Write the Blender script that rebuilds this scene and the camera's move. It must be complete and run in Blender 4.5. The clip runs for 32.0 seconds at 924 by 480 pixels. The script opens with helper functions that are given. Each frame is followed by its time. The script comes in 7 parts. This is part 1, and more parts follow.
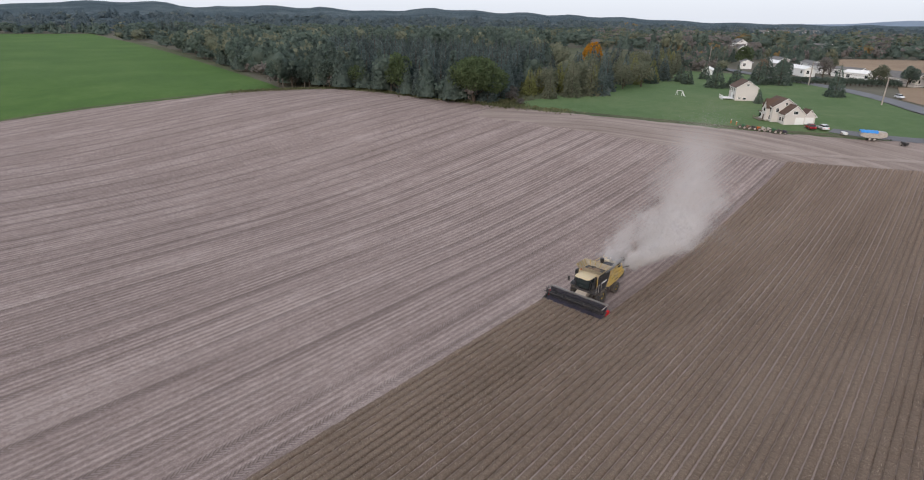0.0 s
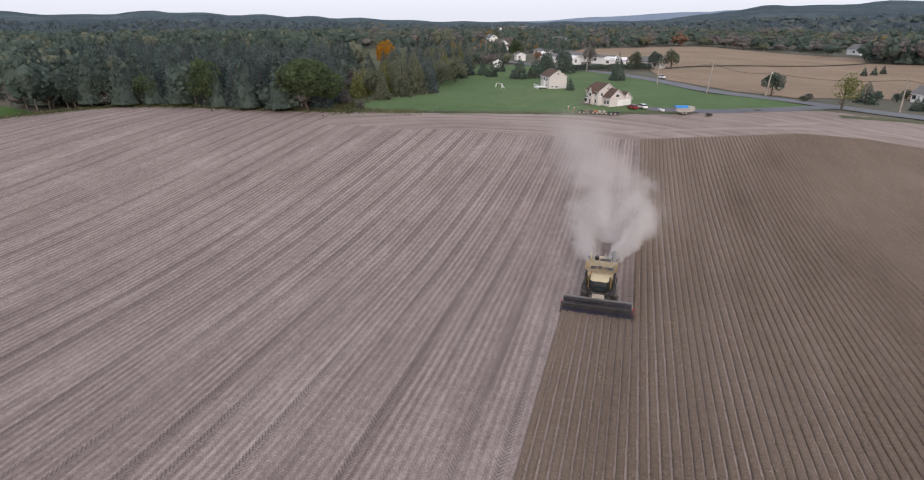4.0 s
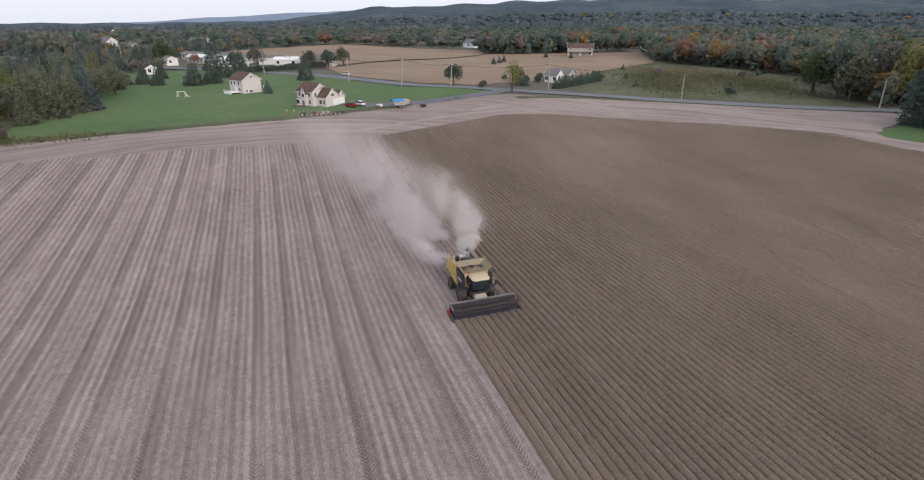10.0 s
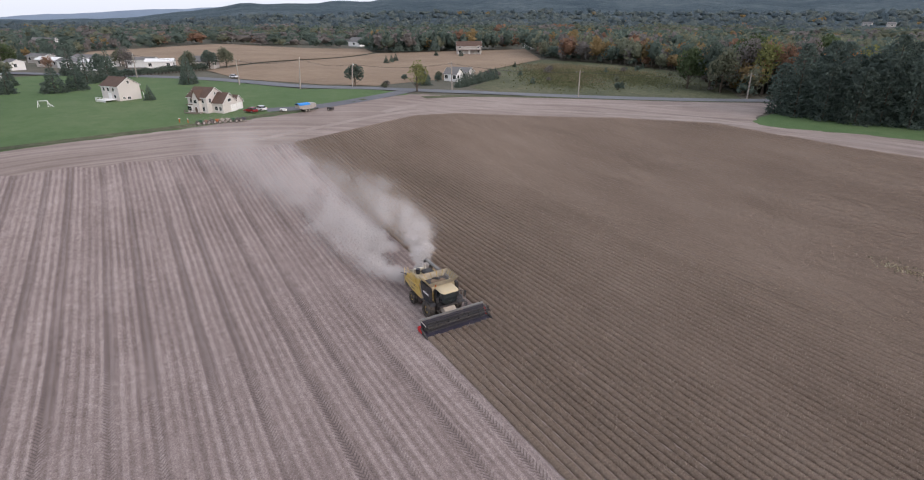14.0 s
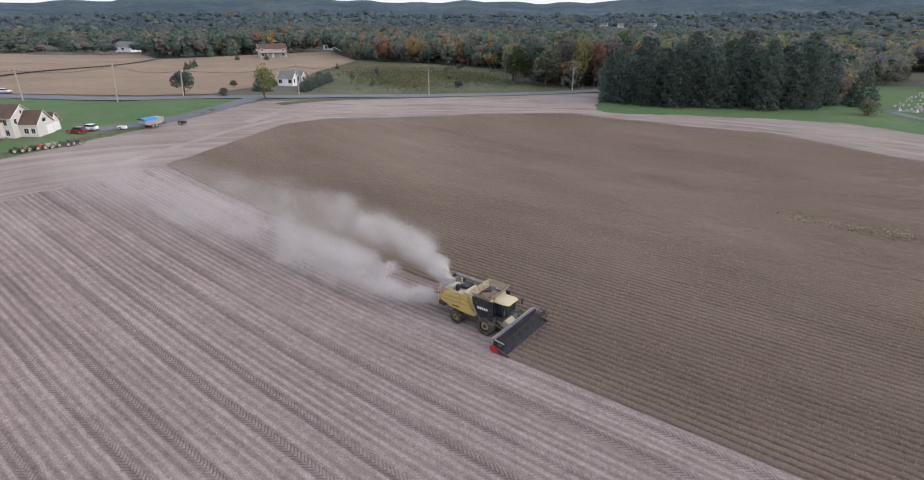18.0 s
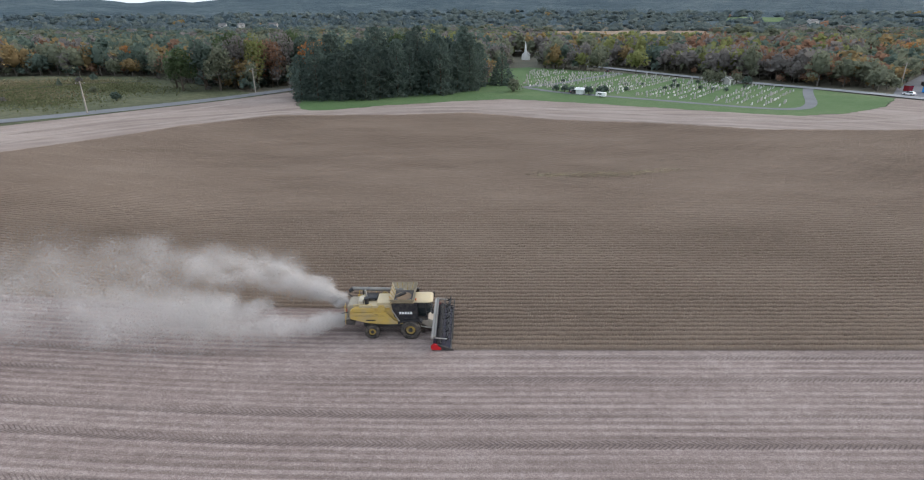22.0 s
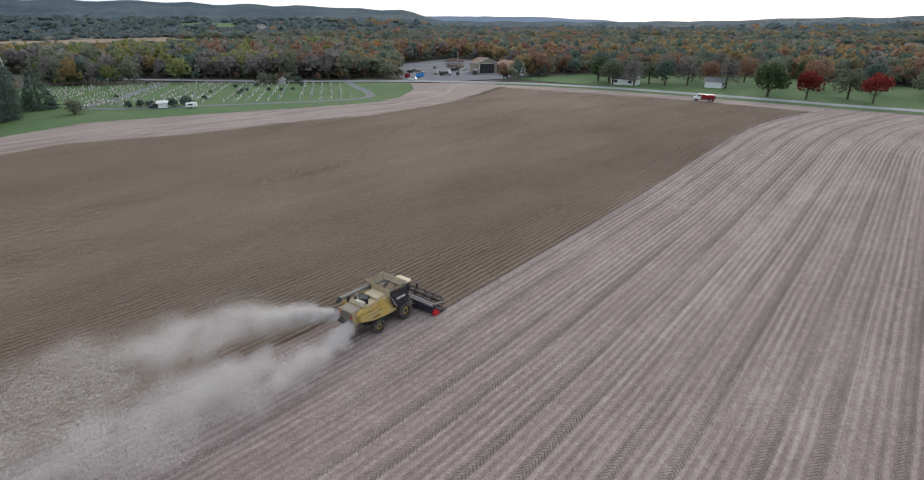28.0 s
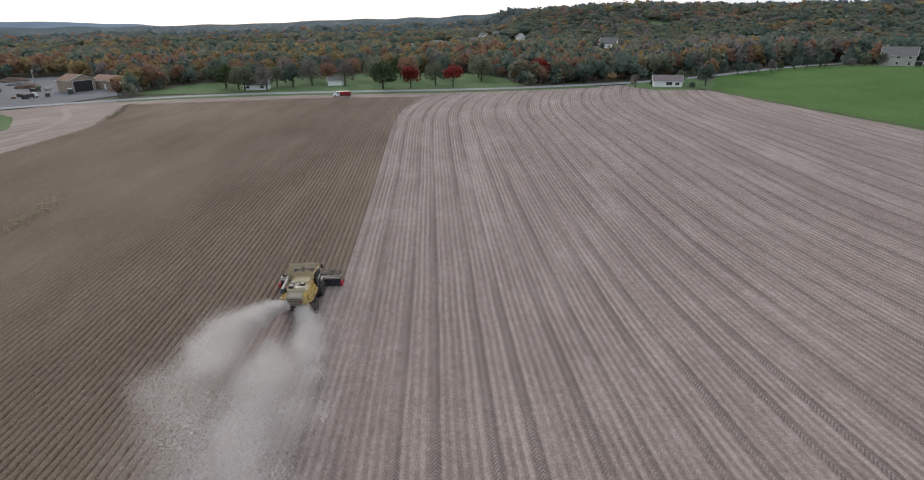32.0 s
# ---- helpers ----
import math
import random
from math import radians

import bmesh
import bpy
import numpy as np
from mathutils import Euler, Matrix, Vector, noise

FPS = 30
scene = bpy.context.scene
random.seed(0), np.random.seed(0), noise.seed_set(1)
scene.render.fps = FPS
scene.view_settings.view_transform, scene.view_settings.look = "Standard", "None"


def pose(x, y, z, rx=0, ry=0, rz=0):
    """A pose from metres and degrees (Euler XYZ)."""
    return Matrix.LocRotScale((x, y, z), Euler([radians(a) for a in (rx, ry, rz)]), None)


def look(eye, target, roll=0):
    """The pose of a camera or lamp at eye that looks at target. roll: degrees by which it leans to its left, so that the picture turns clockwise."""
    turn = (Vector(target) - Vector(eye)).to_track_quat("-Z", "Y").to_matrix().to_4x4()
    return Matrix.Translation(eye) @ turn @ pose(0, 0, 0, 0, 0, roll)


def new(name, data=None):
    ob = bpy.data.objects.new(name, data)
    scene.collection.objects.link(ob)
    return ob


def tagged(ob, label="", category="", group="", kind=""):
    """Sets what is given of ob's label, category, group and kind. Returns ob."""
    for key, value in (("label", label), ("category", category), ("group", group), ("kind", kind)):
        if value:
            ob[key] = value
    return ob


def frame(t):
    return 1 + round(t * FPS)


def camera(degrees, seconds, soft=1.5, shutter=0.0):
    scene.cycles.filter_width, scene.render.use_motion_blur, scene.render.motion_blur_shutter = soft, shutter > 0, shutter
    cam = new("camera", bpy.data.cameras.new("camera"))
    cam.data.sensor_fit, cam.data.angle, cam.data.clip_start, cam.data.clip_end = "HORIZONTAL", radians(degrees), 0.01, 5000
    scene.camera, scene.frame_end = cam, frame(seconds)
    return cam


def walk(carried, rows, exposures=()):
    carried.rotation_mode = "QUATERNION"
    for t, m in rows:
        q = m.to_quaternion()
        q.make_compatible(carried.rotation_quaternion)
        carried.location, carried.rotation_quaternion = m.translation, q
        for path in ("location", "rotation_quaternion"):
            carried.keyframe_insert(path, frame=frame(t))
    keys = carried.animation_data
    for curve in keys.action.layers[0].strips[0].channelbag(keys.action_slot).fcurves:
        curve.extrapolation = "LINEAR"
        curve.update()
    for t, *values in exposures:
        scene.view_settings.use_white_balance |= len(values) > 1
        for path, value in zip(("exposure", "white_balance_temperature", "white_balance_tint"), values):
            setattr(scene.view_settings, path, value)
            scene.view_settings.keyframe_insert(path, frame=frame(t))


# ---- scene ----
from mathutils.geometry import tessellate_polygon

# The camera circles a working combine harvester at about 27 m, some 55 m away from it.
# Plan: the harvester stands at the origin and heads along +x; z is up.
cam = camera(79.7, 32.0, soft=1.1)
ROWS = [
    (0, 49.66, 25.82, 28.89, 221.74, -22.10, 0.65),
    (0.5, 50.24, 22.84, 28.79, 218.28, -22.07, 0.60),
    (1, 50.82, 19.84, 28.69, 216.59, -22.06, 0.60),
    (1.5, 51.38, 16.81, 28.57, 213.42, -22.04, 0.65),
    (2, 51.92, 13.72, 28.44, 211.06, -22.02, 0.73),
    (2.5, 52.43, 10.58, 28.28, 209.04, -21.99, 0.64),
    (3, 52.87, 7.45, 28.11, 207.69, -21.95, 0.49),
    (3.5, 53.20, 4.38, 27.93, 204.08, -21.92, 0.19),
    (4, 53.41, 1.43, 27.75, 196.99, -21.91, -0.25),
    (4.5, 53.48, -1.33, 27.58, 190.27, -21.83, -0.55),
    (6.5, 51.57, -8.78, 27.08, 176.14, -22.09, 1.06),
    (7, 50.93, -10.67, 27.01, 175.07, -22.05, 0.60),
    (7.5, 50.28, -12.45, 26.94, 173.63, -22.02, 0.26),
    (8, 49.63, -14.02, 26.90, 173.14, -22.01, 0.02),
    (8.5, 48.98, -15.31, 26.88, 172.26, -22.01, -0.22),
    (9, 48.32, -16.30, 26.90, 169.63, -22.02, -0.44),
    (9.5, 47.65, -16.93, 26.94, 165.51, -22.02, -0.38),
    (10, 46.92, -17.38, 26.99, 161.30, -22.04, -0.31),
    (10.5, 46.11, -17.78, 27.02, 159.14, -22.06, -0.32),
    (11, 45.34, -18.18, 27.06, 158.08, -22.07, -0.35),
    (11.5, 44.66, -18.63, 27.09, 156.28, -22.10, -0.39),
    (12, 44.16, -19.11, 27.14, 154.13, -22.12, -0.40),
    (12.5, 43.73, -19.70, 27.19, 153.25, -22.14, -0.41),
    (13, 43.29, -20.42, 27.25, 152.52, -22.15, -0.43),
    (13.5, 42.79, -21.27, 27.29, 150.60, -22.22, -0.31),
    (15.5, 36.16, -28.51, 27.36, 144.42, -22.24, 0.49),
    (16, 33.78, -30.32, 27.20, 140.07, -22.13, 0.57),
    (16.5, 31.30, -32.15, 27.00, 136.76, -22.16, 0.45),
    (17, 28.77, -33.90, 26.79, 134.72, -22.16, 0.33),
    (17.5, 26.27, -35.48, 26.57, 132.78, -22.14, 0.25),
    (18, 23.80, -36.89, 26.37, 127.08, -22.06, 0.08),
    (18.5, 21.39, -38.13, 26.21, 118.50, -22.00, -0.19),
    (19, 19.01, -39.21, 26.08, 115.26, -21.97, -0.43),
    (19.5, 16.65, -40.08, 25.99, 113.44, -21.89, -0.49),
    (20, 14.28, -40.79, 25.92, 110.87, -21.87, -0.54),
    (20.5, 11.89, -41.37, 25.87, 104.27, -21.95, -0.66),
    (21, 9.49, -41.85, 25.83, 95.52, -22.12, -0.66),
    (21.5, 7.09, -42.23, 25.80, 92.16, -22.17, -0.51),
    (22, 4.64, -42.50, 25.78, 90.68, -22.16, -0.34),
    (22.5, 2.14, -42.68, 25.78, 89.14, -22.14, -0.16),
    (23, -0.47, -42.77, 25.81, 85.92, -22.12, -0.04),
    (23.5, -3.20, -42.79, 25.85, 80.90, -22.10, -0.04),
    (24, -6.04, -42.72, 25.90, 76.37, -22.08, -0.08),
    (24.5, -8.96, -42.56, 25.97, 72.03, -22.07, -0.17),
    (26.5, -22.13, -39.75, 26.24, 54.22, -22.01, -0.22),
    (27, -25.53, -38.33, 26.32, 48.69, -22.01, -0.33),
    (27.5, -28.94, -36.76, 26.41, 43.32, -21.96, -0.38),
    (28, -32.31, -35.03, 26.52, 39.47, -21.96, -0.35),
    (28.5, -35.62, -33.10, 26.67, 36.50, -21.90, -0.31),
    (29, -38.85, -30.98, 26.86, 31.74, -21.87, -0.34),
    (29.5, -42.00, -28.68, 27.08, 21.03, -21.90, -0.44),
    (30, -45.05, -26.18, 27.35, 15.98, -21.96, -0.45),
    (30.5, -47.97, -23.48, 27.69, 13.94, -21.96, -0.45),
    (31, -50.80, -20.64, 28.07, 8.02, -21.99, -0.48),
    (31.5, -53.55, -17.69, 28.48, 2.70, -22.08, -0.62),
    (32, -56.27, -14.70, 28.91, -2.74, -22.14, -0.81),
]
walk(cam, [(t, pose(x, y, z, 90 + pitch, 0, az - 90) @ pose(0, 0, 0, 0, 0, roll)) for t, x, y, z, az, pitch, roll in ROWS],
     exposures=[(0.0, 0.55, 6740, 15), (4.0, 0.58, 6780, 18), (9.0, 0.62, 6710, 17), (13.0, 0.64, 6680, 18), (19.0, 0.79, 6430, 15), (24.0, 0.86, 6420, 8), (28.0, 0.60, 6470, 10), (32.0, 0.45, 6670, 10)])

# ---- light: high thin overcast, brightest low in the east ----
SUN_AZ, SUN_EL = 18.0, 24.0
world = bpy.data.worlds.new("sky")
scene.world = world
world.use_nodes = True
wt = world.node_tree
sky = wt.nodes.new("ShaderNodeTexSky")
sky.sky_type, sky.sun_disc = "NISHITA", False
sky.sun_elevation, sky.sun_rotation = radians(SUN_EL), radians(90 - SUN_AZ)
sky.air_density, sky.dust_density, sky.ozone_density = 0.7, 3.0, 1.0
haze = wt.nodes.new("ShaderNodeMixRGB")
haze.inputs[0].default_value = 0.62
haze.inputs[2].default_value = (7.4, 8.2, 9.1, 1)
wt.links.new(sky.outputs[0], haze.inputs[1])
wt.links.new(haze.outputs[0], wt.nodes["Background"].inputs[0])
wt.nodes["Background"].inputs[1].default_value = 0.105
sun = new("sun", bpy.data.lights.new("sun", "SUN"))
sun.data.energy, sun.data.angle, sun.data.color = 0.5, radians(22), (1.0, 0.95, 0.88)
sun.matrix_world = look((0, 0, 200), (-200 * math.cos(radians(SUN_AZ)), -200 * math.sin(radians(SUN_AZ)), 200 - 200 * math.tan(radians(SUN_EL))))


# ---- node helpers ----
class Mat:
    """A small builder for procedural node materials."""

    def __init__(self, name, rough=0.9, metal=0.0, spec=0.3):
        self.m = bpy.data.materials.new(name)
        self.m.use_nodes = True
        self.t = self.m.node_tree
        self.b = self.t.nodes["Principled BSDF"]
        self.b.inputs["Roughness"].default_value = rough
        self.b.inputs["Metallic"].default_value = metal
        self.b.inputs["Specular IOR Level"].default_value = spec
        self.coord = None

    def node(self, kind, **values):
        n = self.t.nodes.new(kind)
        for key, v in values.items():
            n.inputs[key].default_value = v
        return n

    def link(self, a, b):
        self.t.links.new(a, b)

    def pos(self):
        if self.coord is None:
            self.coord = self.node("ShaderNodeNewGeometry").outputs["Position"]
        return self.coord

    def obj(self):
        return self.node("ShaderNodeTexCoord").outputs["Object"]

    def math(self, op, a, b=0.0, c=0.0):
        n = self.node("ShaderNodeMath")
        n.operation = op
        for i, v in enumerate((a, b, c)):
            if hasattr(v, "is_linked"):
                self.link(v, n.inputs[i])
            else:
                n.inputs[i].default_value = v
        return n.outputs[0]

    def noise(self, scale, detail=3.0, rough=0.6, where=None, stretch=None):
        n = self.node("ShaderNodeTexNoise", Scale=scale, Detail=detail, Roughness=rough)
        p = where or self.pos()
        if stretch:
            mp = self.node("ShaderNodeMapping")
            mp.inputs["Scale"].default_value = stretch
            self.link(p, mp.inputs[0])
            p = mp.outputs[0]
        self.link(p, n.inputs["Vector"])
        return n.outputs[0]

    def ramp(self, fac, stops):
        n = self.node("ShaderNodeValToRGB")
        e = n.color_ramp.elements
        while len(e) < len(stops):
            e.new(0.5)
        for el, (p, c) in zip(e, stops):
            el.position, el.color = p, (*c, 1) if len(c) == 3 else c
        self.link(fac, n.inputs[0])
        return n.outputs[0]

    def mix(self, fac, a, b, kind="MIX"):
        n = self.node("ShaderNodeMixRGB")
        n.blend_type = kind
        for i, v in enumerate((fac, a, b)):
            if hasattr(v, "is_linked"):
                self.link(v, n.inputs[i])
            else:
                n.inputs[i].default_value = v if i == 0 else (*v, 1)
        return n.outputs[0]

    def colour(self, c):
        if hasattr(c, "is_linked"):
            self.link(c, self.b.inputs["Base Color"])
        else:
            self.b.inputs["Base Color"].default_value = (*c, 1)
        return self

    def bump(self, height, strength=0.5, distance=0.05):
        n = self.node("ShaderNodeBump", Strength=strength, Distance=distance)
        self.link(height, n.inputs["Height"])
        self.link(n.outputs[0], self.b.inputs["Normal"])
        return self


def plain(name, c, rough=0.8, metal=0.0, vary=0.25, scale=3.0, spec=0.3, dirt=None):
    """A surface of one base colour with grain, uneven stains and a little relief."""
    k = Mat(name, rough, metal, spec)
    o = k.obj()
    big, fine = k.noise(scale * 0.3, 4, 0.65, o), k.noise(scale * 6, 3, 0.7, o)
    lo = tuple(v * (1 - vary) for v in c)
    hi = tuple(min(1, v * (1 + vary * 0.7)) for v in c)
    col = k.mix(0.35, k.ramp(big, [(0.3, lo), (0.7, hi)]), k.ramp(fine, [(0.3, lo), (0.7, hi)]))
    if dirt:
        d = k.ramp(k.noise(scale * 0.9, 5, 0.7, o), [(0.42, (0, 0, 0)), (0.68, (0.75, 0.75, 0.75))])
        col = k.mix(d, col, dirt)
    return k.colour(col).bump(fine, 0.2, 0.02).m


def foliage(name, c, c2, scale=0.35, vary=1.0, clump=0.9):
    """Leaves: two tones in drifts, clumps of leaves as grain and relief, each plant a little different."""
    k = Mat(name, 0.9, 0, 0.12)
    n = k.noise(scale, 3, 0.6)
    leafy = k.noise(clump, 4, 0.75)
    col = k.ramp(k.math("ADD", k.math("MULTIPLY", n, 0.6), k.math("MULTIPLY", leafy, 0.4)), [(0.36, c), (0.64, c2)])
    info = k.node("ShaderNodeObjectInfo").outputs["Random"]
    isl = k.node("ShaderNodeNewGeometry").outputs["Random Per Island"]
    f1 = k.math("MULTIPLY_ADD", info, 0.5 * vary, 1 - 0.25 * vary)
    f2 = k.math("MULTIPLY_ADD", isl, 0.55 * vary, 1.3 - 0.27 * vary)
    hsv = k.node("ShaderNodeHueSaturation")
    k.link(col, hsv.inputs["Color"])
    k.link(k.math("MULTIPLY", f1, f2), hsv.inputs["Value"])
    k.colour(hsv.outputs[0])
    k.bump(leafy, 0.7, 0.35 / clump)
    tr = k.node("ShaderNodeBsdfTranslucent")
    k.link(hsv.outputs[0], tr.inputs[0])
    mx = k.node("ShaderNodeMixShader")
    mx.inputs[0].default_value = 0.48
    k.link(k.b.outputs[0], mx.inputs[1])
    k.link(tr.outputs[0], mx.inputs[2])
    k.link(mx.outputs[0], k.t.nodes["Material Output"].inputs[0])
    return k.m


# ---- materials: ground ----
ROW, PASS = 0.70, 7.0


def field_rows(k):
    """Across the rows in metres: y, bent a little where the rows swing round at the eastern headland."""
    s = k.node("ShaderNodeSeparateXYZ")
    k.link(k.pos(), s.inputs[0])
    x, y = s.outputs[0], s.outputs[1]
    far = k.math("MAXIMUM", k.math("SUBTRACT", x, 95), 0)
    wob = k.math("MULTIPLY_ADD", k.noise(0.03, 2), 0.6, -0.3)
    return x, k.math("ADD", k.math("ADD", y, wob), k.math("MULTIPLY", k.math("MULTIPLY", far, far), 0.0032))


def soil_cut():
    """Stubble rows with paler bare soil between them, chaff drifts, and the herringbone wheel marks of each pass."""
    k = Mat("harvested_soil", 0.95, 0, 0.15)
    x, v = field_rows(k)
    uv = k.node("ShaderNodeCombineXYZ")
    k.link(x, uv.inputs[0])
    k.link(v, uv.inputs[1])
    uv = uv.outputs[0]

    def around(n, a):
        return k.math("MULTIPLY_ADD", n, a, -0.5 * a)

    grain, fine, clod = k.noise(2.6, 5, 0.8), k.noise(9.0, 4, 0.85), k.noise(0.9, 4, 0.7)
    wig = around(k.noise(0.6, 3), 0.22)
    # 0 on the bare strip between two rows, 1 on the row itself
    off = k.math("MULTIPLY", k.math("PINGPONG", k.math("ADD", v, wig), ROW / 2), 2 / ROW)
    row = k.ramp(k.math("ADD", off, around(grain, 0.9)), [(0.30, (0, 0, 0)), (0.72, (1, 1, 1))])
    strong = k.ramp(k.noise(1.0, 3, 0.6, uv, (0.035, 0.2, 1)), [(0.34, (0.35, 0.35, 0.35)), (0.58, (1, 1, 1))])
    drift = k.ramp(k.noise(1.0, 4, 0.65, uv, (0.05, 0.12, 1)), [(0.46, (0, 0, 0)), (0.68, (1, 1, 1))])
    contrast = k.math("MULTIPLY", strong, k.math("MULTIPLY_ADD", drift, -0.55, 1.0))
    f = k.math("MULTIPLY", k.math("MULTIPLY_ADD", row, -0.20, 0.07), contrast)
    f = k.math("MULTIPLY_ADD", drift, 0.10, k.math("ADD", f, 0.50))
    for n, a in ((grain, 0.62), (fine, 0.95), (clod, 0.34), (k.noise(1.0, 2, 0.5, uv, (0.012, 0.9, 1)), 0.26), (k.noise(1.0, 2, 0.5, uv, (0.006, 0.16, 1)), 0.26), (k.noise(1.0, 4, 0.7, uv, (0.12, 3.6, 1)), 0.30)):
        f = k.math("ADD", f, around(n, a))
    col = k.ramp(f, [(0.12, (0.108, 0.080, 0.071)), (0.5, (0.268, 0.209, 0.190)), (0.88, (0.505, 0.42, 0.386))])
    # loose clods and straw, thicker along the rows
    bits = k.ramp(k.noise(3.6, 3, 0.9), [(0.55, (0, 0, 0)), (0.61, (1, 1, 1))])
    straw = k.ramp(k.noise(1.0, 3, 0.85, uv, (3.0, 6.5, 1)), [(0.58, (0, 0, 0)), (0.63, (1, 1, 1))])
    col = k.mix(k.math("MULTIPLY", bits, k.math("MULTIPLY_ADD", row, 0.26, 0.16)), col, (0.105, 0.079, 0.070))
    col = k.mix(k.math("MULTIPLY", straw, 0.30), col, (0.50, 0.42, 0.38))
    # wheel marks of each pass
    shift = k.math("ADD", around(k.noise(1.0, 1, 0.5, uv, (0.01, 0.06, 1)), 0.9), 5.8)
    u = k.math("PINGPONG", k.math("ADD", v, shift), PASS / 2)
    du = k.math("ABSOLUTE", k.math("SUBTRACT", u, 1.42))
    wheel = k.ramp(k.math("ADD", du, around(grain, 0.4)), [(0.34, (1, 1, 1)), (0.48, (0, 0, 0))])
    lug = k.math("SINE", k.math("MULTIPLY", k.math("ADD", k.math("ADD", x, around(grain, 0.35)), k.math("MULTIPLY", du, 1.3)), 2 * math.pi / 0.36))
    lug = k.ramp(lug, [(0.35, (0, 0, 0)), (0.65, (1, 1, 1))])
    here = k.ramp(k.noise(1.0, 2, 0.6, uv, (0.03, 0.28, 1)), [(0.34, (0.22, 0.22, 0.22)), (0.54, (1, 1, 1))])
    mark = k.math("MULTIPLY", wheel, here)
    dark = k.math("MULTIPLY", mark, k.math("MULTIPLY_ADD", lug, 0.56, 0.22))
    k.colour(k.mix(dark, col, (0.108, 0.083, 0.076)))
    h = k.math("ADD", k.math("MULTIPLY", fine, 0.9), k.math("MULTIPLY", grain, 0.8))
    h = k.math("SUBTRACT", h, k.math("MULTIPLY", dark, 1.1))
    return k.bump(h, 0.7, 0.09).m


def soil_headland():
    """Headland that was cut round its edge: long sweeping marks, warped by a slow drift, over fine litter."""
    k = Mat("headland_soil", 0.95, 0, 0.15)
    s = k.node("ShaderNodeSeparateXYZ")
    k.link(k.pos(), s.inputs[0])
    r = k.math("SQRT", k.math("ADD", k.math("POWER", k.math("SUBTRACT", s.outputs[0], 30), 2.0), k.math("POWER", k.math("MULTIPLY", k.math("ADD", s.outputs[1], 10), 1.05), 2.0)))
    r = k.math("ADD", r, k.math("MULTIPLY", k.noise(0.012, 2), 26.0))
    line = k.node("ShaderNodeCombineXYZ")
    k.link(r, line.inputs[0])
    k.link(k.math("MULTIPLY", k.noise(0.02, 2), 4.0), line.inputs[1])
    marks = k.noise(0.8, 4, 0.7, line.outputs[0])
    fine = k.noise(4.0, 5, 0.75)
    f = k.math("MULTIPLY_ADD", marks, 0.55, k.math("MULTIPLY", fine, 0.3))
    f = k.math("MULTIPLY_ADD", k.noise(0.05, 4), 0.35, f)
    return k.colour(k.ramp(f, [(0.42, (0.16, 0.122, 0.104)), (0.6, (0.272, 0.218, 0.191)), (0.8, (0.41, 0.345, 0.308))])).bump(fine, 0.6, 0.08).m


def soil_crop():
    k = Mat("crop_row_soil", 0.95, 0, 0.15)
    x, v = field_rows(k)
    f = k.math("ADD", k.math("MULTIPLY", k.noise(3.5, 5, 0.7), 0.7), k.math("MULTIPLY", k.noise(0.05, 3), 0.3))
    return k.colour(k.ramp(f, [(0.3, (0.325, 0.253, 0.222)), (0.7, (0.49, 0.395, 0.352))])).bump(k.noise(6, 4), 0.6, 0.06).m


def grass(name, a, b, c, fine=2.5):
    k = Mat(name, 0.95, 0, 0.15)
    f = k.math("ADD", k.math("MULTIPLY", k.noise(0.04, 4), 0.45), k.math("MULTIPLY", k.noise(fine, 5, 0.75), 0.3))
    f = k.math("ADD", f, k.math("MULTIPLY", k.noise(0.4, 3), 0.25))
    return k.colour(k.ramp(f, [(0.33, a), (0.5, b), (0.67, c)])).bump(k.noise(fine * 2, 4, 0.8), 0.6, 0.12).m


SOIL_CUT, SOIL_HEAD, SOIL_CROP = soil_cut(), soil_headland(), soil_crop()
PALE = grass("pale_chaff", (0.25, 0.202, 0.176), (0.32, 0.264, 0.233), (0.40, 0.34, 0.302))
LAWN = grass("lawn_grass", (0.066, 0.120, 0.046), (0.094, 0.150, 0.062), (0.150, 0.186, 0.092))
GREEN = grass("green_crop", (0.046, 0.100, 0.022), (0.066, 0.132, 0.030), (0.098, 0.160, 0.046))
MEADOW = grass("rough_meadow", (0.046, 0.054, 0.030), (0.088, 0.096, 0.054), (0.165, 0.150, 0.092), 0.8)
TAN = grass("ripe_crop", (0.205, 0.147, 0.100), (0.265, 0.192, 0.132), (0.33, 0.247, 0.170))
SCRUB = grass("woodland_floor", (0.085, 0.084, 0.064), (0.122, 0.116, 0.088), (0.165, 0.150, 0.116))
def hazed_hill_forest():
    """Closed forest seen from far off: crowns as relief, drifts of colour, bluish distance haze painted in."""
    k = Mat("hazed_hill_forest", 0.95, 0, 0.1)
    crowns = k.noise(0.045, 5, 0.8)
    f = k.math("ADD", k.math("MULTIPLY", k.noise(0.005, 4, 0.65), 0.42), k.math("MULTIPLY", crowns, 0.58))
    return k.colour(k.ramp(f, [(0.34, (0.034, 0.058, 0.074)), (0.5, (0.072, 0.104, 0.120)), (0.64, (0.142, 0.176, 0.182))])).bump(crowns, 1.0, 12.0).m


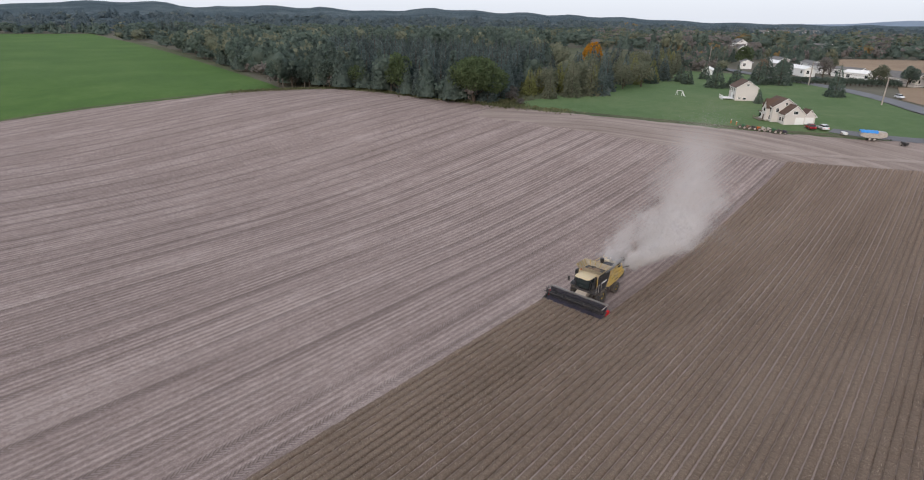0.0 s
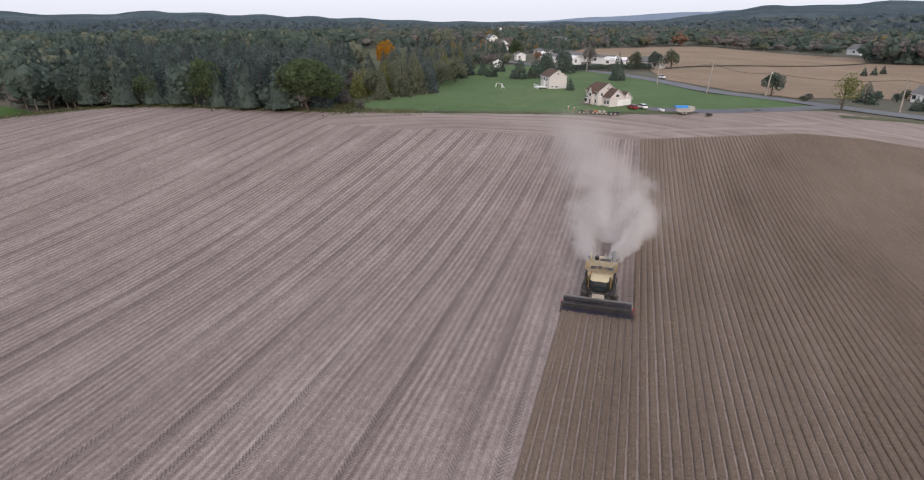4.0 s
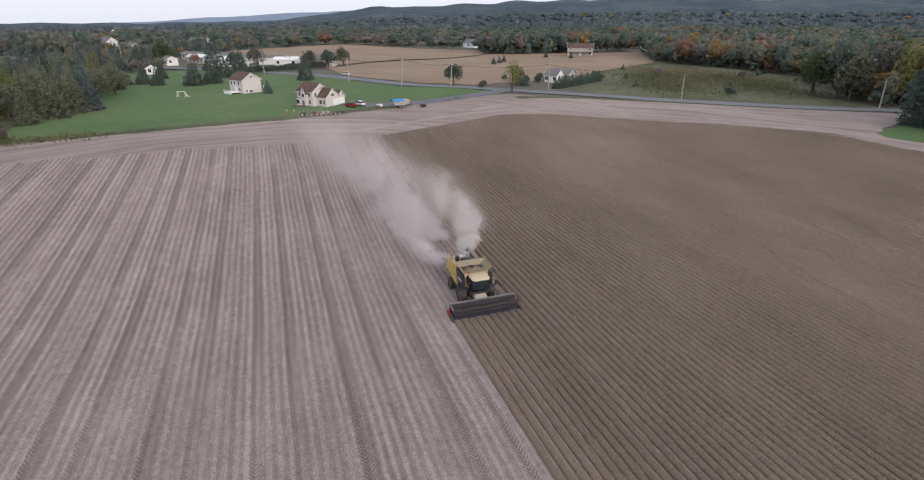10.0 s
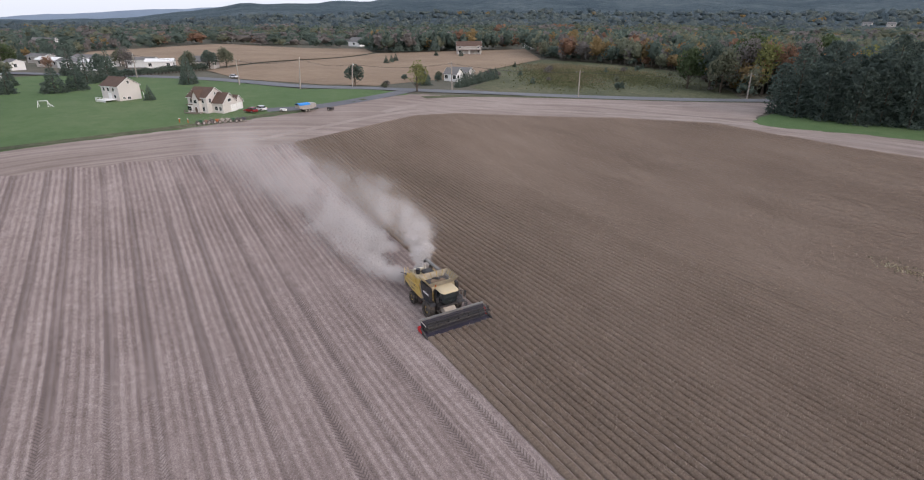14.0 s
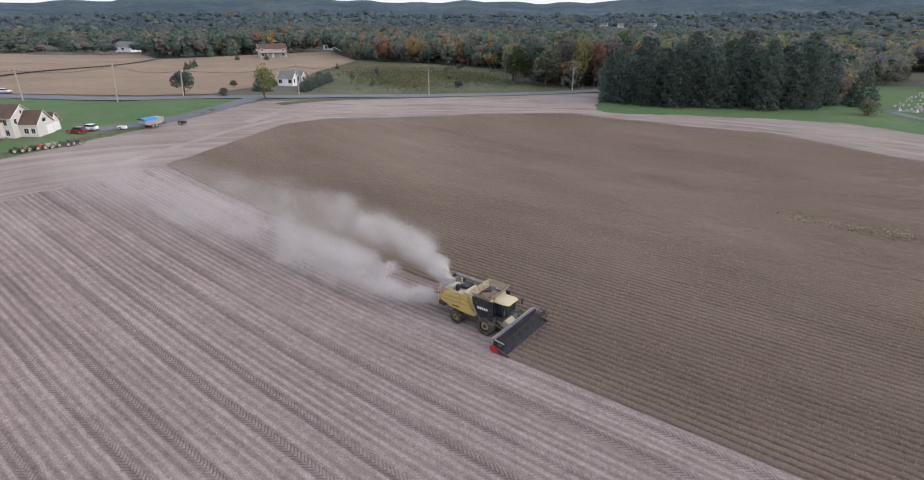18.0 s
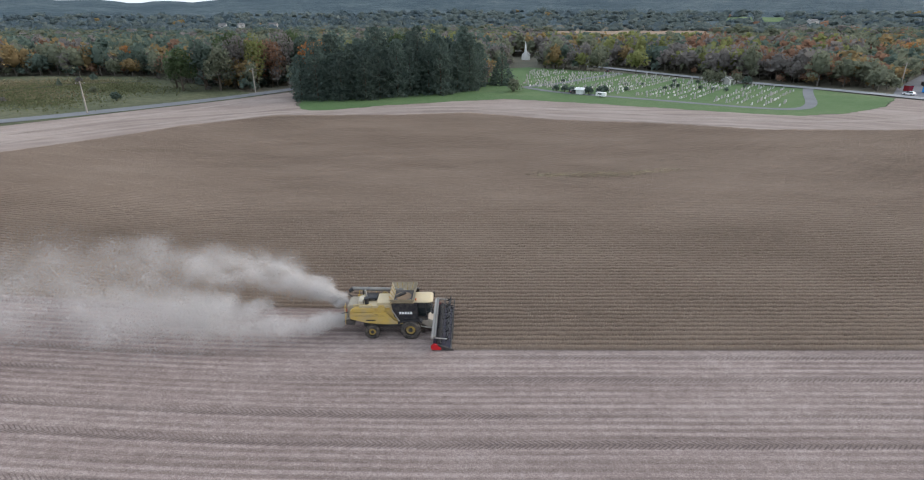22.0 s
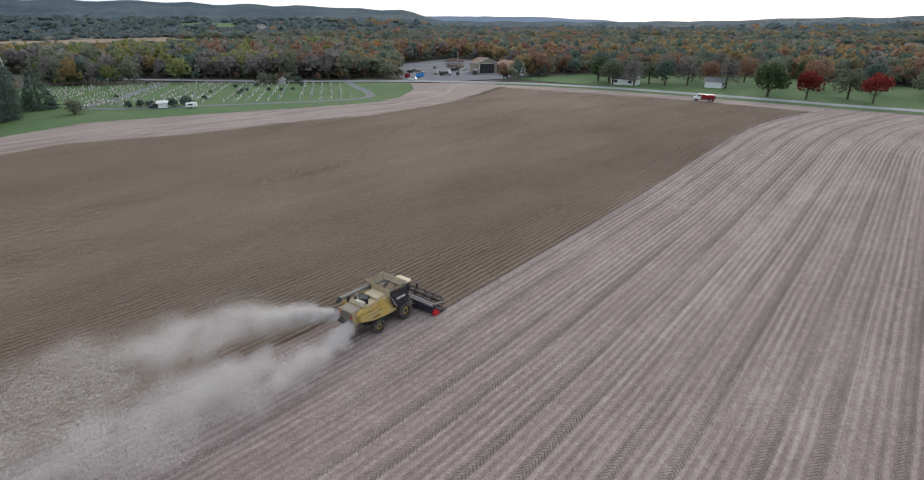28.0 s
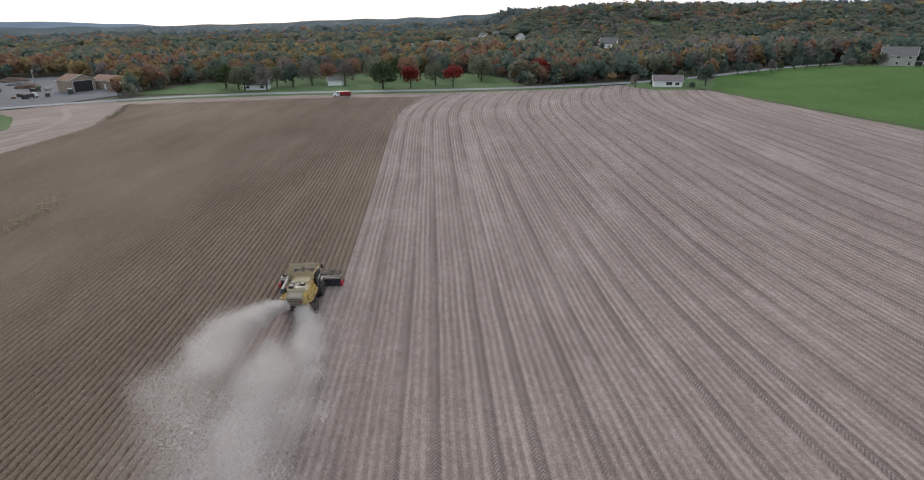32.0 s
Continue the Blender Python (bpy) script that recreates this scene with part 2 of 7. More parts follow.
HILL = hazed_hill_forest()
# the blue of distant haze is put into this forest's base colour
RIDGE_HAZE = plain("hazed_ridge_forest", (0.19, 0.245, 0.315), 0.95, vary=0.12, scale=0.02)
ASPHALT = plain("asphalt", (0.16, 0.165, 0.175), 0.9, vary=0.2, scale=0.6)
PALE_ROAD = plain("pale_asphalt", (0.27, 0.275, 0.28), 0.9, vary=0.15, scale=0.6)
GRAVEL = plain("gravel_yard", (0.145, 0.147, 0.158), 0.95, vary=0.3, scale=0.4)


# ---- geometry helpers ----
def smooth(v):
    v = min(1.0, max(0.0, v))
    return v * v * (3 - 2 * v)


RIDGE = [(-180, -0.5), (-168, -0.62), (-160, -0.5), (-156, -0.2), (-152, 0.1), (-147, 0.25), (-141, 0.45), (-135, 0.7), (-129, 0.4), (-125, 0.6), (-118, 0.75), (-114, 0.55), (-110, 0.9), (-104, 0.85), (-99, 0.5), (-80, 0.6),
         (-42, 0.6), (-35, 0.5), (-24, 0.7), (-21, 0.85), (-18, 0.7), (-12, 0.42), (-8, 0.35), (-4, 0.05), (0, -0.25), (8, -0.35), (16, -0.75), (24, -0.8), (41, -0.55), (43, 0.25), (45, 0.7), (54, 1.05), (60, 1.2), (69, 1.45),
         (90, 1.75), (109, 1.5), (115, 1.25), (120, 1.15), (125, 1.35), (132, 1.2), (142, 1.5), (155, 1.35), (161, 1.1), (166.7, 0.88), (169, 1.0), (172, 0.6), (176, 0.1), (180, -0.5)]
FAR_RIDGE = [(-200, 0.75), (-192, 0.75), (-184, 0.42), (-176, 0.05), (-170, -0.3), (-164, -0.5), (-158, -0.9), (14, -0.9), (22, -0.62), (27, -0.25), (33, 0.02), (42, 0.1), (50, 0.0)]


def ridge(az, line=RIDGE):
    for (a, e), (b, h) in zip(line, line[1:]):
        if a <= az <= b:
            return e + (h - e) * smooth((az - a) / (b - a))
    return 0.5


def ground_z(x, y):
    """Height of the land: a shallow dish round the harvester, rising to the west; wooded hills all round beyond the valley."""
    u, r = -0.92 * x - 0.39 * y, math.hypot(x, y)
    z = 5.2 * smooth((u - 5) / 85) * (1 - 0.6 * smooth((y - 25) / 80)) + 2.0 * smooth((r - 40) / 90)
    z += 3.0 * math.exp(-((x - 172) ** 2 + (y + 211) ** 2) / 3600)
    if r > 330:
        az = math.degrees(math.atan2(y, x))
        near = smooth((-4 - az) / 8) * smooth((az + 70) / 20)
        crest = 2300 - 1500 * near
        top = 24 + crest * math.tan(radians(ridge(az) + 0.07 * math.sin(az * 1.3) + 0.09 * noise.noise((az * 0.35, 1.0, 4.0)) + 0.05 * noise.noise((az * 1.1, 7.0, 2.0))))
        z += (top - z) * smooth((r - 330) / (crest - 330)) ** 1.6
    return z


def link_mesh(name, verts, faces, material):
    me = bpy.data.meshes.new(name)
    me.from_pydata(verts, [], faces)
    me.materials.append(material)
    return me


def thing(name, at=(0, 0, 0), turn=0.0, label="", category="", group="", size=1.0):
    """An empty at the base of a thing; its parts are put under it."""
    ob = new(name)
    ob.matrix_basis = pose(*at, 0, 0, turn) @ Matrix.Scale(size, 4)
    return tagged(ob, label, category, group)


def part(name, bm, material, parent=None, label="", bevel=0.0):
    """Links a bmesh as one mesh object under a thing or a part."""
    if isinstance(bm, bpy.types.Mesh):
        me = bm
    else:
        if bevel:
            bmesh.ops.bevel(bm, geom=bm.edges[:], offset=bevel, segments=2, affect="EDGES", clamp_overlap=True)
        bmesh.ops.recalc_face_normals(bm, faces=bm.faces[:])
        me = bpy.data.meshes.new(name)
        bm.to_mesh(me)
        bm.free()
        me.materials.append(material)
    ob = new(name, me)
    ob.parent = parent
    return tagged(ob, label)


def box(x0, x1, y0, y1, z0, z1, bm=None, m=None):
    bm = bm or bmesh.new()
    v = [bm.verts.new((x, y, z)) for x in (x0, x1) for y in (y0, y1) for z in (z0, z1)]
    if m is not None:
        for w in v:
            w.co = m @ w.co
    for q in ((0, 1, 3, 2), (4, 6, 7, 5), (0, 4, 5, 1), (2, 3, 7, 6), (0, 2, 6, 4), (1, 5, 7, 3)):
        bm.faces.new([v[i] for i in q])
    return bm


def tube(a, b, r, r2=None, n=10, bm=None):
    """A round bar from a to b."""
    bm = bm or bmesh.new()
    a, b = Vector(a), Vector(b)
    q = (b - a).to_track_quat("Z", "Y").to_matrix()
    ends = []
    for p, rad in ((a, r), (b, r if r2 is None else r2)):
        ends.append([bm.verts.new(p + q @ Vector((math.cos(i * 2 * math.pi / n) * rad, math.sin(i * 2 * math.pi / n) * rad, 0))) for i in range(n)])
    for i in range(n):
        j = (i + 1) % n
        bm.faces.new((ends[0][i], ends[0][j], ends[1][j], ends[1][i]))
    bm.faces.new(ends[0][::-1])
    bm.faces.new(ends[1])
    return bm


def prism(profile, y0, y1, bm=None):
    """A solid with an outline in x and z, from y0 to y1."""
    bm = bm or bmesh.new()
    a = [bm.verts.new((x, y0, z)) for x, z in profile]
    b = [bm.verts.new((x, y1, z)) for x, z in profile]
    bm.faces.new(a)
    bm.faces.new(b[::-1])
    for i in range(len(a)):
        j = (i + 1) % len(a)
        bm.faces.new((a[i], b[i], b[j], a[j]))
    return bm


def dense(poly, step, closed=True):
    out = []
    n = len(poly)
    for i in range(n if closed else n - 1):
        (x0, y0), (x1, y1) = poly[i], poly[(i + 1) % n]
        k = max(1, int(math.hypot(x1 - x0, y1 - y0) / step))
        out += [(x0 + (x1 - x0) * j / k, y0 + (y1 - y0) * j / k) for j in range(k)]
    return out if closed else out + [poly[-1]]


def curve_of(poly, rounds=2, closed=True):
    """Rounds the corners of an outline."""
    for _ in range(rounds):
        out, n = [], len(poly)
        rng = range(n) if closed else range(n - 1)
        for i in rng:
            (x0, y0), (x1, y1) = poly[i], poly[(i + 1) % n]
            out += [(0.75 * x0 + 0.25 * x1, 0.75 * y0 + 0.25 * y1), (0.25 * x0 + 0.75 * x1, 0.25 * y0 + 0.75 * y1)]
        poly = out if closed else [poly[0]] + out + [poly[-1]]
    return poly


def patch(name, poly, lift, material, label, category="ground", step=6.0, ragged=0.0):
    """A sheet of ground with that outline, laid on the land."""
    bm = bmesh.new()
    pts = dense(poly, step * 0.5) if ragged == 0 else [(x + ragged * noise.noise((x * 0.35, y * 0.35, 1.7)), y + ragged * noise.noise((x * 0.35, y * 0.35, 9.1))) for x, y in dense(poly, 1.5)]
    ring = [bm.verts.new((x, y, 0)) for x, y in pts]
    for tri in tessellate_polygon([[Vector((x, y, 0)) for x, y in pts]]):
        if len(set(tri)) == 3:
            bm.faces.new([ring[i] for i in tri])
    xs, ys = [p[0] for p in pts], [p[1] for p in pts]
    for axis, lo, hi in ((0, min(xs), max(xs)), (1, min(ys), max(ys))):
        c = lo + step
        while c < hi:
            at = [0, 0, 0]
            no = [0, 0, 0]
            at[axis], no[axis] = c, 1
            bmesh.ops.bisect_plane(bm, geom=bm.verts[:] + bm.edges[:] + bm.faces[:], plane_co=at, plane_no=no)
            c += step
    for v in bm.verts:
        v.co.z = ground_z(v.co.x, v.co.y) + lift
    bmesh.ops.recalc_face_normals(bm, faces=bm.faces[:])
    if sum(f.normal.z for f in bm.faces) < 0:
        bmesh.ops.reverse_faces(bm, faces=bm.faces[:])
    return tagged(part(name, bm, material), label, category, kind="structure")


def strip(name, line, width, lift, material, label, category="road"):
    """A road or path along a line."""
    line = dense(curve_of(line, 2, False), 4, False)
    verts, faces = [], []
    for i, (x, y) in enumerate(line):
        x0, y0 = line[max(0, i - 1)]
        x1, y1 = line[min(len(line) - 1, i + 1)]
        d = Vector((-(y1 - y0), x1 - x0)).normalized() * width / 2
        for s in (-1, 1):
            px, py = x + d.x * s, y + d.y * s
            verts.append((px, py, ground_z(px, py) + lift))
        if i:
            k = 2 * i
            faces.append((k - 2, k - 1, k + 1, k)[::-1])
    return tagged(new(name, link_mesh(name, verts, faces, material)), label, category, kind="structure")


def inside(x, y, poly):
    hit, n = False, len(poly)
    for i in range(n):
        (x0, y0), (x1, y1) = poly[i], poly[i - 1]
        if (y0 > y) != (y1 > y) and x < (x1 - x0) * (y - y0) / (y1 - y0) + x0:
            hit = not hit
    return hit


# ---- the plan ----
FIELD = [(24, -149), (5, -146), (-15, -139), (-44, -133), (-56, -126), (-61, -108), (-63, -88), (-68, -68), (-73, -50), (-79, -28), (-83, -10), (-89, 10), (-98, 32), (-103, 46),
         (-99, 66), (-94, 88), (-82, 112), (-66, 134), (-54, 148), (-48, 128), (-42, 112), (-36, 108), (-18, 118), (0, 124), (16, 129), (28, 124), (44, 117), (58, 110), (74, 102), (87, 97), (100, 100), (118, 111),
         (132, 127), (145, 112), (153, 95), (160, 58), (161, 20), (159, -32), (168, -88), (153, -104), (146, -115), (110, -122), (69, -131)]
UNCUT = [(3.3, -3.5), (97, -3.5), (118, -4.9), (132, -7.8), (145, -11.4), (148, 32), (141, 88), (117, 80), (95, 78), (71, 81), (50, 90), (28, 95), (5, 106), (-13, 103), (-45, 102), (-62, 87), (-73, 64), (-79, 48), (-79, 36), (-66, 3.5), (3.3, 3.5)]
GREEN_FIELD = [(24, -149), (69, -131), (110, -122), (146, -115), (153, -118), (185, -137), (207, -172), (213, -254), (330, -520), (120, -660), (-60, -680), (-140, -640), (-112, -455), (-88, -327), (-62, -207), (-48, -146), (-44, -133), (-15, -139), (5, -146)]
LAWN_WEST = [(-69, -66), (-73, -50), (-79, -28), (-83, -10), (-89, 10), (-98, 32), (-103, 46), (-107, 46), (-115, 36), (-123, 21), (-155, 5), (-179, -12), (-208, -45), (-205, -72), (-150, -68), (-113, -65), (-85, -66)]
MEADOW_NW = [(-105, 78), (-116, 74), (-140, 100), (-170, 118), (-205, 174), (-190, 180), (-128, 192), (-80, 158), (-62, 140), (-80, 120), (-96, 96)]
TAN_LOW = [(-122, 44), (-130, 30), (-160, 11), (-199, 6), (-247, 62), (-300, 118), (-285, 222), (-207, 175), (-170, 116), (-146, 92), (-138, 70)]
TAN_UP = [(-206, 6), (-280, -42), (-357, -36), (-420, 51), (-350, 130), (-306, 118), (-252, 62)]
CEMETERY = [(-50, 150), (-46, 128), (-42, 112), (-36, 108), (-18, 118), (0, 124), (16, 129), (28, 124), (44, 117), (58, 110), (74, 102), (87, 97), (100, 100), (118, 111), (132, 127), (120, 148), (98, 170), (78, 200), (34, 236), (14, 226), (12, 168), (-20, 168)]
YARD = [(136, 134), (147, 116), (168, 105), (192, 112), (214, 130), (252, 176), (240, 204), (196, 200), (150, 152)]
PARK = [(168, 100), (180, 100), (204, 88), (224, 60), (238, 24), (228, -36), (206, -46), (186, -50), (172, -52), (166, -34), (168, 20), (167, 58)]
BRUSH_GAP = [(-68, -68), (-75, -50), (-115, -64), (-180, -80), (-235, -100), (-245, -150), (-200, -150), (-170, -110), (-110, -90), (-72, -82)]
BRUSH_STRIP = [(-48, -146), (-62, -207), (-88, -327), (-112, -455), (-122, -455), (-96, -330), (-69, -218), (-52, -160)]
PALE_FIELD = [(-180, -84), (-240, -100), (-330, -150), (-330, -215), (-235, -185), (-190, -125)]
HOUSE_LAWN = [(151, -97), (166, -90), (176, -98), (186, -126), (166, -128), (148, -117)]
FAR_FIELDS = [[(95, 590), (262, 575), (300, 700), (120, 735)], [(428, 945), (470, 932), (515, 1035), (475, 1042)], [(482, 920), (515, 900), (568, 1028), (535, 1040)], [(500, -258), (540, -228), (582, -245), (545, -278)], [(-900, -225), (-915, -262), (-1080, -240), (-1060, -180)], [(-620, -215), (-680, -190), (-700, -240), (-640, -262)]]
FAR_HOUSES = [(38, 292), (372, -146), (498, -29), (636, -77), (640, -95), (422, 0), (-373, 868), (-346, 872), (-300, 885), (519, 850), (-1010, -194), (-985, -222), (-940, -242), (-1060, -205), (-345, -90), (-420, -60), (-390, 140), (-372, 165), (-330, 205), (470, -20), (520, -60), (500, -100), (-470, -130), (-300, 240)]

# ---- land ----
verts, faces = [], []
radii = [0.0] + [12.0 * i for i in range(1, 28)] + [330 * 1.09 ** i for i in range(0, 30)]
SPOKES = 360
verts.append((0, 0, ground_z(0, 0) - 0.08))
for r in radii[1:]:
    for i in range(SPOKES):
        a = 2 * math.pi * i / SPOKES
        x, y = r * math.cos(a), r * math.sin(a)
        verts.append((x, y, ground_z(x, y) - 0.08 - 0.25 * smooth((r - 150) / 100)))
for i in range(SPOKES):
    faces.append((0, 1 + i, 1 + (i + 1) % SPOKES))
for k in range(len(radii) - 2):
    for i in range(SPOKES):
        a, b = 1 + k * SPOKES + i, 1 + k * SPOKES + (i + 1) % SPOKES
        faces.append((a, a + SPOKES, b + SPOKES, b))
land = link_mesh("ground", verts, faces, HILL)
land.materials.append(SCRUB)
land.polygons.foreach_set("material_index", [1 if max(math.hypot(*land.vertices[i].co[:2]) for i in f) < 950 else 0 for f in faces])
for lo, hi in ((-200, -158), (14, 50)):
    # a long ridge behind the gaps in the hills, its blue haze painted on
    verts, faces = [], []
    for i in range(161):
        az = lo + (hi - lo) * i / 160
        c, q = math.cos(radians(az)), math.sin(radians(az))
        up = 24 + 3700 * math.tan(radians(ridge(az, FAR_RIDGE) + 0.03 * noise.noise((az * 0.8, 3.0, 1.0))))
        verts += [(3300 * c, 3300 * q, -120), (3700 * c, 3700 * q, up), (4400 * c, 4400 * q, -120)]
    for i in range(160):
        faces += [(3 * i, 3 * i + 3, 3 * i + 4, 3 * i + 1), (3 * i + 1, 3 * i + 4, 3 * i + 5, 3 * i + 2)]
    tagged(new("distant_ridge", link_mesh("distant_ridge", verts, faces, RIDGE_HAZE)), "long wooded ridge with blue haze painted in, far beyond the valley", "ridge", kind="structure")
tagged(new("ground", land), "valley floor and wooded hills rising to the horizon", "ground", kind="structure")
patch("field", FIELD, 0.02, SOIL_CUT, "harvested soybean field with stubble rows and wheel tracks", "field", 5, 0.5)
HEADLAND = [(-68, -68), (-73, -50), (-79, -28), (-83, -10), (-89, 10), (-98, 32), (-103, 46), (-99, 66), (-94, 88), (-82, 112), (-66, 134), (-54, 148), (-48, 128), (-42, 112), (-36, 108), (-18, 118), (0, 124), (16, 129), (28, 124), (44, 117), (58, 110),
            (74, 102), (87, 97), (100, 100), (118, 111), (132, 127), (145, 112), (153, 95), (160, 58), (161, 20), (160, -12), (145, -11.4), (148, 32), (141, 88), (117, 80), (95, 78), (71, 81), (50, 90), (28, 95), (5, 106), (-13, 103), (-45, 102), (-62, 87), (-73, 64), (-79, 48), (-79, 36), (-66, 3.4), (-64, -10), (-62, -30), (-59, -50), (-56, -64)]
patch("headland", HEADLAND, 0.04, SOIL_HEAD, "pale harvested headland with turning marks", "field", 6, 1.6)
patch("uncut_field", UNCUT, 0.06, SOIL_CROP, "dark soil under the standing soybean rows", "field", 5)
patch("green_field", GREEN_FIELD, 0.05, GREEN, "bright green field of young winter crop", "field", 10)
patch("lawn", LAWN_WEST, 0.05, LAWN, "mown lawn round the two farm houses", "lawn", 8, 0.6)
patch("meadow", MEADOW_NW, 0.0, MEADOW, "rough meadow of dry grass and weeds", "meadow", 8)
patch("tan_field", TAN_LOW, 0.03, TAN, "ripe tan crop field beside the road", "field", 10)
patch("far_tan_field", TAN_UP, 0.03, TAN, "ripe tan crop field on the far slope", "field", 10)
patch("cemetery_lawn", CEMETERY, 0.04, LAWN, "mown cemetery lawn below the wood", "lawn", 8, 0.5)
patch("yard", YARD, 0.06, GRAVEL, "grey gravel works yard", "yard", 8)
patch("park", PARK, 0.03, LAWN, "mown grass park beyond the road", "lawn", 8)
patch("house_lawn", HOUSE_LAWN, 0.07, LAWN, "mown lawn round the low white house", "lawn", 8, 0.6)
patch("pale_field", PALE_FIELD, 0.0, MEADOW, "pale fallow field between the woods", "field", 10)
for n, (poly, mat, words) in enumerate(zip(FAR_FIELDS, (TAN, LAWN, LAWN, LAWN, PALE, MEADOW), ("ripe tan field beyond the woods", "green pasture on the far hillside", "small green pasture on the far hillside", "green clearing on the wooded hill", "pale cleared ground by the distant town", "pale meadow between distant woods"))):
    patch("distant_field_%d" % n, poly, 0.6, mat, words, "field", 25)
patch("brush_strip", BRUSH_STRIP, 0.0, MEADOW, "rough pale brush beside the green field", "ground", 10)
patch("brush_ground", BRUSH_GAP, -0.02, MEADOW, "brushy ground between spruces and lawn", "ground", 10)
ROAD_WEST = [(-330, -150), (-260, -92), (-212, -45), (-181, -10), (-157, 8), (-126, 23), (-117, 38), (-109, 52), (-104, 76), (-95, 95), (-78, 122), (-60, 149), (-40, 182), (-20, 230)]
ROAD_EAST = [(60, 250), (104, 172), (130, 142), (150, 108), (163, 70), (165, 20), (163, -32), (172, -88), (186, -130), (230, -230)]
strip("road_west", ROAD_WEST, 6.0, 0.12, ASPHALT, "grey asphalt country road")
strip("verge_east", [(150, 97), (157.6, 69), (159.6, 20), (157.6, -32), (165, -80)], 4.4, 0.10, LAWN, "mown green verge between field and road", "verge")
strip("road_east", ROAD_EAST, 5.4, 0.12, PALE_ROAD, "pale grey asphalt road beside the park")
for n, (line, w, mat) in enumerate([([(-60, 92), (-44, 106), (-20, 112), (4, 117), (24, 112), (46, 104), (66, 93), (90, 88), (116, 93), (134, 106)], 2.2, TAN), ([(-84, 30), (-92, 48), (-86, 80), (-74, 104), (-60, 128)], 2.0, TAN), ([(-70, -2), (-84, 34), (-84, 60), (-70, 86), (-52, 108), (-20, 109), (4, 112), (24, 103), (60, 88)], 1.6, TAN)]):
    strip("headland_track_%d" % n, line, w, 0.075, PALE, "pale strip of chaff and wheel marks on the headland", "field track")
strip("field_margin_west", [(-30, -137), (-46, -131), (-58, -124), (-63, -106), (-65, -88), (-70, -67), (-75, -49), (-81, -27), (-85, -9), (-91, 11), (-99, 31)], 2.6, 0.09, MEADOW, "pale strip of dry grass along the field edge", "field margin")
strip("field_margin_south", [(165, -106), (147, -117), (110, -124), (69, -133), (24, -151), (5, -148), (-15, -141), (-36, -136)], 1.6, 0.09, MEADOW, "dark weedy strip between the two fields", "field margin")
strip("road_verge", [(-98, 48), (-100, 66), (-93, 92), (-79, 116), (-62, 140)], 3.0, 0.08, MEADOW, "grassy verge beside the country road", "verge")
strip("driveway", [(-109, 49), (-100, 35), (-93, 17), (-94, 5)], 4.2, 0.10, GRAVEL, "gravel driveway to the farm house")
strip("cemetery_path", [(24, 158), (34, 143), (48, 134), (62, 124), (78, 112), (90, 106), (99, 112), (112, 138), (119, 150)], 3.0, 0.10, ASPHALT, "narrow asphalt cemetery path", "path")
strip("cemetery_lane", [(24, 158), (40, 170), (52, 186), (70, 205)], 3.0, 0.10, ASPHALT, "narrow asphalt lane between graves", "path")

# ---- materials: things ----
YELLOW = plain("harvester_yellow", (0.56, 0.385, 0.105), 0.5, vary=0.12, scale=1.2, dirt=(0.42, 0.33, 0.2))
RIM = plain("dusty_yellow_rim", (0.42, 0.29, 0.07), 0.7, vary=0.2, dirt=(0.24, 0.19, 0.13))
AUGER = plain("worn_grey_tube", (0.20, 0.195, 0.19), 0.5, 0.2, vary=0.25, dirt=(0.30, 0.26, 0.21))
PALE_DUST = plain("dust_coated_steel", (0.50, 0.44, 0.36), 0.85, vary=0.25, dirt=(0.36, 0.30, 0.24))
GREY_HOOD = plain("dusty_grey_hood", (0.36, 0.32, 0.25), 0.7, vary=0.2, dirt=(0.3, 0.25, 0.19))
LID = plain("tank_lid_grey", (0.60, 0.53, 0.41), 0.6, vary=0.15, dirt=(0.35, 0.3, 0.24))
CREAM = plain("harvester_cream", (0.56, 0.46, 0.29), 0.55, vary=0.1, scale=1.2, dirt=(0.5, 0.42, 0.3))
BLACK = plain("black_paint", (0.02, 0.021, 0.026), 0.4, vary=0.3, dirt=(0.09, 0.08, 0.07))
DARK = plain("dark_metal", (0.05, 0.05, 0.055), 0.6, 0.3, vary=0.3, dirt=(0.16, 0.135, 0.11))
HEADER = plain("blue_black_paint", (0.035, 0.033, 0.055), 0.45, vary=0.25, dirt=(0.10, 0.085, 0.095))
STEEL = plain("worn_steel", (0.45, 0.43, 0.40), 0.5, 0.5, vary=0.2, dirt=(0.35, 0.29, 0.23))
RED = plain("red_paint", (0.55, 0.02, 0.025), 0.45, vary=0.15)
RUBBER = plain("tyre_rubber", (0.042, 0.039, 0.037), 0.9, vary=0.3, dirt=(0.19, 0.155, 0.125))
WHITE = plain("white_paint", (0.78, 0.78, 0.76), 0.6, vary=0.08, scale=1.0)
SIDING = plain("cream_siding", (0.60, 0.565, 0.535), 0.8, vary=0.07, scale=0.8)
GREY_WALL = plain("grey_siding", (0.42, 0.40, 0.37), 0.8, vary=0.12)
TAN_WALL = plain("tan_siding", (0.33, 0.265, 0.205), 0.8, vary=0.15)
ROOF_BROWN = plain("brown_shingles", (0.115, 0.075, 0.058), 0.9, vary=0.25, scale=2.0)
